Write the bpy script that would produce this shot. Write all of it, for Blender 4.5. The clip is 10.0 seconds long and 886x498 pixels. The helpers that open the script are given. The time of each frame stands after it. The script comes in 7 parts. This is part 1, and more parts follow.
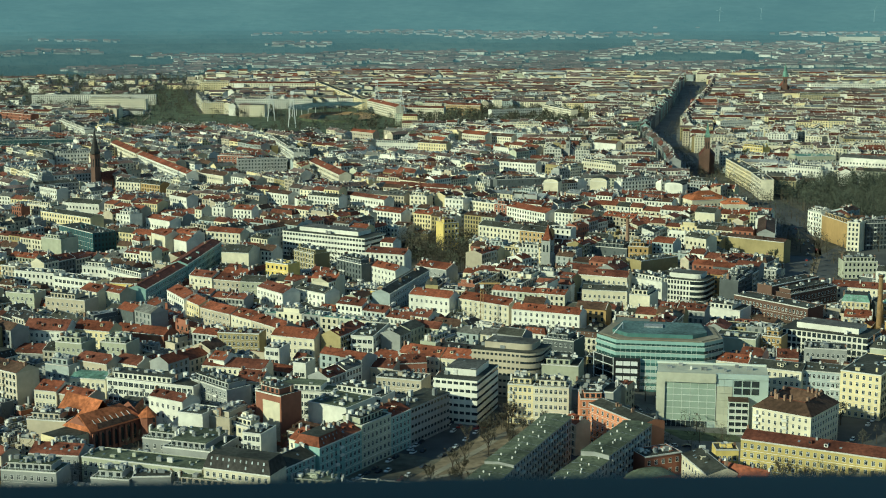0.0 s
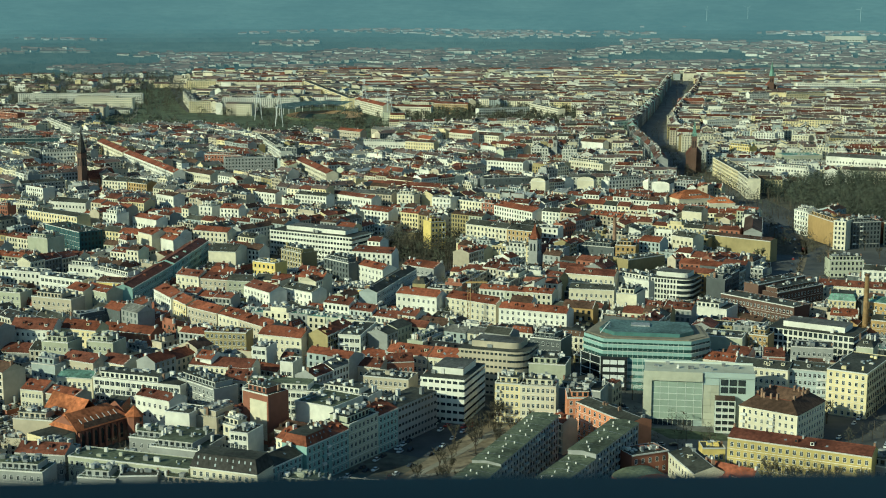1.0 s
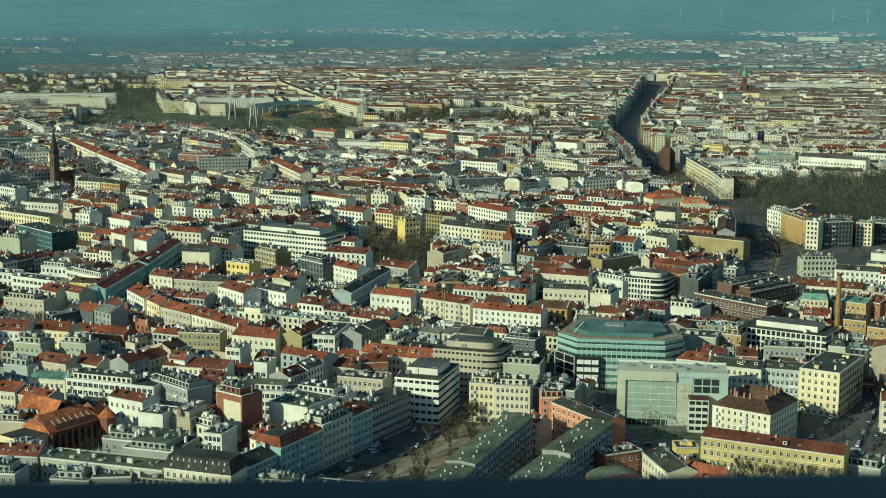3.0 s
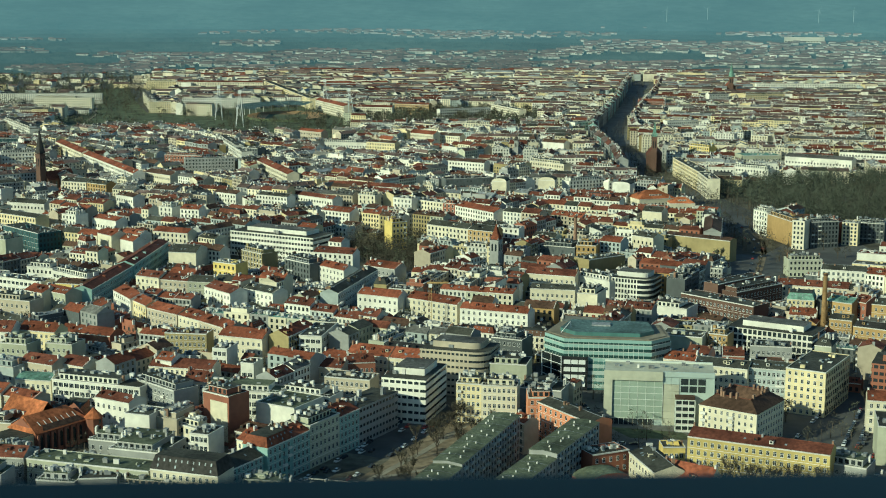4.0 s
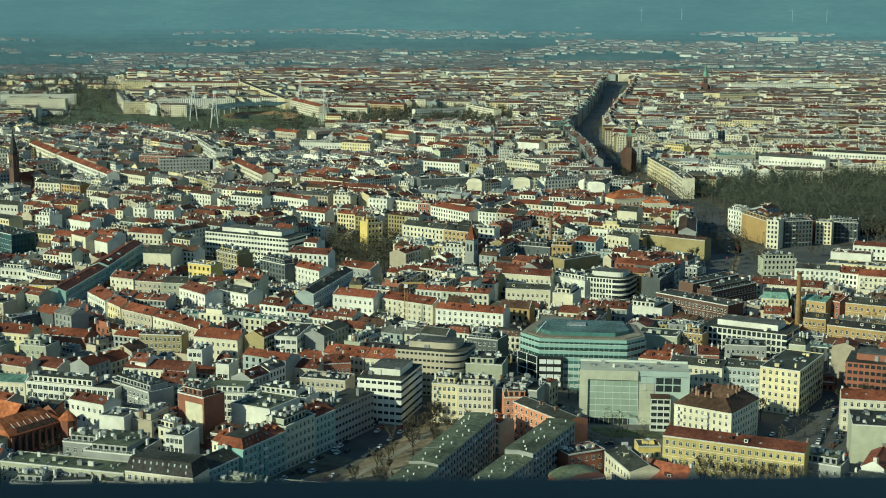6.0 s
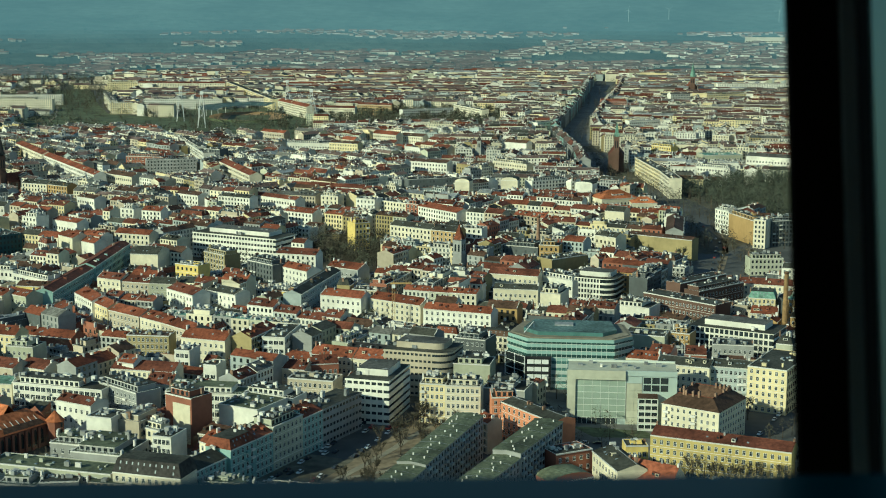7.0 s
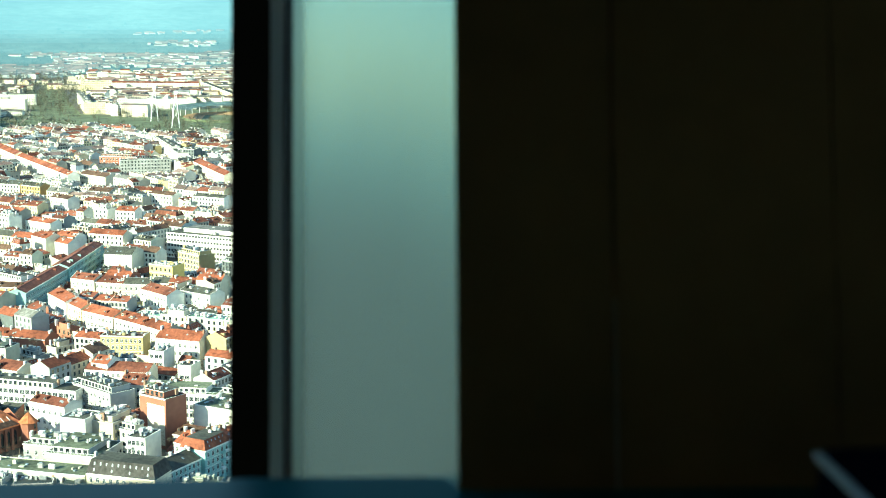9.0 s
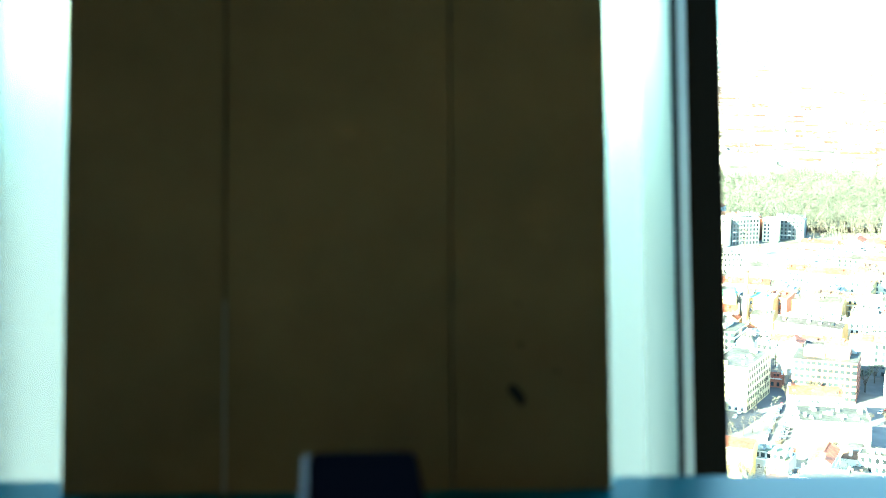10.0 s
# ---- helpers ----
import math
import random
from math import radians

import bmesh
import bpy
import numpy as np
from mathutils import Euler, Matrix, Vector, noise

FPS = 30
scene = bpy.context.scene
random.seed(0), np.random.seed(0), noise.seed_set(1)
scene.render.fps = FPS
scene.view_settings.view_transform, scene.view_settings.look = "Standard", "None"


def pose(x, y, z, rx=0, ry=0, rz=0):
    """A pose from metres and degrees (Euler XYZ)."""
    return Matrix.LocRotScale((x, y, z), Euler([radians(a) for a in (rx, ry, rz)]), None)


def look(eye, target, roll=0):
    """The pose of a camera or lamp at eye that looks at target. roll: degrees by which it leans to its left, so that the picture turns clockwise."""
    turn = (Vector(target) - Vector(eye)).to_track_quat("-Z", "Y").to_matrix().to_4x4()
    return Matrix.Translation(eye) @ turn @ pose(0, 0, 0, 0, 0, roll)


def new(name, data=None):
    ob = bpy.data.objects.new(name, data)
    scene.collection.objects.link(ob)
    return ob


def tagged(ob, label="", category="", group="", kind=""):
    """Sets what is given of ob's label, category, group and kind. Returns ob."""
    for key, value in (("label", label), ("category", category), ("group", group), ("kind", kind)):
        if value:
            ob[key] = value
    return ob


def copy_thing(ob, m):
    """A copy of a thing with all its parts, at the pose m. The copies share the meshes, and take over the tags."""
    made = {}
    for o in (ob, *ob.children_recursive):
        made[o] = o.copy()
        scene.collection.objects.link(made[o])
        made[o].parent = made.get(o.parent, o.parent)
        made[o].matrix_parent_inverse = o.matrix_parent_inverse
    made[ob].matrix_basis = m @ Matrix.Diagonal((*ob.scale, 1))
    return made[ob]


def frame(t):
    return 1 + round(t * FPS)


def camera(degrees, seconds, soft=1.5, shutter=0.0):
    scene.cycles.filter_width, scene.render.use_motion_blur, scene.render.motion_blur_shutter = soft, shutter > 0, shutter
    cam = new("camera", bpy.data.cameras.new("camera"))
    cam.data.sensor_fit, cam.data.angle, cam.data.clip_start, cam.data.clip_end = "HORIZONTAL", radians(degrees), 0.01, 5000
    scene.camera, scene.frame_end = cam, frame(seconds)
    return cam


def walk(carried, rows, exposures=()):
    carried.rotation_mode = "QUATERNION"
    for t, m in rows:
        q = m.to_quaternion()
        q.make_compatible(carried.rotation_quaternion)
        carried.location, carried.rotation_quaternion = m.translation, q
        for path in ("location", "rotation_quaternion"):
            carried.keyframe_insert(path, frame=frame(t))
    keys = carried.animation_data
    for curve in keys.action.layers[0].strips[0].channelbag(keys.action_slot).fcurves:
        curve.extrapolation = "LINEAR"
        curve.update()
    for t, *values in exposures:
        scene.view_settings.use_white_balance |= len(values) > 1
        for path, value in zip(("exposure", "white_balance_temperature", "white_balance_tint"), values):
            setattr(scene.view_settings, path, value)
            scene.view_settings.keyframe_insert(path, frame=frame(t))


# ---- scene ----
# ---- camera and walk ----
E0, KEL, TINT = -0.12, 5650, -19      # exposure, white balance
TOWER_R = 14.5                       # the camera rides on the turning ring of the tower's viewing floor
EYE_Z = 205.0
AXIS = (TOWER_R * math.sin(radians(2.4)), -TOWER_R * math.cos(radians(2.4)))
cam = camera(33.56, 10.0, soft=1.05)
cam.data.dof.use_dof, cam.data.dof.focus_distance, cam.data.dof.aperture_fstop = True, 900.0, 18.0   # a small opening, focused on the city


def ring_eye(t):
    a = 0.0086 * t - radians(2.4) + max(0.0, 7.5 - t) * 0.0007       # the ring's run, a little slower at first
    return AXIS[0] + TOWER_R * math.sin(a), AXIS[1] + TOWER_R * math.cos(a)


def ride(t, yaw, down, lean):
    x, y = ring_eye(t)
    return t, pose(x, y, EYE_Z, 90 - down, -lean, -yaw)


walk(cam, [
    ride(0.0, 0.0, 9.84, 0.0), ride(0.5, 0.245, 9.862, 0.049), ride(1.0, 0.486, 9.882, 0.073),
    ride(1.5, 0.731, 9.889, 0.102), ride(2.0, 0.982, 9.872, 0.144), ride(2.5, 1.226, 9.874, 0.157),
    ride(4.0, 1.979, 9.863, 0.21), ride(4.5, 2.225, 9.884, 0.195), ride(5.0, 2.466, 9.864, 0.181),
    ride(5.5, 2.7, 9.857, 0.194), ride(7.0, 3.423, 9.84, 0.189), ride(7.5, 3.661, 9.848, 0.202),
    ride(8.0, 3.907, 9.861, 0.209), ride(8.5, 4.157, 9.854, 0.2), ride(9.0, 4.4, 9.85, 0.2),
    ride(9.5, 4.65, 9.85, 0.2), ride(10.0, 4.9, 9.85, 0.2)],
    exposures=[(0.0, E0, KEL, TINT), (7.2, E0, KEL, TINT), (8.0, E0 + 0.0, KEL, TINT), (8.5, E0 + 0.6, KEL, TINT),
               (9.0, E0 + 1.9, KEL, TINT), (9.5, E0 + 3.5, KEL, TINT), (10.0, E0 + 4.4, KEL, TINT)])

# ---- sky and sun ----
SUN_TO = Vector((-0.83, -0.56, 0.0)).normalized()      # horizontal way towards the sun
SUN_UP = radians(23)
world = bpy.data.worlds.new("sky")
scene.world = world
world.use_nodes = True
wn = world.node_tree.nodes
sky = wn.new("ShaderNodeTexSky")
sky.sky_type, sky.sun_disc = "NISHITA", False
sky.sun_elevation = SUN_UP
sky.sun_rotation = math.atan2(SUN_TO.x, SUN_TO.y)
sky.dust_density, sky.air_density, sky.ozone_density = 0.5, 1.2, 3.0
wn["Background"].inputs[1].default_value = 0.094
world.node_tree.links.new(sky.outputs[0], wn["Background"].inputs[0])
sun = new("sun", bpy.data.lights.new("sun", "SUN"))
sun.data.energy, sun.data.angle, sun.data.color = 5.0, radians(0.6), (1.0, 0.875, 0.64)
sun.matrix_world = look((0, 0, 600), Vector((0, 0, 600)) - (SUN_TO * math.cos(SUN_UP) + Vector((0, 0, math.sin(SUN_UP)))))

# ---- materials ----
MATS = {}


def mat(name, rgb, rough=0.85, metal=0.0, grain=0.35, grime=0.25, scale=0.5, bump=0.0, island=0.0, obj=0.0, emit=None, spec=0.4):
    """A surface with grain and broad stains at real-world size; island and obj vary the tone from piece to piece."""
    m = bpy.data.materials.new(name)
    m.use_nodes = True
    nt, n, l = m.node_tree, m.node_tree.nodes, m.node_tree.links
    b = n["Principled BSDF"]
    b.inputs["Roughness"].default_value, b.inputs["Metallic"].default_value = rough, metal
    b.inputs["Specular IOR Level"].default_value = spec
    geo = n.new("ShaderNodeNewGeometry")
    fine, broad = n.new("ShaderNodeTexNoise"), n.new("ShaderNodeTexNoise")
    fine.inputs["Scale"].default_value, fine.inputs["Detail"].default_value = scale, 3.0
    broad.inputs["Scale"].default_value, broad.inputs["Detail"].default_value = scale * 0.13, 4.0
    for tex in (fine, broad):
        l.new(geo.outputs["Position"], tex.inputs["Vector"])
    val = None
    for src, amount in ((fine.outputs["Fac"], grain), (broad.outputs["Fac"], grime)):
        r = n.new("ShaderNodeMapRange")
        r.inputs["From Min"].default_value, r.inputs["From Max"].default_value = 0.3, 0.7
        r.inputs["To Min"].default_value, r.inputs["To Max"].default_value = 1 - amount, 1 + amount * 0.6
        l.new(src, r.inputs["Value"])
        if val is None:
            val = r.outputs[0]
        else:
            q = n.new("ShaderNodeMath")
            q.operation = "MULTIPLY"
            l.new(val, q.inputs[0]), l.new(r.outputs[0], q.inputs[1])
            val = q.outputs[0]
    extra = []
    if island:
        extra.append((geo.outputs["Random Per Island"], island))
    if obj:
        extra.append((n.new("ShaderNodeObjectInfo").outputs["Random"], obj))
    for src, amount in extra:
        r = n.new("ShaderNodeMapRange")
        r.inputs["To Min"].default_value, r.inputs["To Max"].default_value = 1 - amount, 1 + amount * 0.5
        l.new(src, r.inputs["Value"])
        q = n.new("ShaderNodeMath")
        q.operation = "MULTIPLY"
        l.new(val, q.inputs[0]), l.new(r.outputs[0], q.inputs[1])
        val = q.outputs[0]
    c = n.new("ShaderNodeVectorMath")
    c.operation = "SCALE"
    c.inputs[0].default_value = rgb
    l.new(val, c.inputs["Scale"])
    l.new(c.outputs[0], b.inputs["Base Color"])
    if bump:
        bp = n.new("ShaderNodeBump")
        bp.inputs["Strength"].default_value, bp.inputs["Distance"].default_value = bump, 0.1
        l.new(fine.outputs["Fac"], bp.inputs["Height"]), l.new(bp.outputs[0], b.inputs["Normal"])
    if emit:
        b.inputs["Emission Color"].default_value, b.inputs["Emission Strength"].default_value = (*emit[:3], 1), emit[3]
    MATS[name] = m
    return m


# teal holds the cool tone of shaded street fronts in its colour
WALL_RGB = dict(white=(0.76, 0.73, 0.63), cream=(0.72, 0.65, 0.48), paleyellow=(0.74, 0.62, 0.36), yellow=(0.72, 0.55, 0.18),
                beige=(0.50, 0.43, 0.32), ochre=(0.44, 0.29, 0.12), mustard=(0.52, 0.41, 0.15), palegreen=(0.47, 0.47, 0.35), paleblue=(0.42, 0.46, 0.44),
                brick=(0.30, 0.12, 0.075), salmon=(0.62, 0.25, 0.13), grey=(0.34, 0.34, 0.32), darkgrey=(0.12, 0.13, 0.13), darkbrick=(0.13, 0.075, 0.055), darkteal=(0.035, 0.095, 0.105), teal=(0.28, 0.42, 0.38), khaki=(0.36, 0.29, 0.14), black=(0.02, 0.022, 0.024), concrete=(0.50, 0.49, 0.38))
for k, rgb in WALL_RGB.items():
    mat("wall " + k, rgb, 0.9, grain=0.10, grime=0.22, scale=0.35, island=0.16, obj=0.08)
# the mauve-grey red tile carries distance haze in its colour
ROOF_RGB = dict(red=(0.250, 0.080, 0.042), orange=(0.46, 0.155, 0.065), darkred=(0.175, 0.062, 0.038), brown=(0.115, 0.068, 0.045), faded=(0.185, 0.130, 0.112), moss=(0.135, 0.150, 0.095), tar=(0.072, 0.072, 0.058),
                slate=(0.058, 0.054, 0.050), copper=(0.20, 0.34, 0.27), zinc=(0.30, 0.31, 0.31), teal=(0.11, 0.165, 0.16), gravel=(0.15, 0.145, 0.13))
for k, rgb in ROOF_RGB.items():
    mat("roof " + k, rgb, 0.8 if k != "zinc" else 0.5, grain=0.42, grime=0.50, scale=0.6, island=0.34, obj=0.2, bump=0.2, spec=0.18)
mat("pane", (0.035, 0.045, 0.05), 0.15, grain=0.3, grime=0.4, scale=0.3, island=0.5, spec=0.5)
# paler pane that weakens window contrast, haze put into its colour
mat("pane haze pale", (0.13, 0.15, 0.15), 0.2, grain=0.3, grime=0.4, scale=0.3, island=0.5, spec=0.5)
mat("frame white", (0.75, 0.75, 0.72), 0.6, grain=0.05, grime=0.1)
mat("trim", (0.70, 0.67, 0.60), 0.8, grain=0.1, grime=0.2, island=0.15)
mat("glass green", (0.36, 0.43, 0.35), 0.35, grain=0.12, grime=0.25, scale=0.15, island=0.25, spec=0.6)
mat("glass band", (0.10, 0.20, 0.185), 0.2, grain=0.2, grime=0.3, scale=0.2, spec=0.6)
mat("ribbon glass", (0.035, 0.075, 0.07), 0.2, grain=0.2, grime=0.3, scale=0.2, spec=0.6)
mat("panel aqua", (0.30, 0.44, 0.40), 0.35, grain=0.06, grime=0.12, scale=0.2, spec=0.5)
mat("panel teal", (0.44, 0.51, 0.47), 0.35, grain=0.06, grime=0.12, scale=0.2, spec=0.5)
mat("chimney tan", (0.30, 0.19, 0.085), 0.9, grain=0.3, grime=0.3)
mat("paving", (0.17, 0.165, 0.15), 0.9, grain=0.2, grime=0.4, scale=0.3)
mat("terrace", (0.26, 0.225, 0.16), 0.9, grain=0.2, grime=0.3, scale=0.3)
mat("panel pale", (0.60, 0.63, 0.56), 0.5, grain=0.06, grime=0.12, scale=0.2)
mat("chimney", (0.29, 0.18, 0.12), 0.9, grain=0.3, grime=0.3, island=0.4)
mat("street", (0.095, 0.095, 0.090), 0.9, grain=0.25, grime=0.5, scale=0.12)
mat("yard", (0.115, 0.105, 0.075), 0.95, grain=0.4, grime=0.6, scale=0.25, island=0.3)
mat("grass", (0.105, 0.125, 0.065), 0.95, grain=0.45, grime=0.5, scale=0.3, bump=0.3)
mat("soil", (0.23, 0.18, 0.115), 0.95, grain=0.4, grime=0.5, scale=0.25, bump=0.3)
mat("sport clay", (0.42, 0.27, 0.14), 0.9, grain=0.2, grime=0.2, scale=0.1)
mat("bark", (0.085, 0.068, 0.050), 0.95, grain=0.3, grime=0.3, scale=2.0)
mat("twig", (0.105, 0.095, 0.070), 0.95, grain=0.4, grime=0.4, scale=0.5, island=0.3, spec=0.1)
mat("green twig", (0.125, 0.135, 0.090), 0.95, grain=0.4, grime=0.4, scale=0.5, island=0.5)
mat("steel white", (0.65, 0.66, 0.64), 0.5, metal=0.0, grain=0.05, grime=0.1)
mat("car paint white", (0.75, 0.75, 0.74), 0.3, grain=0.02, grime=0.05, obj=0.1)
mat("car paint dark", (0.05, 0.055, 0.07), 0.25, grain=0.02, grime=0.05, obj=0.3)
mat("car paint red", (0.35, 0.04, 0.03), 0.3, grain=0.02, grime=0.05)
mat("wood twig", (0.098, 0.108, 0.080), 0.95, grain=0.3, grime=0.4, scale=0.05, island=0.15, spec=0.1)
mat("tyre", (0.02, 0.02, 0.02), 0.9)
mat("skylight", (0.26, 0.30, 0.32), 0.2, grain=0.1, grime=0.2, island=0.4, spec=0.6)
for k in range(1, 8):                # the far backdrop: haze put in as emission, paler and bluer with distance
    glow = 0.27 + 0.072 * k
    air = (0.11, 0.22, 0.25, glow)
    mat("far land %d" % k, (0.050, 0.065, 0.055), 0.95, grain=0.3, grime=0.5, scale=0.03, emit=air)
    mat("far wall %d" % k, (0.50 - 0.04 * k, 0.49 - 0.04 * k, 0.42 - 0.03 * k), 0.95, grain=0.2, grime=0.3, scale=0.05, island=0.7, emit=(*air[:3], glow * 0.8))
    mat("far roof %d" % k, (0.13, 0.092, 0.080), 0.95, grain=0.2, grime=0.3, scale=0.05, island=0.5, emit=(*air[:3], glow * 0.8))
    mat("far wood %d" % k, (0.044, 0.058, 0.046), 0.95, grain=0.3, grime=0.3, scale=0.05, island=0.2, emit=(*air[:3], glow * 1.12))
# turbine steel carries the same haze as emission
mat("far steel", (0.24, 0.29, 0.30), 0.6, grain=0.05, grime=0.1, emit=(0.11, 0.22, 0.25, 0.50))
mat("path", (0.30, 0.27, 0.20), 0.95, grain=0.2, grime=0.3, scale=0.2)


class Mesh:
    """Collects faces in plain lists and makes one mesh of them."""

    def __init__(self):
        self.v, self.f, self.m, self.slots = [], [], [], {}
        self.at(0, 0, 0, 0)

    def at(self, x, y, z, rot):
        self.o, self.c, self.s = (x, y, z), math.cos(rot), math.sin(rot)
        return self

    def pts(self, pts):
        i = len(self.v)
        ox, oy, oz = self.o
        c, s = self.c, self.s
        self.v.extend((ox + x * c - y * s, oy + x * s + y * c, oz + z) for x, y, z in pts)
        return i

    def face(self, idx, m):
        self.f.append(idx)
        self.m.append(self.slots.setdefault(m, len(self.slots)))

    def poly(self, pts, m):
        i = self.pts(pts)
        self.face(tuple(range(i, i + len(pts))), m)

    def box(self, x0, x1, y0, y1, z0, z1, m, top=None, bottom=False):
        i = self.pts([(x0, y0, z0), (x1, y0, z0), (x1, y1, z0), (x0, y1, z0), (x0, y0, z1), (x1, y0, z1), (x1, y1, z1), (x0, y1, z1)])
        for a, b in ((0, 1), (1, 2), (2, 3), (3, 0)):
            self.face((i + a, i + b, i + b + 4, i + a + 4), m)
        if top != "none":
            self.face((i + 4, i + 5, i + 6, i + 7), top or m)
        if bottom:
            self.face((i + 3, i + 2, i + 1, i), m)

    def tube(self, a, b, r0, r1, m, n=3):
        a, b = Vector(a), Vector(b)
        d = (b - a).normalized()
        u = d.orthogonal().normalized()
        w = d.cross(u)
        ring = lambda p, r: [tuple(p + (u * math.cos(k * math.tau / n) + w * math.sin(k * math.tau / n)) * r) for k in range(n)]
        i = self.pts(ring(a, r0) + ring(b, r1))
        for k in range(n):
            self.face((i + k, i + (k + 1) % n, i + n + (k + 1) % n, i + n + k), m)

    def drum(self, x, y, z0, z1, r0, r1, m, n=16, top=None, a0=0.0, a1=math.tau):
        closed = abs(a1 - a0 - math.tau) < 1e-6
        k = n if closed else n + 1
        angles = [a0 + (a1 - a0) * j / n for j in range(k)]
        i = self.pts([(x + r0 * math.cos(a), y + r0 * math.sin(a), z0) for a in angles] + [(x + r1 * math.cos(a), y + r1 * math.sin(a), z1) for a in angles])
        for j in range(n):
            q = (j + 1) % k
            self.face((i + j, i + q, i + k + q, i + k + j), m)
        if r1 > 0.01:
            self.face(tuple(range(i + k, i + 2 * k)), top or m)

    def data(self, name):
        me = bpy.data.meshes.new(name)
        me.from_pydata(self.v, [], self.f)
        for k in self.slots:
            me.materials.append(MATS[k])
        me.polygons.foreach_set("material_index", self.m)
        me.update()
        return me

    def make(self, name, parent=None):
        ob = new(name, self.data(name))
        if parent is not None:
            ob.parent = parent
        return ob


def empty(name, x, y, z, rot=0.0):
    ob = new(name)
    ob.matrix_world = Matrix.Translation((x, y, z)) @ Matrix.Rotation(rot, 4, "Z")
    return ob


# ---- ground ----
RIM0, RIM1, RIM_H = 3750.0, 4930.0, 202.0


def land(r):
    """Height of the ground at that distance: flat, then the far rise that carries the distance up to the horizon."""
    return 0.0 if r <= RIM0 else RIM_H * ((r - RIM0) / (RIM1 - RIM0)) ** 0.85


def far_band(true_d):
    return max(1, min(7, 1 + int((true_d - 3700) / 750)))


g = Mesh()
rings = [0, 200, 500, 900, 1500, 2200, 3000, 3500, 3750] + [3750 + 59 * k for k in range(1, 21)]
SEG = 96
for r in rings:
    g.pts([(r * math.sin(k * math.tau / SEG), r * math.cos(k * math.tau / SEG), land(r)) for k in range(SEG)])
for i in range(len(rings) - 1):
    for k in range(SEG):
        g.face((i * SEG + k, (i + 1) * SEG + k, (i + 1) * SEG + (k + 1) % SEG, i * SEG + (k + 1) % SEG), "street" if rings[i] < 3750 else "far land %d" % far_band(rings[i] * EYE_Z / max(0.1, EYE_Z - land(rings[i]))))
tagged(g.make("ground"), "grey asphalt city ground rising to hazy wooded land", "ground", kind="structure")


# ---- houses ----
def windows_on(B, x0, x1, y, h, floors, cols, rnd, side=-1, across=False, low=0.8, kind=None, frame=False):
    """Panes with sills, a little proud of a wall that runs along x (or y, if across)."""
    if not cols or not floors:
        return
    # part of the unframed windows take the paler, haze-toned pane
    kind = "pane" if frame or rnd.random() < 0.6 else "pane haze pale"
    fh = h / (floors + 0.25)
    step = (x1 - x0) / cols
    ww, wh = min(1.5, step * 0.52), min(2.15, fh * 0.62)
    e = y + side * 0.05
    for fl in range(floors):
        z = fl * fh + fh * 0.32
        if fl == 0:
            z = 0.7
        for c in range(cols):
            xm = x0 + step * (c + 0.5)
            if frame:
                q = y + side * 0.025
                B.poly([(xm - ww / 2 - 0.17, q, z - 0.2), (xm + ww / 2 + 0.17, q, z - 0.2), (xm + ww / 2 + 0.17, q, z + wh + 0.2), (xm - ww / 2 - 0.17, q, z + wh + 0.2)], "trim")
            p = [(xm - ww / 2, z), (xm + ww / 2, z), (xm + ww / 2, z + wh), (xm - ww / 2, z + wh)]
            if across:
                B.poly([(e, a, b) for a, b in p], kind)
            else:
                B.poly([(a, e, b) for a, b in p], kind)


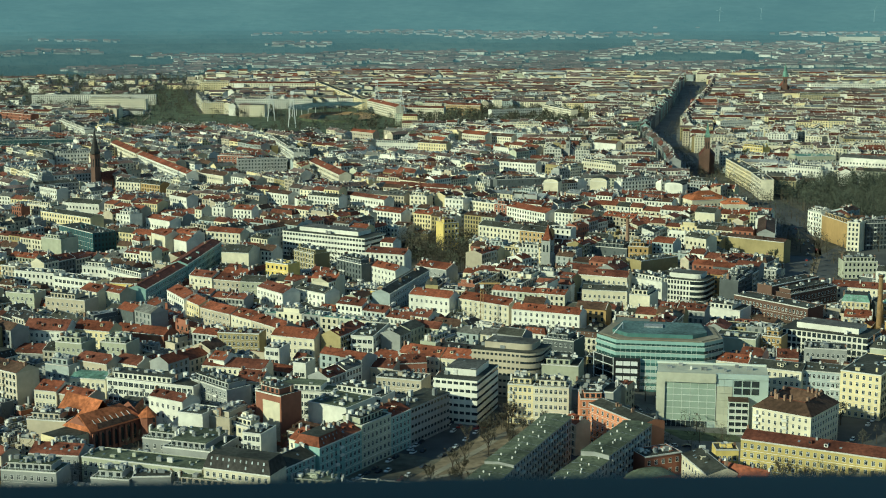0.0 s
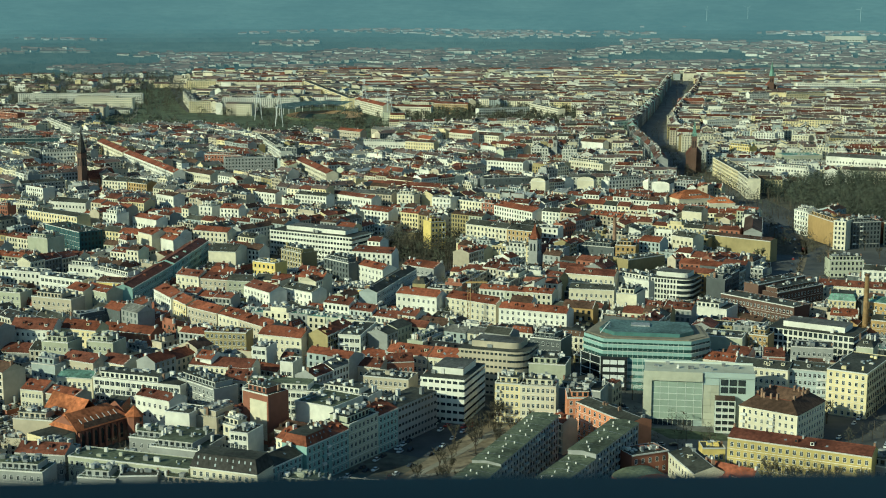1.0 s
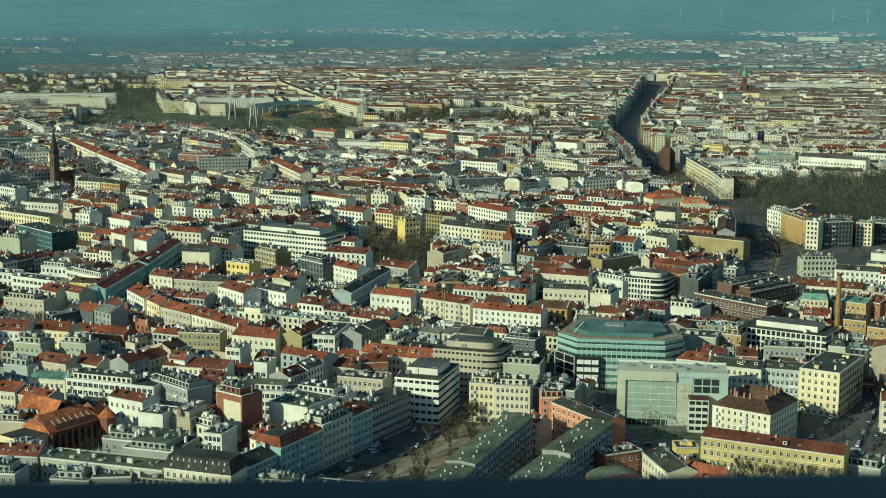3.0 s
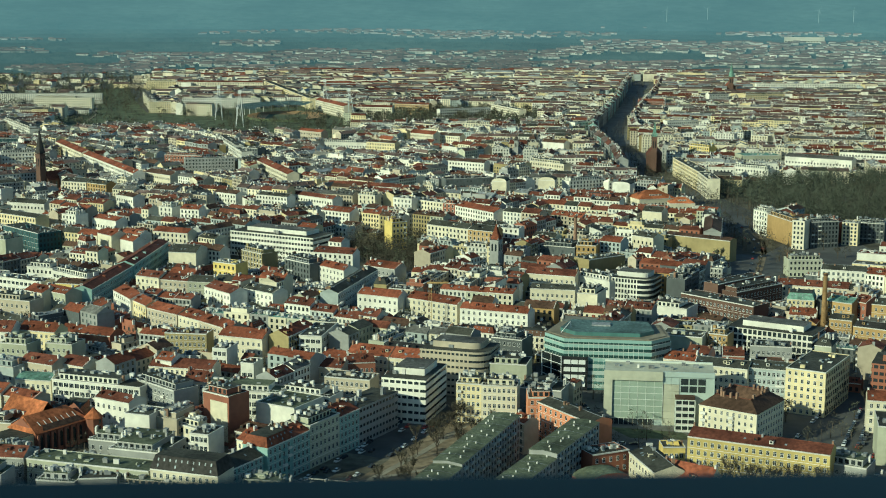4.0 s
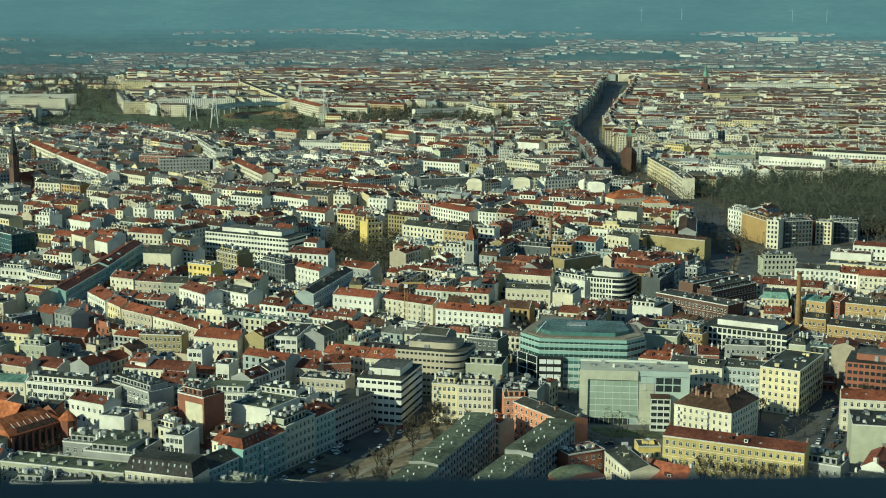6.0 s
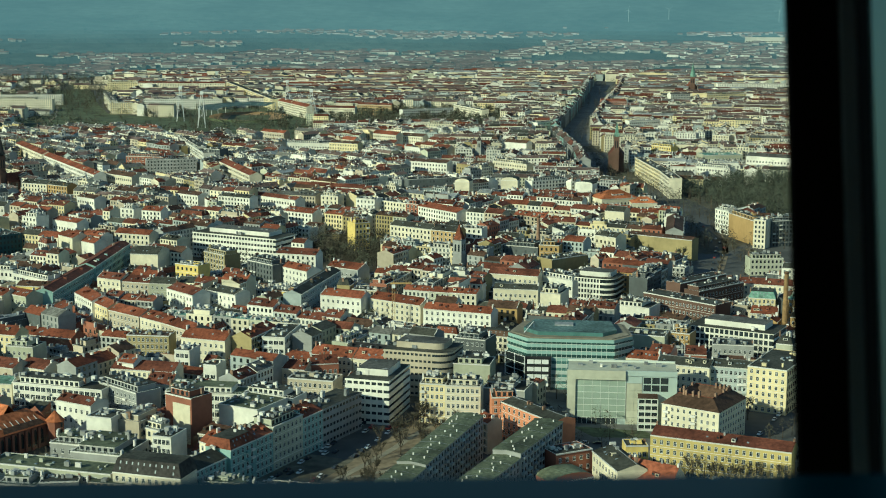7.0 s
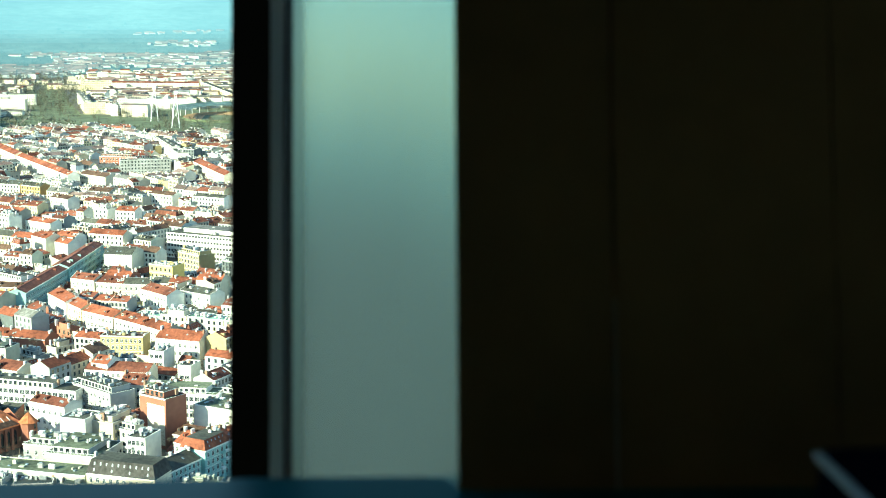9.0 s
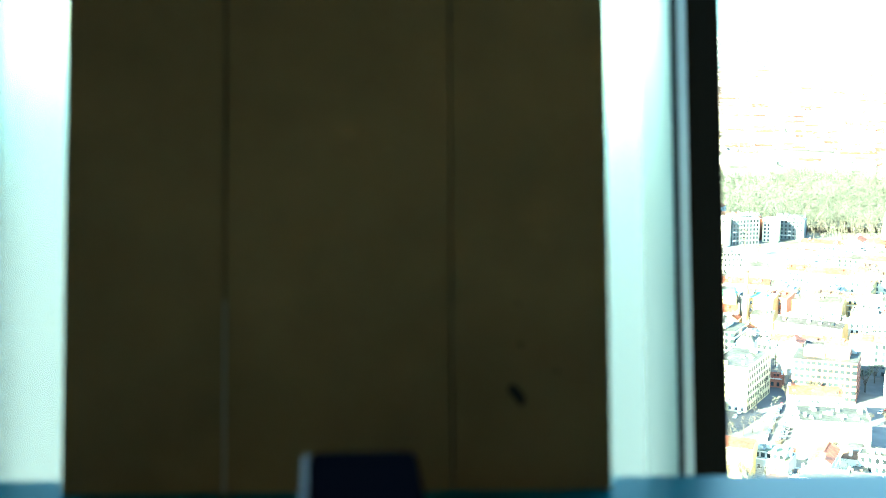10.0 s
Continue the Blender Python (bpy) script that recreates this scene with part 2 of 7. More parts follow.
def house(W, R, w, d, h, floors, cols, roof, rh, wall, roofm, rnd, detail=2, front_windows=True, extra=None, ridge=None):
    """A town house: walls into W, roof and what stands on it into R; front towards -y. extra(name) gives a mesh for a chimney or dormer of its own."""
    piece = extra or (lambda name: R)
    wm, rm = "wall " + wall, "roof " + roofm
    x0, x1, y0, y1 = -w / 2, w / 2, -d / 2, d / 2
    W.box(x0, x1, y0, y1, 0, h, wm, top="none")
    if front_windows:
        windows_on(W, x0 + 0.5, x1 - 0.5, y0, h, floors, cols, rnd, frame=detail > 1 and rnd.random() < 0.6 and wall not in ("darkteal", "darkgrey", "teal"))
    if detail:
        windows_on(W, x0 + 0.5, x1 - 0.5, y1, h, floors, max(2, cols - 1) if cols else 0, rnd, side=1)
        if d > 18 and cols:
            n = int(d / 3.2)
            windows_on(W, y0 + 0.8, y1 - 0.8, x1, h, floors, n, rnd, side=1, across=True)
            windows_on(W, y0 + 0.8, y1 - 0.8, x0, h, floors, n, rnd, side=-1, across=True)
    if detail > 1:
        W.box(x0 - 0.02, x1 + 0.02, y0 - 0.35, y0 - 0.003, h - 0.5, h + 0.02, "trim", bottom=True)
        if floors > 3 and cols > 3 and rnd.random() < 0.4:
            for c in {rnd.randrange(cols), rnd.randrange(cols)}:
                xm, fh = x0 + 0.5 + (w - 1.0) / cols * (c + 0.5), h / (floors + 0.25)
                for fl in range(1, floors):
                    W.box(xm - 1.2, xm + 1.2, y0 - 1.15, y0 - 0.06, fl * fh + 0.1, fl * fh + 1.1, rnd.choice(("trim", wm)), bottom=True)
        if floors > 2 and cols and wall not in ("white", "darkgrey", "brick"):
            for fl in range(2, floors):
                W.box(x0 + 0.02, x1 - 0.02, y0 - 0.09, y0 - 0.002, h / (floors + 0.25) * fl + 0.05, h / (floors + 0.25) * fl + 0.22, "trim", bottom=True)
        elif floors > 2 and cols > 3 and wall == "white" and roof == "flat":         # loggias with pale parapets on the modern fronts
            a = rnd.choice((0.0, 0.5, 0.66)) * w
            for fl in range(1, floors):
                z = h / (floors + 0.25) * fl
                W.box(x0 + a, x0 + a + w * 0.34, y0 - 1.3, y0 - 0.15, z, z + 0.2, "trim", bottom=True)
                W.box(x0 + a, x0 + a + w * 0.34, y0 - 1.3, y0 - 1.2, z + 0.2, z + 1.0, rnd.choice(("trim", "frame white", "skylight")), bottom=True)
        if floors > 3 and cols:
            W.box(x0 + 0.02, x1 - 0.02, y0 - 0.15, y0 - 0.002, h / (floors + 0.25) * 1.02, h / (floors + 0.25) * 1.02 + 0.3, "trim", bottom=True)
    o = 0.4
    if roof == "gable":
        yr = (rnd.uniform(-0.08, 0.15) if ridge is None else ridge) * d
        R.poly([(x0, y0 - o, h - 0.1), (x1, y0 - o, h - 0.1), (x1, yr, h + rh), (x0, yr, h + rh)], rm)
        if yr < d * 0.45:
            R.poly([(x1, y1 + o, h - 0.1), (x0, y1 + o, h - 0.1), (x0, yr, h + rh), (x1, yr, h + rh)], rm)
        for x in (x0, x1):
            s = 1 if x > 0 else -1
            W.poly([(x + s * 0.01, y0, h), (x + s * 0.01, y1, h), (x + s * 0.01, yr, h + rh)], wm)
            if abs(yr) > d * 0.45 and s > 0:
                W.poly([(x0, y1, h), (x1, y1, h), (x1, yr, h + rh), (x0, yr, h + rh)], wm)
            if rnd.random() < 0.15:
                a = x - s * 0.35
                R.poly([(x, y0, h + 0.35), (a, y0, h + 0.35), (a, yr, h + rh + 0.35), (x, yr, h + rh + 0.35)], "trim")
                R.poly([(x, y1, h + 0.35), (a, y1, h + 0.35), (a, yr, h + rh + 0.35), (x, yr, h + rh + 0.35)], "trim")
        if detail:
            slope = rh / max(0.5, yr - y0)
            for k in range(rnd.choice((1, 2, 3, 4, 5, 6, 7)) if w > 7 else 0):
                xm = rnd.uniform(x0 + 1.5, x1 - 1.5)
                ya = y0 + rnd.uniform(0.25, 0.5) * (yr - y0)
                z = h + (ya - y0) * slope
                if rnd.random() < 0.5:
                    D = piece("dormer")
                    D.box(xm - 0.8, xm + 0.8, ya, ya + 2.2, z - 0.1, z + 1.5, "trim" if rnd.random() < 0.12 else wm if rnd.random() < 0.3 else rm, top=rm)
                    D.poly([(xm - 0.5, ya - 0.04, z + 0.35), (xm + 0.5, ya - 0.04, z + 0.35), (xm + 0.5, ya - 0.04, z + 1.3), (xm - 0.5, ya - 0.04, z + 1.3)], "pane")
                else:
                    R.poly([(xm - 0.5, ya, z + 0.14), (xm + 0.5, ya, z + 0.14), (xm + 0.5, ya + 1.1, z + 1.1 * slope + 0.14), (xm - 0.5, ya + 1.1, z + 1.1 * slope + 0.14)], "skylight")
            R.box(x0, x1, yr - 0.18, yr + 0.18, h + rh - 0.12, h + rh + 0.08, "roof darkred" if roofm in ("red", "orange", "darkred", "brown") else "roof zinc")
        top = h + rh
    elif roof == "hip":
        a = min(d / 2, w / 2 - 1)
        i = R.pts([(x0 - o, y0 - o, h - 0.1), (x1 + o, y0 - o, h - 0.1), (x1 + o, y1 + o, h - 0.1), (x0 - o, y1 + o, h - 0.1), (x0 + a, -0.0, h + rh), (x1 - a, 0.0, h + rh)])
        for f in ((0, 1, 5, 4), (1, 2, 5), (2, 3, 4, 5), (3, 0, 4)):
            R.face(tuple(i + q for q in f), rm)
        for k in range(int(w / 4.5) if detail > 1 else 0):
            xm, t = x0 + a + (w - 2 * a) * (k + 0.5) / int(w / 4.5), 0.32
            ya, z = y0 + (0 - y0) * t, h + rh * t
            D = piece("dormer")
            D.box(xm - 0.7, xm + 0.7, ya, ya + 2.4, z - 0.3, z + 1.4, "trim", top=rm)
            D.poly([(xm - 0.45, ya - 0.04, z + 0.2), (xm + 0.45, ya - 0.04, z + 0.2), (xm + 0.45, ya - 0.04, z + 1.2), (xm - 0.45, ya - 0.04, z + 1.2)], "pane")
        top = h + rh
        yr = 0
    elif roof == "mansard":
        i = R.pts([(x0 - 0.2, y0 - 0.2, h), (x1 + 0.2, y0 - 0.2, h), (x1 + 0.2, y1 + 0.2, h), (x0 - 0.2, y1 + 0.2, h),
                   (x0 + 1.6, y0 + 1.6, h + rh), (x1 - 1.6, y0 + 1.6, h + rh), (x1 - 1.6, y1 - 1.6, h + rh), (x0 + 1.6, y1 - 1.6, h + rh)])
        for f in ((0, 1, 5, 4), (1, 2, 6, 5), (2, 3, 7, 6), (3, 0, 4, 7)):
            R.face(tuple(i + q for q in f), rm)
        R.face((i + 4, i + 5, i + 6, i + 7), "roof tar")
        n = max(2, cols)
        for k in range(n):
            xm = x0 + 2.0 + (w - 4.0) * (k + 0.5) / n
            for t in ((0.2, 0.62) if k % 3 == 0 else (0.62,)):
                ya, za = y0 - 0.2 + 1.8 * t - 0.05, h + rh * t
                yb, zb = y0 - 0.2 + 1.8 * (t + 0.2) - 0.05, h + rh * (t + 0.2)
                R.poly([(xm - 0.30, ya, za), (xm + 0.30, ya, za), (xm + 0.30, yb, zb), (xm - 0.30, yb, zb)], "skylight")
        top = h + rh
        yr = 0
    elif roof == "round":
        n = 8
        ring = [(x0 * math.cos(math.pi * k / n), h + rh * math.sin(math.pi * k / n)) for k in range(n + 1)]
        W.poly([(a, y0, b) for a, b in reversed(ring)], wm)
        W.poly([(a, y1, b) for a, b in ring], wm)
        for k in range(n):
            (a, p), (b, q) = ring[k], ring[k + 1]
            R.poly([(a, y0, p), (b, y0, q), (b, y1, q), (a, y1, p)], rm)
        return
    else:
        p = 0.35
        R.poly([(x0 + p, y0 + p, h - 0.35), (x1 - p, y0 + p, h - 0.35), (x1 - p, y1 - p, h - 0.35), (x0 + p, y1 - p, h - 0.35)], rm)
        R.box(x0 + p, x1 - p, y0 + p, y1 - p, h - 0.4, h, wm, top="none")
        i = R.pts([(x0 - 0.03, y0 - 0.03, h), (x1 + 0.03, y0 - 0.03, h), (x1 + 0.03, y1 + 0.03, h), (x0 - 0.03, y1 + 0.03, h),
                   (x0 + p, y0 + p, h), (x1 - p, y0 + p, h), (x1 - p, y1 - p, h), (x0 + p, y1 - p, h)])
        for k in range(4):
            R.face((i + k, i + (k + 1) % 4, i + 4 + (k + 1) % 4, i + 4 + k), "trim")
        top, yr = h - 0.35, 0
        if detail and w > 8:
            if rnd.random() < 0.62 and w > 11 and roofm != "copper":
                a, b = rnd.uniform(1.5, 3), rnd.uniform(1.5, w * 0.3)
                c = 2.7
                R.box(x0 + a, x1 - b, y0 + 2.2, y1 - 1.5, top, top + c, wm, top="none")
                R.box(x0 + a - 0.4, x1 - b + 0.4, y0 + 1.8, y1 - 1.2, top + c, top + c + 0.22, "trim", top=rm, bottom=True)
                n = max(2, int((w - a - b) / 2.6))
                for k in range(n):
                    xm = x0 + a + (w - a - b) * (k + 0.5) / n
                    R.poly([(xm - 0.85, y0 + 2.15, top + 0.3), (xm + 0.85, y0 + 2.15, top + 0.3), (xm + 0.85, y0 + 2.15, top + 2.2), (xm - 0.85, y0 + 2.15, top + 2.2)], "pane")
                top += c + 0.22
                if rnd.random() < 0.6:
                    for a2 in range(int(w / 1.5)):
                        xm = x0 + 0.5 + a2 * 1.5
                        R.box(xm, xm + 0.07, y0 + 0.12, y0 + 0.19, h, h + 0.95, "steel white")
                    R.box(x0 + 0.3, x1 - 0.3, y0 + 0.10, y0 + 0.21, h + 0.95, h + 1.05, "steel white", bottom=True)
            for k in range(rnd.randint(6, 14)):
                xm, ym = rnd.uniform(x0 + 2.6, x1 - 2.6), rnd.uniform(y0 + 3.6, y1 - 3)
                s, t = rnd.uniform(0.25, 1.3), rnd.uniform(0.3, 1.4)
                R.box(xm - s, xm + s, ym - t, ym + t, top, top + rnd.uniform(0.4, 2.0), rnd.choice(("trim", "roof zinc", "wall grey", wm)))
            for k in range(rnd.randint(3, 9)):
                xm, ym = rnd.uniform(x0 + 2.4, x1 - 2.4), rnd.uniform(y0 + 3.4, y1 - 2.8)
                R.box(xm - 0.5, xm + 0.5, ym - 0.5, ym + 0.5, top, top + rnd.uniform(0.22, 0.6), "skylight")
    if detail:
        for k in range(rnd.choice((2, 2, 3, 4, 5, 6))):
            xm = rnd.choice((x0 + 0.6, x1 - 0.6, rnd.uniform(x0 + 1, x1 - 1)))
            ym = yr + rnd.uniform(-1.5, 1.5)
            piece("chimney").box(xm - 0.4, xm + 0.4, ym - 0.7, ym + 0.7, top - 2.0, top + rnd.uniform(0.6, 1.5), rnd.choice(("chimney", "trim", "trim", "wall grey")))


WORD = dict(white="white", cream="cream", paleyellow="pale yellow", yellow="yellow", beige="beige", ochre="ochre", palegreen="pale green",
            paleblue="pale blue-grey", brick="red-brick", salmon="salmon", mustard="mustard yellow", darkbrick="dark brick", darkteal="dark teal", teal="shade-toned teal", khaki="khaki", grey="grey", darkgrey="dark grey")
ROOFWORD = dict(red="a red tiled", orange="an orange tiled", darkred="a dark red tiled", brown="a brown tiled", tar="a dark tar", slate="a slate-grey", copper="a green copper", zinc="a zinc", faded="a haze-paled red tiled", moss="a mossy green", gravel="a gravel")
SHAPE = dict(gable="pitched roof", hip="hipped roof", mansard="mansard roof", flat="flat roof", round="barrel roof")
COUNT = ["windowless", "one-storey", "two-storey", "three-storey", "four-storey", "five-storey", "six-storey", "seven-storey"]


def label_of(wall, floors, roof, roofm):
    return "%s %s town house with %s %s" % (WORD[wall], COUNT[floors], ROOFWORD[roofm], SHAPE[roof])


wb = Mesh()                          # one casement window in one piece: frame, cross, panes and sill
XS, ZS = (-0.62, -0.55, -0.035, 0.035, 0.55, 0.62), (0.0, 0.07, 1.2, 1.27, 1.78, 1.85)
wb.pts([(a, -0.05, b) for b in ZS for a in XS])
for zi in range(5):
    for xi in range(5):
        k = zi * 6 + xi
        wb.face((k, k + 1, k + 7, k + 6), "pane" if xi in (1, 3) and zi in (1, 3) else "frame white")
wb.pts([(-0.62, 0, 1.85), (0.62, 0, 1.85), (-0.62, 0, 0), (0.62, 0, 0), (-0.62, -0.16, 0), (0.62, -0.16, 0), (-0.62, -0.16, -0.1), (0.62, -0.16, -0.1)])
wb.face((30, 35, 37, 36), "trim"), wb.face((0, 30, 36, 38), "trim"), wb.face((35, 5, 39, 37), "trim")
wb.face((0, 40, 41, 5), "trim"), wb.face((40, 42, 43, 41), "trim"), wb.face((42, 38, 39, 43), "trim")
WINDOW_MESH = wb.data("window")
wb = Mesh()                          # a wide modern window: dark panes, slim pale bars, a deep pale surround
XS, ZS = (-1.2, -1.12, -0.40, -0.34, 0.34, 0.40, 1.12, 1.2), (0.0, 0.09, 2.0, 2.1)
wb.pts([(a, -0.05, b) for b in ZS for a in XS])
for zi in range(3):
    for xi in range(7):
        k = zi * 8 + xi
        wb.face((k, k + 1, k + 9, k + 8), "pane" if xi in (1, 3, 5) and zi == 1 else "frame white")
k = wb.pts([(-1.2, 0, 0), (1.2, 0, 0), (1.2, 0, 2.1), (-1.2, 0, 2.1)])
for a, b, c, e in ((0, 7, 1, 0), (7, 31, 2, 1), (31, 24, 3, 2), (24, 0, 0, 3)):
    wb.face((a, b, k + c, k + e), "frame white")
WIDE_WINDOW = wb.data("window")

COURTS = []                          # fronts with a rear building across the court
FOOT = []                            # footprints that stay free of other houses: x, y, cos, sin, half width, half depth, room in front


def reserve(x, y, rot, w, d, front=3.0, h=19.0, shown=0.5):
    """Keeps the footprint free; shown: how much of the front, from the eaves down, stays in sight from the tower."""
    FOOT.append((x, y, math.cos(rot), math.sin(rot), w / 2, d / 2, front, h, shown))


def height_limit(x, y, half):
    """The height to which a house may rise here without covering what should stay in sight behind it."""
    limit = 99.0
    r = math.hypot(x, y)
    ux, uy = x / r, y / r
    for fx, fy, c, s, hw, hd, fr, h, shown in FOOT:
        dx, dy = fx - x, fy - y
        ahead = dx * ux + dy * uy
        if not 0 < ahead < 140:
            continue
        if abs(dx * uy - dy * ux) > abs(hw * (c * uy - s * ux)) + abs(hd * (s * uy + c * ux)) + half - 3:
            continue
        gap = ahead - abs(hw * (c * ux + s * uy)) - abs(hd * (c * uy - s * ux)) * 0.9
        limit = min(limit, h * (1 - shown) + max(0.0, gap - half) * EYE_Z / r)
    return limit


def free(x, y, margin):
    for fx, fy, c, s, hw, hd, fr, _, _ in FOOT:
        dx, dy = x - fx, y - fy
        if dx * dx + dy * dy > (hw + hd + 60) ** 2:
            continue
        a, b = dx * c + dy * s, -dx * s + dy * c
        if abs(a) < hw + margin and -hd - margin - fr < b < hd + margin:
            return False
    return True


def finish_house(root, W, R, args, ridge=None):
    """Walls and roof as parts of the house; chimneys and dormers as pieces of the roof."""
    pieces = []

    def extra(name):
        pieces.append((name, Mesh()))
        return pieces[-1][1]

    house(W, R, *args, extra, ridge)
    W.make("wall", root)
    top = R.make("roof", root)
    for name, m in pieces:
        m.make(name, top)


def town_house(x, y, deg, w, d, h, floors, cols, roof, rh, wall, roofm, seed, single=True, shown=0.36):
    """A house that stands out, with every front window its own part."""
    rnd = random.Random(seed)
    rot = radians(deg)
    root = empty("town_house", x, y, 0, rot)
    W, R = Mesh(), Mesh()
    finish_house(root, W, R, (w, d, h, floors, cols, roof, rh * (0.8 if roof == "gable" else 1), wall, roofm, rnd, 2, not single))
    if single and floors and cols:
        fh, step = h / (floors + 0.25), (w - 1.0) / cols
        for fl in range(floors):
            for c in range(cols):
                modern = wall == "white" and roof == "flat"
                o = new("window", WIDE_WINDOW if modern else WINDOW_MESH)
                o.parent = root
                s = min(1.15, step * 0.84 / 2.4) if modern else min(1.15, step * 0.62 / 1.24)
                o.matrix_local = Matrix.Translation((-w / 2 + 0.5 + step * (c + 0.5), -d / 2, 0.7 if fl == 0 else fl * fh + fh * 0.3)) @ Matrix.Diagonal((s, 1, min(1.1, fh * 0.64 / 1.85), 1))
    tagged(root, label_of(wall, floors, roof, roofm), "house")
    reserve(x, y, rot, w, d, 1.5 + 10.0 * (shown > 0.8), h, shown)
    if shown < 0.8:
        COURTS.append((x, y, rot, w, d, h, shown))
    return root


# ---- buildings with a shape of their own ----
def ribbon_office(x, y, deg, w, d, h, floors, wall, band, name="office_building", label="", corner=False, setback=True, lip=1.05):
    """An office house with ribbon windows on all sides; corner rounds its right front corner."""
    root = empty(name, x, y, 0, radians(deg))
    B = Mesh()
    x0, x1, y0, y1 = -w / 2, w / 2, -d / 2, d / 2
    fh = h / floors
    r = min(8.0, d / 2 - 1)
    out = [(x0, y0)]
    if corner:
        out += [(x1 - r + r * math.sin(a), y0 + r - r * math.cos(a)) for a in [k * math.pi / 16 for k in range(9)]]
    else:
        out.append((x1, y0))
    out += [(x1, y1), (x0, y1)]
    n = len(out)

    def prism(M, poly, z0, z1, m, top=None, grow=0.0):
        cx, cy = sum(p[0] for p in poly) / n, sum(p[1] for p in poly) / n
        q = [(px + math.copysign(grow, px - cx), py + math.copysign(grow, py - cy)) for px, py in poly]
        i = M.pts([(a, b, z0) for a, b in q] + [(a, b, z1) for a, b in q])
        for k in range(n):
            M.face((i + k, i + (k + 1) % n, i + n + (k + 1) % n, i + n + k), m)
        M.face(tuple(range(i + n, i + 2 * n)), top or m)
        M.face(tuple(reversed(range(i, i + n))), m)

    prism(B, out, 0, h - 0.3, band)
    B.make("glass_core", root)
    for fl in range(floors + 1):
        s = Mesh()
        prism(s, out, max(0, fl * fh - lip), min(h, fl * fh + lip + 0.1), wall, "roof tar" if fl == floors else wall, 0.25)
        tagged(s.make("facade_band", root))
    for k in range(int(w / 2.8)):
        s = Mesh()
        a = x0 + 0.3 + k * (w - (8.5 if corner else 0.6)) / int(w / 2.8)
        s.box(a, a + 0.75, y0 - 0.22, y0 - 0.004, 0.5, h - 0.5, wall)
        s.make("pier", root)
    if setback:
        s = Mesh()
        prism(s, [(a * 0.72, b * 0.6 + 1.5) for a, b in out], h, h + 3.2, wall, "roof gravel")
        s.make("roof_storey", root)
    rnd = random.Random(int(w * 7 + d))
    for k in range(7):
        v = Mesh()
        a, b = rnd.uniform(x0 + 2, x1 - 3), rnd.uniform(y0 + 2, y1 - 3)
        v.box(a, a + rnd.uniform(0.8, 3), b, b + rnd.uniform(0.8, 2), h, h + rnd.uniform(0.5, 4.2), rnd.choice(("trim", "roof zinc", "wall grey")))
        v.make("roof_unit", root)
    tagged(root, label, "office building")
    reserve(x, y, radians(deg), w, d, 8, h, 0.85)
    return root


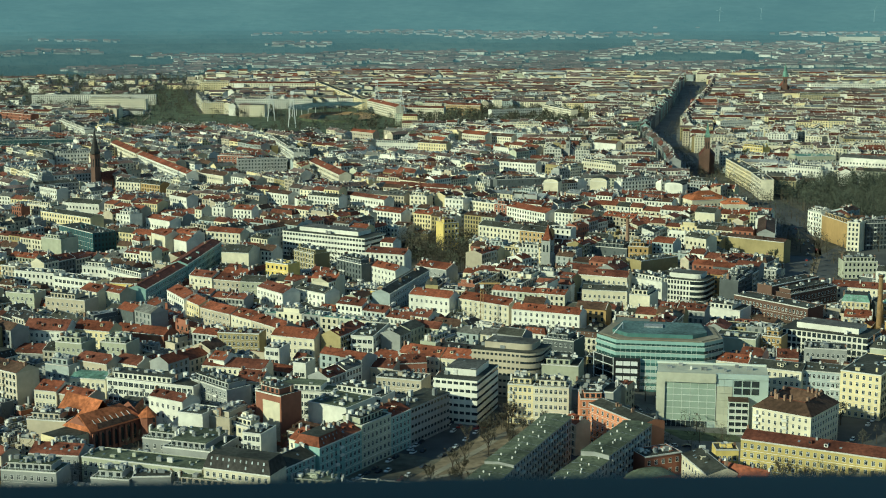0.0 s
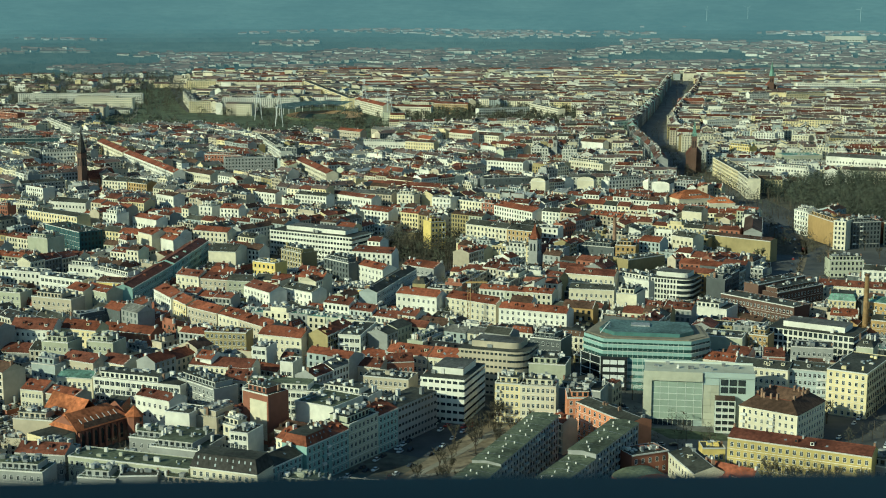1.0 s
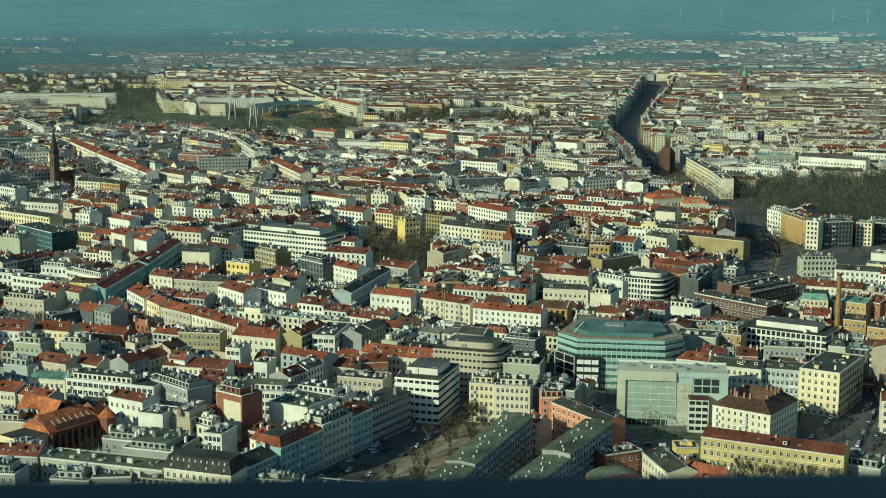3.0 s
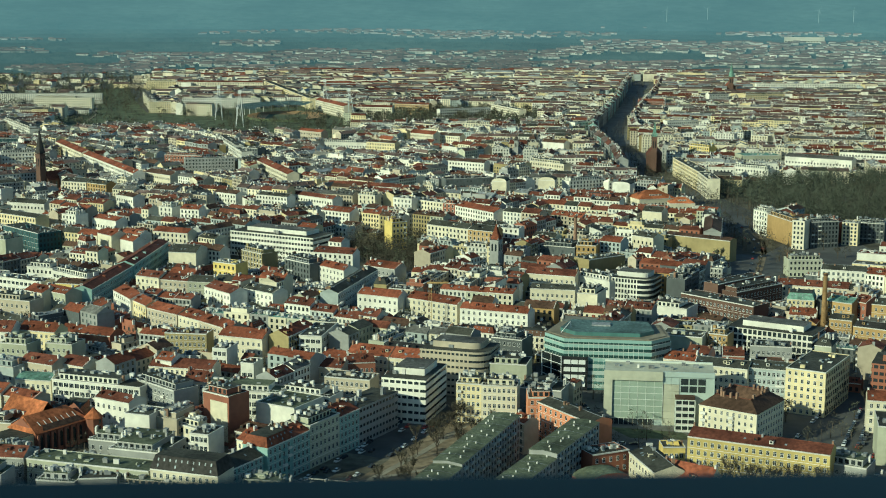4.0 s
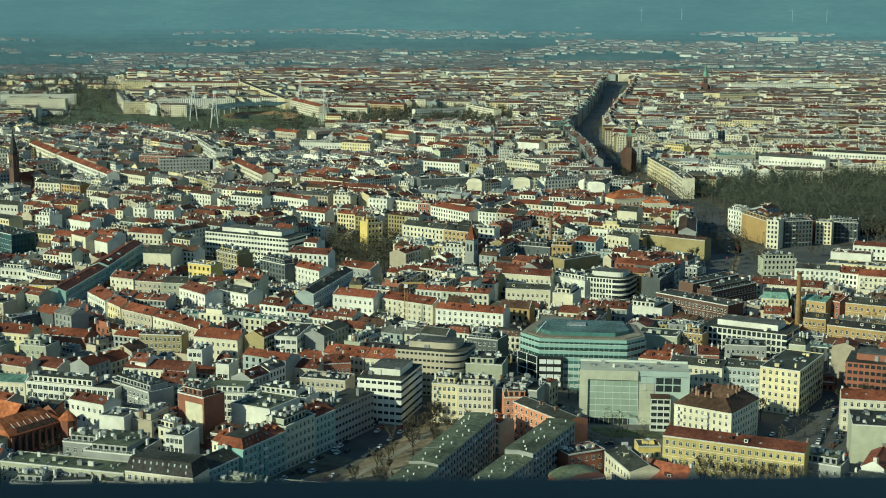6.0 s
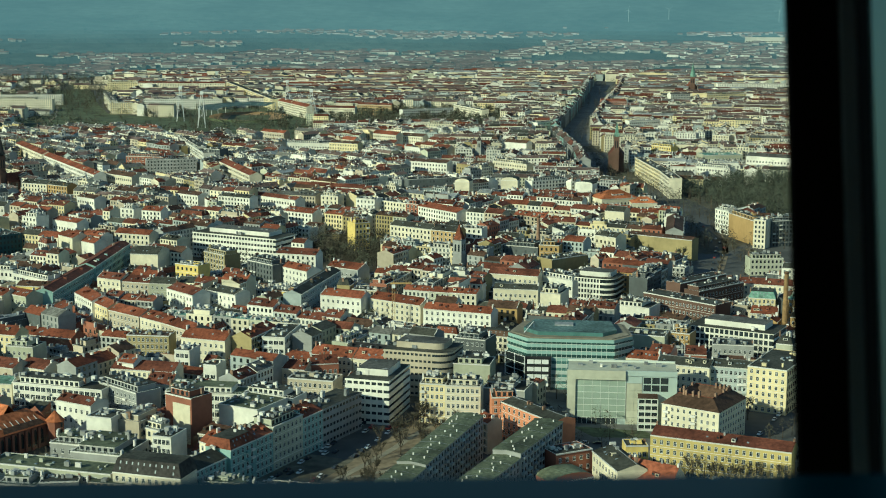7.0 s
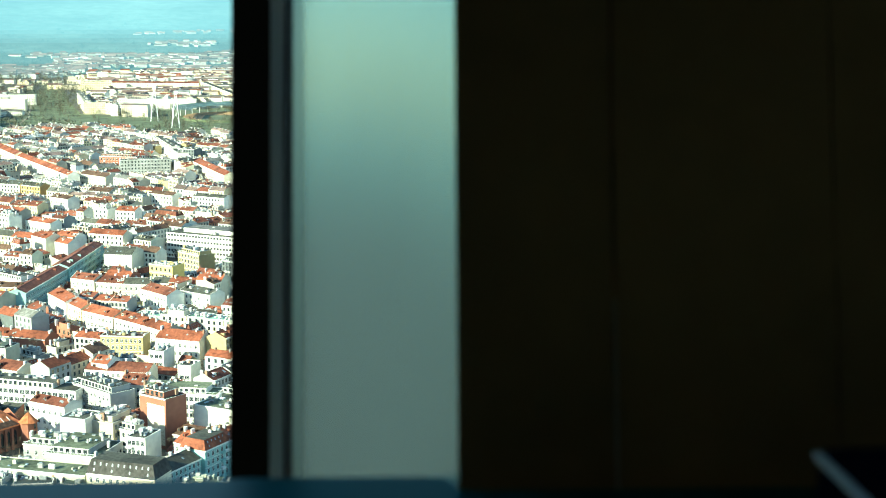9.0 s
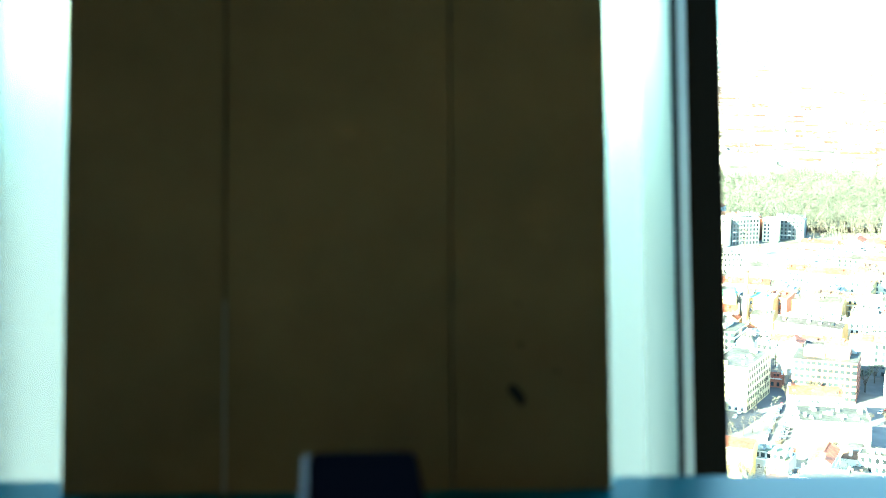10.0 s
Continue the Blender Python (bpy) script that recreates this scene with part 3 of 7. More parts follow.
def many_sided_office():
    """The teal-banded office with a flat many-sided top."""
    root = empty("office_building", HEX[0], HEX[1], 0, radians(HEX[2]))
    plan = [(-33, -6), (-22, -19), (24, -19), (34, -8), (30, 20), (-26, 22)]
    n = len(plan)

    def prism(k, z0, z1, m, top=None, shift=0.0):
        M = Mesh()
        i = M.pts([(a * k, b * k + shift, z0) for a, b in plan] + [(a * k, b * k + shift, z1) for a, b in plan])
        for j in range(n):
            M.face((i + j, i + (j + 1) % n, i + n + (j + 1) % n, i + n + j), m)
        M.face(tuple(range(i + n, i + 2 * n)), top or m)
        M.face(tuple(reversed(range(i, i + n))), m)
        return M

    prism(0.985, 0, 15.4, "glass band").make("glass_core", root)
    prism(0.985, 15.404, 25.5, "ribbon glass").make("glass_core", root)
    for fl in range(7):
        z = 1.0 + fl * 3.6
        k = 1.0
        prism(k, z, z + 1.75, "panel aqua" if fl > 3 else "panel teal", "roof tar").make("facade_band", root)
        prism(k + 0.006, z + 1.76, z + 1.95, "panel pale").make("sill_band", root)
    prism(0.985, 25.504, 27.2, "panel aqua", "terrace").make("parapet", root)
    for j in range(n):
        (ax, ay), (bx, by) = plan[j], plan[(j + 1) % n]
        L = math.hypot(bx - ax, by - ay)
        ux, uy = (bx - ax) / L, (by - ay) / L
        for k in range(1, int(L / 2.6)):
            M = Mesh()
            px, py = ax + ux * k * 2.6 + uy * 0.02, ay + uy * k * 2.6 - ux * 0.02
            M.poly([(px, py, 1.0), (px + ux * 0.14, py + uy * 0.14, 1.0), (px + ux * 0.14, py + uy * 0.14, 25.5), (px, py, 25.5)], "panel pale")
            M.make("mullion", root)
    prism(0.93, 27.2, 27.6, "terrace", "terrace", 0.5).make("terrace_kerb", root)
    prism(0.74, 27.6, 29.6, "glass band", "roof teal", 1.5).make("roof_light", root)
    v = Mesh()
    v.box(-8, 2, 2, 9, 29.6, 30.3, "roof zinc")
    v.tube((-24, -8, 27.6), (-19, -3, 33), 0.25, 0.2, "steel white", 5)
    v.tube((-19, -3, 27.6), (-19, -3, 33), 0.25, 0.2, "steel white", 5)
    v.make("roof_crane", root)
    # the dark storeyed frame round its corner: white blinds in front, open galleries along the side
    (ax, ay), (bx, by) = plan[0], plan[1]
    L = math.hypot(bx - ax, by - ay)
    ux, uy = (bx - ax) / L, (by - ay) / L

    def gallery(M, a0, a1, o0, o1, z0, z1, m):
        """A box along the slanting side, between two lengths, two outward depths and two heights."""
        c = [(ax + ux * a + uy * o, ay + uy * a - ux * o) for a, o in ((a0, o1), (a1, o1), (a1, o0), (a0, o0))]
        i = M.pts([(p[0], p[1], z) for z in (z0, z1) for p in c])
        for q in ((0, 1, 5, 4), (1, 2, 6, 5), (2, 3, 7, 6), (3, 0, 4, 7), (4, 5, 6, 7), (3, 2, 1, 0)):
            M.face(tuple(i + k for k in q), m)

    for st in range(5):
        z = 0.8 + st * 4.0
        fr = Mesh()
        fr.box(-22.4, -9.6, -21.2, -18.5, z, z + 0.9, "wall black", bottom=True)
        gallery(fr, 0.6, L + 0.4, 0.05, 1.6, z, z + 0.7, "wall black")
        gallery(fr, 0.5, L + 0.4, 1.6, 1.75, z + 0.7, z + 0.95, "frame white")
        if st < 4:
            fr.box(-22.0, -10.0, -20.5, -18.5, z + 0.9, z + 4.0, "pane")
            gallery(fr, 0.8, L, 0.05, 0.7, z + 0.7, z + 4.0, "pane")
            for q in range(3):
                fr.box(-21.7 + q * 3.9, -18.2 + q * 3.9, -20.9, -20.52, z + 1.2, z + 3.5, "frame white", bottom=True)
        fr.make("bay_storey", root)
    for xm in (-22.7, -9.7):
        p = Mesh()
        p.box(xm, xm + 0.5, -21.4, -18.5, 0, 17.9, "wall black")
        p.make("bay_post", root)
    for a in (0.4, L * 0.5, L + 0.2):
        p = Mesh()
        gallery(p, a, a + 0.35, 1.3, 1.8, 0, 17.9, "frame white")
        p.make("bay_post", root)
    tagged(root, "teal-banded glass office building with a flat many-sided roof", "office building")
    reserve(HEX[0], HEX[1], radians(HEX[2]), 70, 46, 8, 28, 0.75)


def glass_front_hall():
    """The big glazed facade in a pale stone frame."""
    x, y, deg, w, d, h = GLASSHALL
    root = empty("glass_office", x, y, 0, radians(deg))
    x0, x1, y0, y1 = -w / 2, w / 2, -d / 2, d / 2
    B = Mesh()
    B.box(x0 + 0.4, x1, y0 + 0.6, y1, 0, h - 0.6, "panel teal", top="wall concrete")
    B.make("body", root)
    F = Mesh()
    F.box(x0, x0 + 4.0, y0 - 0.9, y0 + 0.6, 0, h, "wall concrete")
    F.box(x0 + 4.0, x0 + 28.0, y0 - 0.9, y0 + 0.6, h - 4.6, h, "wall concrete", bottom=True)
    F.box(x0 + 28.0, x1, y0, y0 + 0.6, h - 2.6, h, "panel teal", bottom=True)
    F.box(x0, x1, y1 - 0.8, y1, h - 0.6, h + 0.3, "panel pale")
    F.make("stone_frame", root)
    S = Mesh()
    for z in range(7):
        S.box(x0 - 0.02, x0 + 0.3, y0 + 1.5, y1 - 1.0, 2.5 + z * 3.4, 4.6 + z * 3.4, "glass band", bottom=True)
    S.make("side_glazing", root)
    cw, ch = 24.0 / 6, 18.9 / 6
    for r in range(6):
        for c in range(6):
            p = Mesh()
            a, z = x0 + 4.0 + c * cw, 3.4 + r * ch
            p.box(a + 0.03, a + cw - 0.03, y0 + 0.1, y0 + 0.6, z + 0.03, z + ch - 0.03, "glass green", bottom=True)
            p.make("glass_panel", root)
    for k in range(7):
        p = Mesh()
        a = x0 + 4.05 + k * cw
        p.box(a - 0.1, a + 0.1, y0 - 0.05, y0 + 0.09, 3.3, h - 4.7, "panel pale", bottom=True)
        p.make("upright", root)
        p = Mesh()
        z = 3.4 + k * ch
        p.box(x0 + 4.0, x0 + 28.0, y0 - 0.04, y0 + 0.08, z - 0.16, z + 0.12, "panel pale", bottom=True)
        p.make("rail", root)
    for r in range(7):                               # flat panels beside the glass
        for c in range(2):
            p = Mesh()
            a, z = x0 + 28.2 + c * 3.9, 0.4 + r * 3.4
            p.box(a, a + 3.8, y0 + 0.3, y0 + 0.6, z, z + 3.3, "wall concrete" if r < 6 else "panel teal", bottom=True)
            p.make("cladding_panel", root)
    for r in range(2):
        for c in range(3):
            p = Mesh()
            a, z = x0 + 36.6 + c * 4.1, h - 6.3 - r * 3.7
            p.box(a, a + 3.5, y0 + 0.45, y0 + 0.62, z, z + 3.0, "pane", bottom=True)
            p.make("window", root)
    q = Mesh()
    q.box(x0 + 4.2, x0 + 24, y0 + 0.3, y0 + 0.62, 0.2, 3.2, "pane")
    for k in range(9):
        q.box(x0 + 5 + k * 2.3, x0 + 5.18 + k * 2.3, y0 + 0.2, y0 + 0.3, 0.2, 3.2, "panel pale")
    q.make("entrance_glazing", root)
    sx0, sx1, sy = x0 + 34.0, x0 + 43.0, y0 - 9.5     # the small open-fronted block before the right end
    s = Mesh()
    s.box(sx0, sx1, sy + 0.5, y0 - 0.05, 0, 15.6, "pane", top="roof brown")
    s.make("annexe_core", root)
    for f in range(6):
        s = Mesh()
        z = f * 3.1
        s.box(sx0 - 0.2, sx1 + 0.2, sy, y0 - 0.1, z, z + 0.5, "panel pale", bottom=True, top="roof brown" if f == 5 else None)
        s.make("annexe_floor", root)
        if f < 5:
            s = Mesh()
            s.box(sx0 + 0.3, sx1 - 0.3, sy + 0.1, sy + 0.18, z + 0.5, z + 1.3, "trim")
            s.make("balcony_rail", root)
    for k in range(4):
        s = Mesh()
        a = sx0 - 0.15 + k * 3.0
        s.box(a, a + 0.4, sy + 0.02, sy + 0.45, 0, 15.5, "panel pale")
        s.make("column", root)
    rnd = random.Random(12)
    for k in range(8):
        v = Mesh()
        a, b = x0 + 5 + k * 5.4, rnd.uniform(-4, 5)
        v.box(a, a + rnd.uniform(1, 3), b, b + rnd.uniform(1, 2), h - 0.6, h + rnd.uniform(0.2, 1.0), rnd.choice(("roof zinc", "trim", "wall grey")))
        v.make("roof_unit", root)
    tagged(root, "glass office front set in a pale green stone frame", "office building")
    reserve(x, y, radians(deg), w, d, 16, h, 1.0)


def corner_block(x, y, deg, w, d, h, floors, cols, side_cols, deep, rise):
    """A tenement block round a small court: four wings under one ring of tiled roofs."""
    root = empty("corner_block", x, y, 0, radians(deg))
    x0, x1, y0, y1 = -w / 2, w / 2, -d / 2, d / 2
    B = Mesh()
    B.box(x0, x1, y0, y1, 0, h, "wall cream", top="none")
    B.box(x0 + deep, x1 - deep, y0 + deep, y1 - deep, 0, h, "wall beige", top="yard")
    B.make("wall", root)
    C = Mesh()
    C.box(x0 - 0.3, x1 + 0.3, y0 - 0.3, y0 - 0.004, h - 0.55, h - 0.1, "trim", bottom=True)
    C.box(x0 - 0.02, x1 + 0.02, y0 - 0.14, y0 - 0.003, 4.2, 4.5, "trim", bottom=True)
    C.make("cornice", root)
    R = Mesh()
    ring = lambda k, z: [(x0 + k, y0 + k, z), (x1 - k, y0 + k, z), (x1 - k, y1 - k, z), (x0 + k, y1 - k, z)]
    eave, ridge, court = ring(-0.45, h - 0.15), ring(deep * 0.5, h + rise), ring(deep, h - 0.1)
    for k in range(4):
        q = (k + 1) % 4
        R.poly([eave[k], eave[q], ridge[q], ridge[k]], "roof brown")
        R.poly([ridge[k], ridge[q], court[q], court[k]], "roof brown")
    top = R.make("roof", root)
    for k in range(4):
        q = (k + 1) % 4
        H = Mesh()
        H.tube(ridge[k], ridge[q], 0.22, 0.22, "roof darkred", 5)
        H.make("ridge_tile", top)
    rnd = random.Random(44)
    for k in range(14):
        a, t = k % 4, rnd.uniform(0.12, 0.9)
        p = Vector(ridge[a]).lerp(Vector(ridge[(a + 1) % 4]), t)
        c = Mesh()
        c.box(p.x - 0.45, p.x + 0.45, p.y - 0.8, p.y + 0.8, h + rise - 1.2, h + rise + rnd.uniform(1.4, 2.3), "chimney")
        c.make("chimney", top)
    fh = h / (floors + 0.25)
    for fl in range(floors):
        z = 0.8 if fl == 0 else fl * fh + fh * 0.3
        for k in range(cols):
            o = new("window", WINDOW_MESH)
            o.parent = root
            o.matrix_local = Matrix.Translation((x0 + 1.0 + (w - 2.0) * (k + 0.5) / cols, y0, z)) @ Matrix.Diagonal((0.9, 1, 1, 1))
        for k in range(side_cols):
            o = new("window", WINDOW_MESH)
            o.parent = root
            o.matrix_local = Matrix.Translation((x1, y0 + 1.0 + (d - 2.0) * (k + 0.5) / side_cols, z)) @ Matrix.Rotation(math.pi / 2, 4, "Z") @ Matrix.Diagonal((0.9, 1, 1, 1))
    for fl in range(1, floors):
        for a in (x0 + w * 0.04, x0 + w * 0.52):
            c = Mesh()
            c.box(a, a + 2.6, y0 - 1.2, y0 - 0.06, fl * fh, fl * fh + 1.05, "trim", bottom=True)
            c.make("balcony", root)
    tagged(root, "cream tenement block with a brown tiled roof and many chimneys", "house")
    reserve(x, y, radians(deg), w, d, 11.5, h, 0.95)


def slab_block(x, y, deg, w, d, h, label, end="cream", seed=1):
    """Long prefabricated flats with loggias along both sides; the long side runs along local x."""
    rnd = random.Random(seed)
    root = empty("slab_block", x, y, 0, radians(deg))
    B, R = Mesh(), Mesh()
    x0, x1, y0, y1 = -w / 2, w / 2, -d / 2, d / 2
    B.box(x0, x1, y0, y1, 0, h, "wall grey", top="none")
    B.poly([(x0 - 0.02, y0, 0), (x0 - 0.02, y1, 0), (x0 - 0.02, y1, h), (x0 - 0.02, y0, h)], "wall " + end)
    fl, n = max(2, int(h / 2.9)), int(w / 3.4)
    windows_on(B, x0 + 0.4, x1 - 0.4, y1, h, fl, n, rnd, side=1)
    windows_on(B, x0 + 0.4, x1 - 0.4, y0, h, fl, n, rnd, side=-1)
    B.make("wall", root)
    i = R.pts([(x0 - 0.3, y0 - 0.4, h), (x1 + 0.3, y0 - 0.4, h), (x1 + 0.3, 0, h + 0.7), (x0 - 0.3, 0, h + 0.7), (x1 + 0.3, y1 + 0.4, h), (x0 - 0.3, y1 + 0.4, h)])
    R.face((i, i + 1, i + 2, i + 3), "roof moss"), R.face((i + 3, i + 2, i + 4, i + 5), "roof moss")
    R.face((i, i + 3, i + 5), "wall " + end), R.face((i + 1, i + 4, i + 2), "wall " + end)
    for k in range(1, int(w / 9.0)):
        a = x0 + k * w / int(w / 9.0)
        for q in (-1, 1):
            R.poly([(a - 0.16, q * (d / 2 + 0.4), h + 0.07), (a + 0.16, q * (d / 2 + 0.4), h + 0.07), (a + 0.16, 0, h + 0.77), (a - 0.16, 0, h + 0.77)], "roof zinc")
    R.make("roof", root)
    for k in range(int(w / 4)):
        c = Mesh()
        a = x0 + 2 + k * 4 + rnd.uniform(-1, 1)
        b = rnd.uniform(-d * 0.3, d * 0.3)
        c.box(a - 0.25, a + 0.25, b - 0.25, b + 0.25, h + 0.2, h + 1.3, "trim")
        c.make("vent", root)
    for k in range(int(w / 6.8)):
        for f in range(fl):
            c = Mesh()
            a, z = x0 + 1.5 + k * 6.8, f * h / fl + 0.2
            c.box(a, a + 3.2, y0 - 1.1, y0 - 0.004, z, z + 1.1, "wall " + rnd.choice(("grey", "paleblue", "grey")), bottom=True)
            c.make("balcony", root)
    tagged(root, label, "apartment block")
    reserve(x, y, radians(deg), w, d, 5, h, 0.95)


def brick_church_hall(x, y, deg, L):
    """A brick hall with a steep tiled roof, a cross wing behind it and a stair turret at its corner."""
    root = empty("brick_hall", x, y, 0, radians(deg))
    h = L / 2
    B = Mesh()
    B.box(-h, h, -9, 9, 0, 11, "wall brick", top="none")
    for s in (-1, 1):
        B.poly([(h * s, -9, 11), (h * s, 9, 11), (h * s, 0, 16.9)], "wall brick")
    B.make("wall", root)
    for k in range(7):
        a = -h + 1.2 + k * (L - 4) / 7
        p = Mesh()
        p.box(a - 0.6, a + 0.6, -10.0, -9, 0, 10.0, "wall brick")
        p.make("buttress", root)
        p = Mesh()
        p.poly([(a + 1.0, -9.06, 2), (a + 3.0, -9.06, 2), (a + 3.0, -9.06, 8.0), (a + 2.0, -9.06, 9.4), (a + 1.0, -9.06, 8.0)], "pane")
        p.make("window", root)
    R = Mesh()
    R.poly([(-h - 0.5, -10, 10.8), (h + 0.5, -10, 10.8), (h - 5, 0, 17.2), (-h + 1, 0, 17.2)], "roof orange")
    R.poly([(h + 0.5, 10, 10.8), (-h - 0.5, 10, 10.8), (-h + 1, 0, 17.2), (h - 5, 0, 17.2)], "roof orange")
    R.poly([(h + 0.5, -10, 10.8), (h + 0.5, 10, 10.8), (h - 5, 0, 17.2)], "roof orange")
    R.poly([(-h - 0.5, 10, 10.8), (-h - 0.5, -10, 10.8), (-h + 1, 0, 17.2)], "roof orange")
    R.make("roof", root)
    D = Mesh()                                       # the dark brown strip low on the slope
    i = D.pts([(-h + 4, -9.4, 11.31), (h - 2, -9.4, 11.31), (h - 4, -6.6, 13.1), (-h + 6, -6.6, 13.1)])
    D.face((i, i + 1, i + 2, i + 3), "roof brown")
    D.make("roof_glazing", root)
    for k in range(7):
        c = Mesh()
        a = -h + 5 + k * (L - 10) / 6
        c.tube((a, -6.7, 13.0), (a, -4.3, 14.55), 0.16, 0.16, "trim", 4)
        c.make("roof_fin", root)
    W = Mesh()                                       # the wing across the back end
    W.box(-h + 9, -h + 23, 9.02, 26, 0, 12, "wall brick", top="none")
    W.poly([(-h + 9, 26, 12), (-h + 23, 26, 12), (-h + 16, 26, 20)], "wall brick")
    W.make("wing_wall", root)
    Q = Mesh()
    Q.poly([(-h + 8.4, 1, 11.6), (-h + 8.4, 26.4, 11.6), (-h + 16, 26.4, 20.4), (-h + 16, 1, 20.4)], "roof orange")
    Q.poly([(-h + 23.6, 26.4, 11.6), (-h + 23.6, 1, 11.6), (-h + 16, 1, 20.4), (-h + 16, 26.4, 20.4)], "roof orange")
    Q.make("wing_roof", root)
    for k in range(3):
        c = Mesh()
        b = 12 + k * 3.4
        c.box(-h + 10.4, -h + 12.6, b - 0.7, b + 0.7, 13, 15.4, "trim", top="roof orange")
        c.make("dormer", root)
    T = Mesh()
    T.drum(h + 1.0, -12.0, 0, 12.0, 3.9, 3.9, "wall brick", n=8, top="wall brick")
    for k in range(3):
        T.poly([(h + 0.4, -16.22, 3 + k * 3.2), (h + 1.6, -16.22, 3 + k * 3.2), (h + 1.6, -16.22, 5 + k * 3.2), (h + 0.4, -16.22, 5 + k * 3.2)], "pane")
    T.make("stair_turret", root)
    P = Mesh()
    P.drum(h + 1.0, -12.0, 11.9, 16.6, 4.6, 0.05, "roof orange", n=8)
    P.make("turret_roof", root)
    A = Mesh()
    A.box(-h - 14, -h - 0.05, -8, 8, 0, 10.5, "wall paleyellow", top="roof tar")
    A.make("annexe", root)
    tagged(root, "red-brick hall with a steep red tiled roof", "hall")
    reserve(x, y, radians(deg), L + 16, 24, 6, 22, 0.85)


def church_tower(x, y, h, w, wall, spire, spire_h, label, nave=None, deg=-30.0, seed=2):
    """A church: square tower with belfry openings, pointed roof, corner pinnacles and a nave behind."""
    root = empty("church", x, y, 0, radians(deg))
    T = Mesh()
    T.box(-w / 2, w / 2, -w / 2, w / 2, 0, h, wall, top="none")
    for z in (h * 0.35, h * 0.62, h * 0.97):
        T.box(-w / 2 - 0.3, w / 2 + 0.3, -w / 2 - 0.3, w / 2 + 0.3, z, z + 0.6, wall, bottom=True)
    for s in (-1, 1):
        for k in (-1, 1):
            a, zz = k * w * 0.2, h * 0.70
            p = [(a - w * 0.1, zz), (a + w * 0.1, zz), (a + w * 0.1, zz + h * 0.17), (a, zz + h * 0.21), (a - w * 0.1, zz + h * 0.17)]
            T.poly([(q, s * (w / 2 + 0.04), r) for q, r in p], "pane")
            T.poly([(s * (w / 2 + 0.04), q, r) for q, r in p], "pane")
    T.make("tower", root)
    S = Mesh()
    S.drum(0, 0, h + 0.6, h + spire_h, w * 0.66, 0.02, spire, n=4 if spire_h < h * 0.6 else 8, a0=math.pi / 4, a1=math.pi / 4 + math.tau)
    S.tube((0, 0, h + spire_h - 0.5), (0, 0, h + spire_h + 2.5), 0.12, 0.08, "steel white", 4)
    S.make("spire", root)
    for a in (-1, 1):
        for b in (-1, 1):
            P = Mesh()
            P.drum(a * w * 0.48, b * w * 0.48, h + 0.6, h + 1.8, w * 0.07, w * 0.07, wall, n=6)
            P.drum(a * w * 0.48, b * w * 0.48, h + 1.8, h + 5.5, w * 0.08, 0.02, spire, n=6)
            P.make("pinnacle", root)
    if nave:
        L, nw, nh, rm = nave
        N = Mesh()
        N.box(-nw / 2, nw / 2, w / 2 + 0.01, w / 2 + L, 0, nh, wall, top="none")
        N.poly([(-nw / 2, w / 2 + 0.02, nh), (nw / 2, w / 2 + 0.02, nh), (0, w / 2 + 0.02, nh + nw * 0.6)], wall)
        N.poly([(-nw / 2, w / 2 + L, nh), (nw / 2, w / 2 + L, nh), (0, w / 2 + L, nh + nw * 0.6)], wall)
        for k in range(5):
            yy = w / 2 + L * (k + 0.5) / 5
            for s in (-1, 1):
                V = Mesh()
                V.poly([(s * (nw / 2 + 0.04), yy - 1, 3), (s * (nw / 2 + 0.04), yy + 1, 3), (s * (nw / 2 + 0.04), yy + 1, nh - 2.5), (s * (nw / 2 + 0.04), yy, nh - 1.2), (s * (nw / 2 + 0.04), yy - 1, nh - 2.5)], "pane")
                V.make("nave_window", root)
        N.make("nave", root)
        Q = Mesh()
        for s in (-1, 1):
            Q.poly([(s * (nw / 2 + 0.5), w / 2, nh - 0.3), (s * (nw / 2 + 0.5), w / 2 + L + 0.3, nh - 0.3), (0, w / 2 + L + 0.3, nh + nw * 0.6 + 0.1), (0, w / 2, nh + nw * 0.6 + 0.1)], rm)
        Q.make("nave_roof", root)
    tagged(root, label, "church")
    reserve(x, y, radians(deg), w + 8, w + 12, 3, h, 0.62)


def brick_chimney(x, y, h, r, m="chimney"):
    root = empty("factory_chimney", x, y, 0)
    C = Mesh()
    C.drum(0, 0, 0, h, r * 1.2, r * 0.8, m, n=12, top="tyre")
    C.make("shaft", root)
    D = Mesh()
    D.drum(0, 0, h - 1.6, h - 0.4, r * 0.98, r * 0.98, "roof brown", n=12)
    D.make("collar", root)
    tagged(root, "slender brick factory chimney among the houses", "chimney")
    reserve(x, y, 0, 4, 4, 2, h, 0.6)



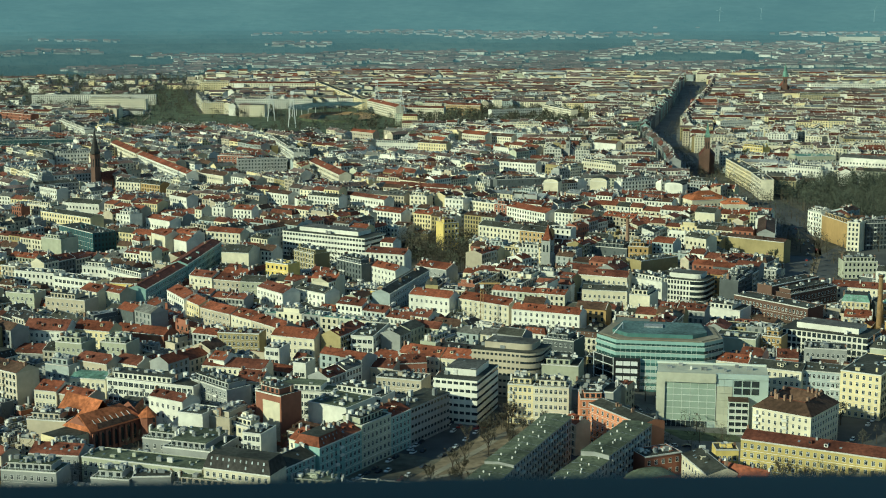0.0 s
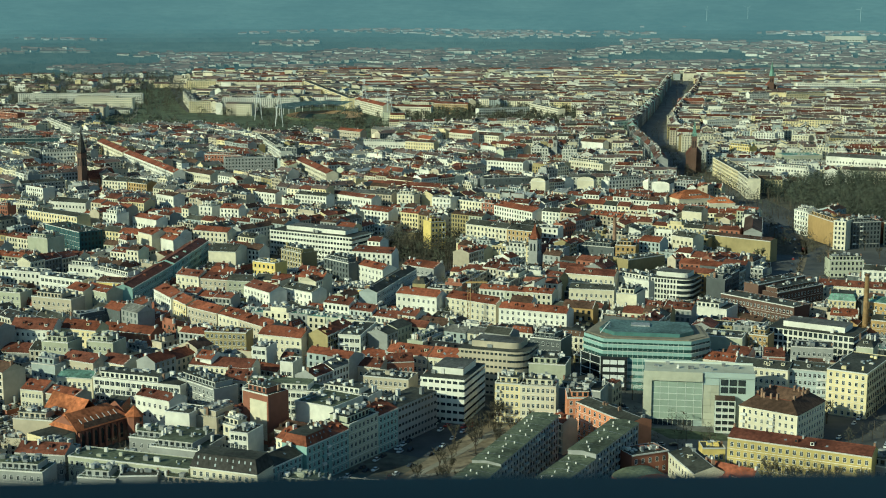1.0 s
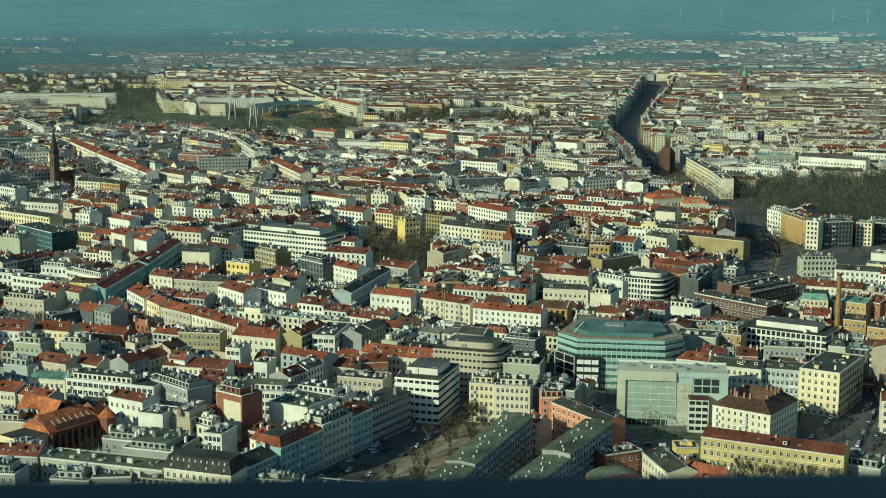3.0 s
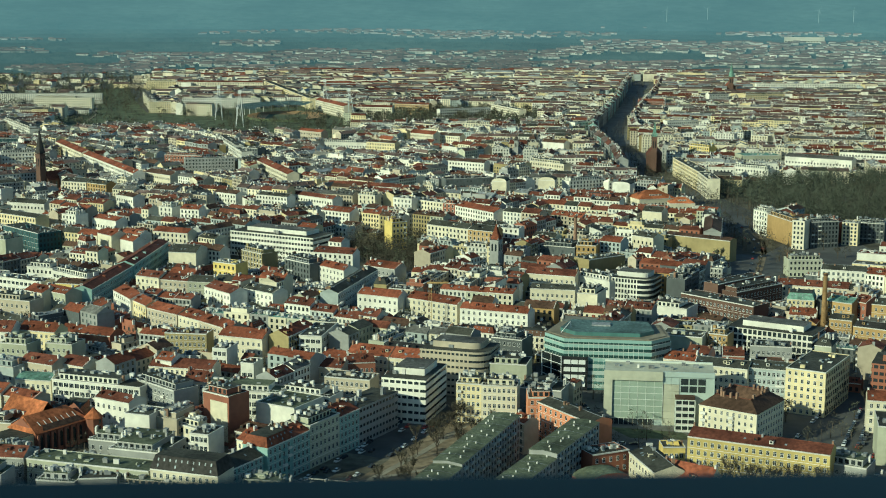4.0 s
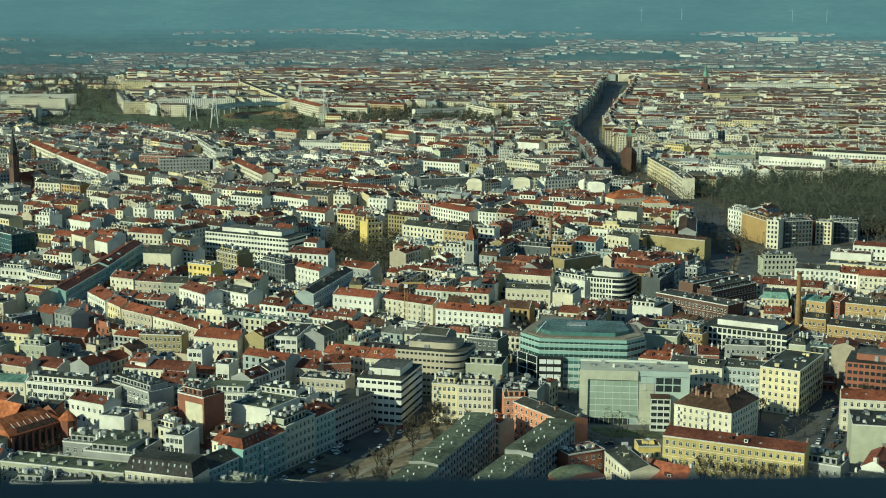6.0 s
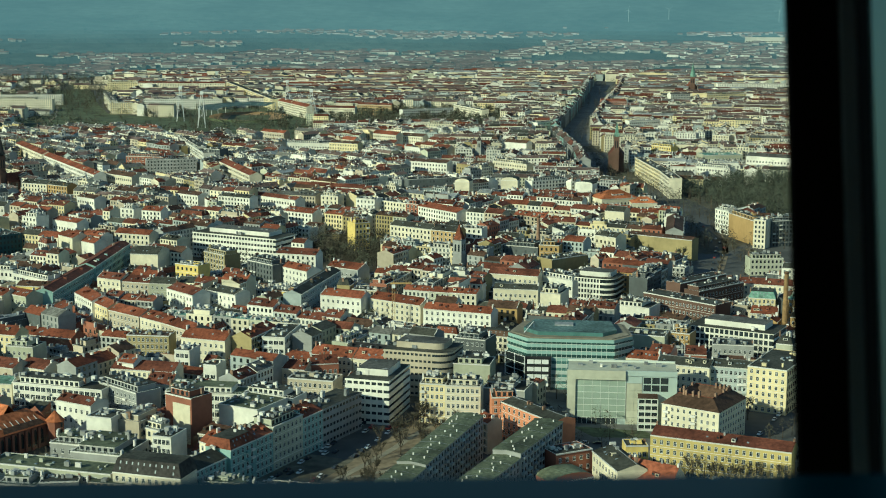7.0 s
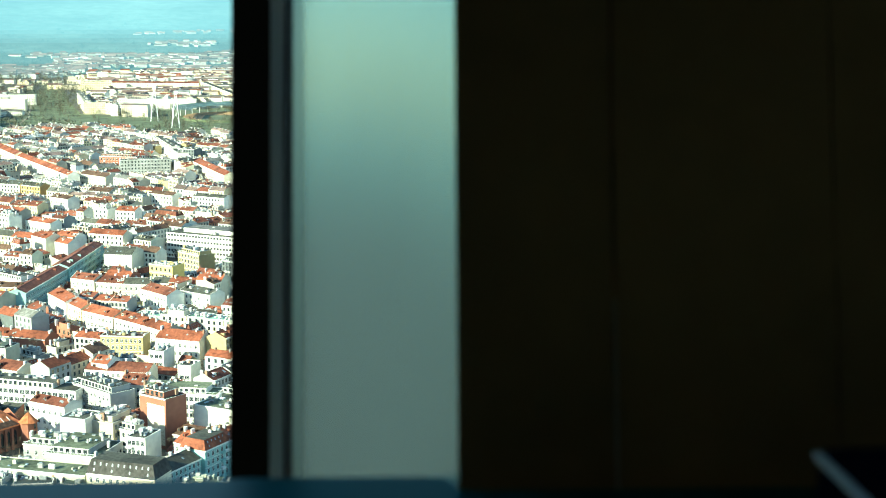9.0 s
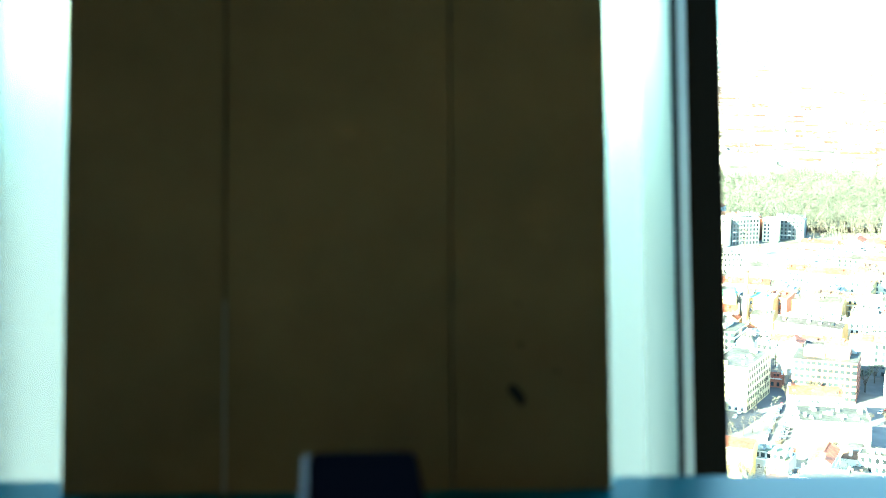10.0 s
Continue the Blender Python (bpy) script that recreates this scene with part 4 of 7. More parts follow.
def tower_crane(x, y, h):
    root = empty("tower_crane", x, y, 0)
    M = Mesh()
    for a in (-0.8, 0.8):
        for b in (-0.8, 0.8):
            M.tube((a, b, 0), (a, b, h), 0.14, 0.14, "wall ochre", 4)
    for k in range(int(h / 2)):
        s = 1 if k % 2 else -1
        M.tube((-0.8 * s, -0.8, k * 2), (0.8 * s, -0.8, k * 2 + 2), 0.09, 0.09, "wall ochre", 3)
    M.make("mast", root)
    J = Mesh()
    J.box(-2, 11, -0.5, 0.5, h, h + 0.9, "wall ochre", bottom=True)
    J.tube((0, 0, h + 0.9), (0, 0, h + 4), 0.2, 0.12, "wall ochre", 4)
    J.tube((0, 0, h + 4), (10, 0, h + 0.9), 0.08, 0.08, "wall ochre", 3)
    J.make("jib", root)
    C = Mesh()
    C.box(-1.1, 1.1, -1.9, -0.9, h - 2.2, h - 0.1, "frame white", bottom=True)
    C.make("cabin", root)
    tagged(root, "slim ochre tower crane between the houses", "crane")
    reserve(x, y, 0, 4, 4, 2, h, 0.5)


# ---- plan of the open ground and the large single buildings ----
AVENUE = [(250, 980), (266, 1053), (300, 1175), (312, 1327), (304, 1546), (304, 1955), (330, 2180), (386, 2470), (447, 2760), (516, 3089), (596, 3490)]
BOUL_L = [(267, 1640), (282, 1808), (284, 1958), (291, 2069), (314, 2214), (371, 2466), (431, 2751), (495, 3089), (545, 3330)]   # fronts west of the boulevard
BOUL_R = [(311, 1799), (327, 1953), (353, 2145), (370, 2295), (413, 2479), (453, 2668), (507, 2886), (556, 3100), (600, 3330)]   # and east of it
STREET_C = [(-50, 560), (-31, 596), (-22, 613), (-7, 641), (10, 679), (29, 717), (39, 741), (66, 805)]
GREEN = [(-34, 550), (-25, 581), (-16, 604), (2, 637), (18, 667), (35, 700), (50, 704), (48, 660), (40, 640), (14, 570), (10, 545)]
WOOD = [(335, 1500), (352, 1330), (372, 1262), (440, 1235), (600, 1225), (800, 1215), (850, 1610), (602, 1600), (489, 1595), (407, 1575)]
PARK = [(-503, 2126), (-308, 2127), (-258, 2189), (-287, 2466), (-421, 2559), (-427, 2578), (-490, 2840), (-564, 3200), (-633, 3200), (-616, 3060), (-515, 2577), (-545, 2469)]
STADIUM = [(-270, 2010), (-45, 2030), (-57, 2301), (-85, 2643), (-150, 2710), (-319, 2643), (-300, 2301)]
SQUARE = [(166, 650), (185, 690), (249, 740), (300, 760), (290, 640), (240, 590), (170, 608)]
COPSE = [(-60, 1145), (29, 1133), (31, 1212), (3, 1227), (-59, 1212)]
BELT = [(-40, 2210), (226, 2210), (264, 2579), (76, 2604), (-63, 2542)]
HEX = (115, 763, -9)
GLASSHALL = (130.0, 689.2, -8.8, 52.6, 20, 27)

PLAZA = [(92, 735), (110, 716), (106, 690), (139, 678), (170, 668), (165, 640), (140, 616), (100, 616), (90, 666)]

GAP = [(34, 562), (54, 556), (80, 636), (60, 640)]
NORTHWOOD = [(-980, 2560), (-400, 2610), (-600, 3720), (-1380, 3560)]
LAWN = [(104, 678), (138, 668), (142, 656), (112, 660)]
BOULEVARD = BOUL_L + BOUL_R[::-1]
FORECOURT = [(102, 719), (120, 694), (133, 639), (123, 586), (85, 586)]
CARPARK = [(216, 734), (259, 744), (227, 647), (206, 632), (184, 640), (190, 662), (203, 674)]
CIRCUS = [(286, 1022), (340, 1000), (392, 1020), (420, 1150), (390, 1190), (335, 1172), (300, 1172)]
EAST_YARD = [(392, 1110), (470, 1085), (500, 1260), (400, 1280), (345, 1245), (392, 1205)]
CROSSING = [(300, 1285), (348, 1285), (352, 1430), (310, 1430)]
SIDE_STREET = [(228, 700), (243, 712), (262, 760), (246, 765)]
COPSE_B = [(-34, 1212), (26, 1212), (28, 1104), (3, 1071), (-31, 1113)]
WALLFOOT = [(194, 1045), (236, 1000), (229, 972), (191, 1016)]
# houses that stand out, nearest first
town_house(-50.5, 570.7, -12.7, 22.3, 12, 10, 2, 7, "flat", 1, "palegreen", "moss", 187)
town_house(-23.9, 573.4, -15.4, 23.8, 12, 8, 1, 6, "flat", 1, "white", "tar", 188)
town_house(-80.4, 573.2, -21.1, 30.4, 14, 16, 4, 10, "mansard", 5.5, "cream", "slate", 28)
town_house(-93.8, 573.8, -15.6, 29.2, 12, 9, 1, 8, "flat", 1, "beige", "moss", 186)
town_house(122.3, 572.2, -38.3, 22.8, 14, 10, 1, 6, "gable", 8, "cream", "red", 136)
town_house(-118.8, 578.5, 3.0, 15.6, 12, 12, 2, 5, "flat", 1, "grey", "tar", 185)
town_house(110.1, 583.1, -78.5, 28.9, 13, 14, 3, 8, "gable", 3, "cream", "tar", 36)
town_house(-134.2, 578.5, -11.6, 16.8, 12, 11, 2, 5, "flat", 1, "grey", "moss", 184)
town_house(-122.7, 590.4, -19.0, 56.6, 14, 14, 3, 22, "flat", 1, "palegreen", "moss", 27)
town_house(-167.4, 579.7, -10.8, 24.4, 13, 14, 3, 8, "flat", 1, "grey", "moss", 29)
town_house(90.5, 600.8, 24.3, 18.3, 12, 14, 3, 5, "flat", 1, "brick", "tar", 35)
town_house(85.0, 568.0, 24.0, 20.0, 12, 12.5, 3, 6, "round", 3, "brick", "moss", 257)
town_house(-55.6, 606.9, -45.4, 17.0, 13, 17, 4, 5, "gable", 5, "cream", "red", 120)
town_house(158.0, 599.4, -27.6, 60.8, 13, 17, 4, 20, "gable", 3, "mustard", "darkred", 1, shown=0.95)
town_house(193.9, 590.8, -32.9, 18.0, 14, 11, 2, 5, "flat", 1, "grey", "moss", 138)
town_house(-163.0, 601.0, -10.4, 22.6, 12, 14, 3, 8, "gable", 4, "grey", "darkred", 122)
town_house(122.5, 613.3, -0.7, 9.8, 10, 12, 2, 4, "flat", 1, "yellow", "tar", 137)
town_house(-105.4, 617.0, -19.6, 24.4, 24, 13, 2, 6, "flat", 1, "grey", "moss", 119)
town_house(-80.6, 622.5, -22.0, 9.2, 14, 17, 4, 4, "flat", 1, "white", "tar", 24)
town_house(-163.5, 622.3, -25.9, 15.5, 12, 9, 2, 5, "flat", 1, "grey", "tar", 121)
town_house(-112.0, 650.0, -21.2, 12.7, 14, 18, 1, 3, "flat", 1, "white", "tar", 25)
town_house(-120.0, 632.0, -19.6, 24.0, 14, 11, 2, 6, "flat", 1, "grey", "moss", 230)
town_house(233.0, 626.0, -14.6, 31.5, 26, 18, 0, 0, "flat", 1, "palegreen", "tar", 95)
town_house(-47.5, 671.0, -32.0, 22.0, 24, 17, 0, 0, "flat", 1, "white", "moss", 26)
town_house(53.0, 687.7, -11.0, 17.2, 13, 20, 5, 7, "flat", 1, "cream", "tar", 8, shown=0.95)
town_house(-38.4, 689.0, -26.8, 27.5, 13, 16, 4, 10, "flat", 1, "white", "tar", 32)
town_house(-128.3, 679.3, -33.4, 21.8, 12, 16, 3, 6, "gable", 3, "white", "darkred", 118)
town_house(39.0, 691.9, -15.1, 12.5, 13, 20, 5, 5, "flat", 1, "paleyellow", "tar", 7, shown=0.95)
town_house(-70.7, 692.8, -12.9, 38.4, 14, 17, 4, 14, "flat", 1, "white", "moss", 31)
town_house(75.9, 701.6, -20.6, 21.3, 18, 15, 0, 0, "flat", 1, "grey", "tar", 134)
town_house(-176.6, 683.3, -31.1, 27.5, 12, 17, 3, 7, "gable", 3, "beige", "red", 116)
town_house(-109.1, 699.0, -47.4, 31.7, 14, 18, 4, 9, "flat", 1, "grey", "tar", 117)
town_house(239.4, 669.4, -15.5, 25.2, 14, 16, 4, 8, "gable", 4, "cream", "red", 94)
town_house(-19.6, 710.9, -19.1, 23.9, 14, 18, 4, 9, "flat", 1, "beige", "tar", 33)
town_house(-188.3, 687.7, -19.4, 12.5, 13, 18, 4, 6, "gable", 4, "cream", "red", 34)
town_house(-94.5, 712.8, -18.7, 13.8, 13, 16, 4, 6, "gable", 5, "cream", "darkred", 21)
town_house(-142.0, 708.0, -20.8, 49.4, 14, 17, 4, 16, "flat", 1, "white", "tar", 30)
town_house(-29.0, 734.4, -22.0, 12.6, 12, 17, 3, 4, "gable", 4, "beige", "darkred", 131)
town_house(168.7, 717.6, -26.1, 26.3, 14, 21, 5, 9, "gable", 3, "cream", "tar", 5, shown=0.6)
town_house(190.0, 713.1, -20.9, 19.3, 14, 21, 5, 8, "gable", 3, "paleblue", "tar", 4, shown=0.6)
town_house(-16.1, 741.2, 9.0, 14.1, 12, 18, 3, 5, "gable", 4, "brick", "darkred", 132)
town_house(62.1, 739.7, -14.5, 19.4, 18, 18, 0, 0, "flat", 1, "palegreen", "tar", 133)
town_house(-176.6, 722.5, -13.7, 19.3, 14, 15, 3, 7, "gable", 3, "cream", "copper", 128)
town_house(-72.0, 741.5, -19.3, 7.3, 12, 18, 2, 2, "flat", 1, "white", "tar", 129)
town_house(215.6, 714.0, -33.0, 20.1, 42, 23, 6, 6, "flat", 1, "paleyellow", "tar", 3, shown=0.95)
town_house(10.0, 748.1, -23.8, 18.2, 13, 18, 4, 7, "gable", 5, "cream", "red", 11)
town_house(-106.9, 743.7, -16.2, 34.6, 13, 15, 4, 12, "gable", 4, "cream", "darkred", 37)
town_house(-114.8, 747.5, -28.6, 10.1, 12, 18, 3, 3, "gable", 4, "white", "red", 130)
town_house(-9.5, 757.3, -27.3, 24.6, 13, 18, 4, 9, "gable", 5, "cream", "red", 10)
town_house(-160.8, 742.7, -32.3, 17.8, 13, 17, 3, 5, "gable", 4, "cream", "darkred", 127)
town_house(152.8, 746.5, -25.0, 17.3, 12, 17, 4, 6, "gable", 4, "cream", "red", 6, shown=0.4)
town_house(-178.9, 743.3, -29.2, 22.1, 13, 18, 3, 6, "gable", 4, "beige", "darkred", 126)
town_house(-196.6, 741.3, -23.6, 14.9, 12, 17, 2, 4, "flat", 1, "paleblue", "zinc", 125)
town_house(164.2, 754.9, -30.4, 12.4, 12, 18, 3, 4, "gable", 4, "cream", "darkred", 142)
town_house(180.9, 751.1, -12.7, 11.6, 12, 18, 3, 5, "gable", 4, "brick", "darkred", 143)
town_house(-89.1, 770.4, -17.9, 8.5, 14, 19, 4, 3, "flat", 1, "white", "tar", 22)
town_house(65.7, 777.6, -26.5, 18.0, 16, 22, 5, 6, "flat", 1, "darkgrey", "tar", 135)
town_house(-80.2, 794.5, -23.8, 27.3, 13, 19, 4, 8, "gable", 5, "cream", "red", 13)
town_house(208.1, 778.1, -13.9, 22.3, 16, 17, 3, 8, "flat", 1, "grey", "tar", 145)
town_house(-40.7, 804.5, -12.7, 12.9, 34, 20, 4, 4, "flat", 1, "white", "tar", 9)
town_house(163.0, 791.7, -21.5, 22.7, 18, 20, 0, 0, "flat", 1, "palegreen", "tar", 140)
town_house(-112.3, 801.1, -10.4, 24.0, 13, 20, 5, 9, "flat", 1, "khaki", "brown", 12)
town_house(237.0, 773.8, -26.1, 9.0, 16, 18, 2, 3, "hip", 4, "palegreen", "tar", 139)
town_house(-178.5, 791.1, -19.1, 16.5, 14, 17, 3, 5, "flat", 1, "palegreen", "tar", 124)
town_house(-202.0, 787.2, -19.0, 16.6, 14, 18, 3, 5, "flat", 1, "palegreen", "tar", 123)
town_house(183.5, 792.4, -29.7, 11.2, 12, 20, 5, 4, "flat", 1, "ochre", "tar", 141)
town_house(-96.8, 828.2, -50.2, 30.6, 13, 18, 4, 8, "gable", 4, "beige", "red", 18)
town_house(-197.6, 820.8, -21.0, 24.3, 13, 17, 4, 7, "gable", 5, "paleyellow", "red", 19)
town_house(-223.9, 816.8, -9.8, 26.2, 14, 18, 4, 8, "gable", 6, "white", "darkred", 20)
town_house(-113.8, 847.8, -47.8, 20.8, 13, 18, 4, 5, "gable", 4, "cream", "red", 17)
town_house(63.5, 859.6, -24.3, 43.0, 13, 19, 5, 12, "gable", 4, "white", "red", 40)
town_house(-175.4, 844.6, -24.0, 35.8, 14, 10, 0, 0, "gable", 4, "brick", "red", 192, shown=0.2)
town_house(289.4, 821.5, -34.7, 40.2, 13, 15, 3, 12, "gable", 3, "ochre", "slate", 92)
town_house(-132.2, 866.2, -44.7, 29.6, 13, 18, 4, 8, "gable", 4, "beige", "red", 16)
town_house(243.9, 853.8, -24.5, 11.4, 14, 13, 3, 5, "flat", 1, "paleyellow", "tar", 191, shown=0.6)
town_house(28.6, 887.6, -37.9, 38.7, 13, 19, 5, 10, "gable", 4, "cream", "red", 39)
town_house(270.1, 850.0, -29.4, 13.4, 13, 15, 3, 5, "gable", 3, "ochre", "tar", 91)
town_house(-148.8, 885.7, -57.8, 23.8, 13, 19, 4, 6, "gable", 4, "paleyellow", "red", 15)
town_house(-5.5, 900.6, -29.0, 29.0, 13, 20, 4, 8, "gable", 4, "white", "red", 38)
town_house(126.3, 904.5, -23.6, 13.1, 20, 21, 1, 3, "flat", 1, "cream", "tar", 72)
town_house(178.9, 899.3, -31.7, 22.1, 20, 13, 1, 6, "flat", 1, "white", "tar", 74)
town_house(-161.9, 904.7, -61.0, 32.1, 13, 20, 5, 8, "gable", 4, "white", "red", 14)
town_house(278.4, 876.5, -39.7, 16.4, 14, 20, 4, 5, "gable", 3, "ochre", "copper", 88)
town_house(-39.0, 918.9, -22.0, 9.8, 13, 20, 5, 4, "flat", 1, "yellow", "tar", 23)
town_house(309.1, 869.2, -31.0, 33.8, 14, 19, 4, 9, "gable", 4, "ochre", "tar", 90)
town_house(292.4, 875.4, -56.4, 10.3, 14, 20, 4, 3, "gable", 4, "brick", "darkred", 89)
town_house(-80.3, 921.6, -41.7, 27.2, 13, 19, 4, 7, "gable", 3, "white", "tar", 167)
town_house(210.7, 904.3, -49.6, 56.3, 16, 16, 3, 20, "flat", 1, "darkbrick", "tar", 189, shown=0.5)
town_house(-105.6, 923.6, -51.2, 30.3, 13, 19, 4, 8, "gable", 4, "white", "darkred", 160)
town_house(263.0, 914.6, -20.0, 17.0, 16, 14, 4, 6, "mansard", 4, "paleyellow", "copper", 87)
town_house(277.0, 968.0, -22.0, 30.0, 13, 12, 3, 9, "gable", 4, "cream", "darkred", 251)
town_house(105.3, 930.2, -14.5, 29.1, 14, 18, 3, 9, "gable", 3, "cream", "tar", 172)
town_house(-234.4, 908.9, -23.6, 30.4, 14, 17, 3, 8, "flat", 1, "beige", "tar", 155)
town_house(-209.6, 924.9, -39.3, 22.9, 13, 18, 3, 6, "gable", 4, "palegreen", "red", 153)
town_house(-27.1, 949.9, 73.3, 84.4, 12, 19, 4, 23, "gable", 3, "paleblue", "tar", 168)
town_house(-223.2, 926.7, -38.3, 17.6, 13, 18, 2, 4, "gable", 4, "cream", "red", 154)
town_house(-268.5, 927.2, -19.8, 21.4, 13, 17, 3, 6, "flat", 1, "palegreen", "tar", 156)
town_house(-124.1, 957.9, -12.6, 17.7, 13, 18, 4, 5, "gable", 4, "palegreen", "tar", 159)
town_house(-206.4, 947.9, -16.2, 20.5, 13, 19, 4, 7, "gable", 3, "yellow", "brown", 152)
town_house(-141.7, 963.5, -21.5, 21.4, 13, 18, 4, 6, "gable", 4, "beige", "darkred", 158)
town_house(237.4, 941.0, 38.7, 48.0, 12.6, 16, 3, 14, "flat", 1, "darkbrick", "tar", 73)
town_house(227.3, 948.6, 40.0, 50.0, 11.5, 20, 0, 0, "flat", 1, "darkbrick", "tar", 252)
# street canyon front, its shade put into the teal wall
town_house(-190.8, 964.8, 82.0, 84.3, 13, 19, 4, 23, "gable", 3, "teal", "darkred", 150)
town_house(-158.9, 970.7, -30.8, 19.5, 13, 19, 4, 5, "gable", 4, "cream", "darkred", 157)
town_house(140.7, 976.0, -49.6, 31.4, 13, 16, 2, 8, "flat", 1, "white", "tar", 171)
town_house(110.0, 983.5, -23.3, 35.9, 13, 17, 3, 10, "gable", 4, "cream", "darkred", 170)
town_house(-241.4, 963.8, -30.8, 38.4, 13, 19, 4, 10, "flat", 1, "white", "tar", 147)
town_house(-209.6, 973.8, -44.5, 40.4, 13, 20, 4, 11, "flat", 1, "white", "tar", 149)
town_house(-37.1, 1010.0, -49.1, 28.3, 13, 17, 4, 7, "gable", 4, "white", "red", 211, shown=0.5)
town_house(-4.5, 1012.9, -38.2, 27.8, 13, 17, 3, 7, "gable", 4, "grey", "red", 212, shown=0.4)
town_house(346.6, 952.1, -23.9, 31.5, 14, 20, 5, 10, "gable", 4, "cream", "red", 86)
town_house(328.7, 965.9, -36.3, 14.3, 14, 20, 5, 5, "gable", 4, "white", "red", 85, False)
town_house(366.0, 1058.0, -28.0, 46.0, 15, 9, 2, 12, "flat", 1, "paleyellow", "gravel", 231, False)
town_house(-112.6, 1015.5, -32.8, 20.2, 13, 20, 4, 5, "flat", 1, "yellow", "tar", 52, False)
town_house(309.0, 975.4, -22.0, 29.9, 14, 21, 5, 9, "gable", 3, "white", "tar", 84, False)
town_house(-276.0, 988.4, -22.2, 32.8, 13, 19, 4, 9, "flat", 1, "white", "tar", 146, False)
town_house(-60.3, 1026.3, -49.6, 29.3, 16, 19, 5, 8, "flat", 1, "darkgrey", "tar", 209, False, shown=0.6)
town_house(-237.6, 1001.9, -23.6, 21.3, 13, 20, 4, 6, "flat", 1, "white", "tar", 148, False)
town_house(305.0, 1062.0, 0.0, 25.0, 14, 13, 3, 8, "flat", 1, "palegreen", "tar", 83, False)
town_house(-39.9, 1053.5, -22.3, 31.4, 13, 20, 5, 8, "gable", 4, "white", "darkred", 41, False)
# teal again for the shade on this canyon front
town_house(-179.3, 1052.5, 84.3, 95.2, 13, 20, 4, 26, "gable", 3, "teal", "darkred", 151, False)
town_house(152.9, 1056.7, 35.1, 36.3, 16, 16, 0, 0, "flat", 1, "khaki", "tar", 190, False, shown=0.5)
town_house(-147.7, 1058.2, -13.1, 20.8, 24, 21, 1, 5, "gable", 5, "cream", "tar", 51, False)
town_house(-96.6, 1064.9, -49.0, 25.4, 14, 19, 5, 7, "flat", 1, "khaki", "tar", 210, False, shown=0.6)
town_house(243.5, 1136.0, -38.0, 57.0, 12, 17, 0, 0, "gable", 2, "khaki", "brown", 75, False, shown=0.6)
town_house(262.5, 1177.0, 77.0, 78.0, 14, 20, 5, 20, "gable", 4, "grey", "brown", 221, False, shown=0.2)
town_house(272.5, 1232.0, 77.0, 34.0, 14, 20, 5, 9, "flat", 1, "white", "tar", 222, False, shown=0.2)
town_house(147.9, 1085.5, -19.0, 15.3, 14, 20, 4, 4, "flat", 1, "ochre", "tar", 69, False)
town_house(129.6, 1094.8, -27.5, 27.1, 18, 18, 3, 7, "flat", 1, "darkgrey", "tar", 169, False)
town_house(-201.5, 1119.9, -46.2, 29.3, 12, 19, 1, 8, "gable", 4, "white", "red", 49, False)
town_house(199.6, 1121.9, -49.1, 21.2, 13, 20, 3, 5, "gable", 4, "cream", "tar", 70, False)
town_house(74.2, 1142.4, -36.1, 23.6, 14, 22, 5, 6, "gable", 4, "ochre", "tar", 58, False)
town_house(-214.9, 1126.1, -50.1, 21.2, 14, 22, 1, 5, "gable", 4, "cream", "red", 48, False)
town_house(-293.7, 1110.6, -30.5, 20.7, 18, 22, 1, 5, "flat", 1, "palegreen", "tar", 47, False)
town_house(-170.5, 1149.4, -25.8, 32.0, 13, 20, 5, 8, "gable", 4, "cream", "red", 50, False)
town_house(49.0, 1162.1, -39.1, 41.1, 14, 22, 5, 11, "gable", 4, "cream", "tar", 57, False)
town_house(94.5, 1163.5, -23.7, 21.4, 14, 21, 5, 5, "flat", 1, "white", "tar", 59, False)
town_house(3.6, 1181.4, 25.8, 13.7, 14, 23, 5, 4, "flat", 1, "yellow", "darkred", 60, False)
town_house(-286.5, 1167.5, -49.0, 58.0, 20, 20, 5, 15, "flat", 1, "darkteal", "tar", 166, False, shown=0.8)
town_house(383.0, 1197.0, -25.6, 13.0, 14, 19.5, 6, 4, "flat", 1, "paleyellow", "tar", 82, False)
town_house(371.0, 1090.0, -26.0, 30.0, 14, 12, 1, 8, "flat", 1, "white", "darkred", 253, False)
town_house(402.0, 1122.0, -26.0, 36.0, 13, 11, 2, 10, "gable", 3, "white", "darkred", 255, False)
town_house(404.0, 1210.0, -26.0, 24.0, 14, 17, 5, 7, "flat", 1, "darkgrey", "tar", 256, False)
town_house(335.5, 1177.3, -35.5, 10.3, 14, 24, 6, 3, "flat", 1, "cream", "tar", 80, False)
town_house(354.2, 1186.4, 12.5, 25.3, 14, 22, 6, 8, "flat", 1, "darkgrey", "tar", 81, False)
town_house(-236.6, 1229.0, -42.3, 32.8, 12, 18, 2, 9, "gable", 3, "white", "red", 165, False)
town_house(331.6, 1209.5, -79.3, 47.6, 12, 21, 0, 0, "flat", 1, "ochre", "tar", 79, False)
town_house(-265.9, 1232.4, -35.6, 16.6, 14, 22, 5, 4, "flat", 1, "white", "tar", 44, False)
town_house(-44.6, 1266.9, -38.6, 32.3, 13, 19, 5, 8, "gable", 4, "white", "red", 64, False)
town_house(77.8, 1271.2, -55.0, 54.1, 14, 20, 5, 15, "gable", 4, "white", "red", 56, False)
town_house(229.0, 1255.8, -33.1, 18.2, 14, 20, 1, 5, "gable", 5, "cream", "tar", 76, False)
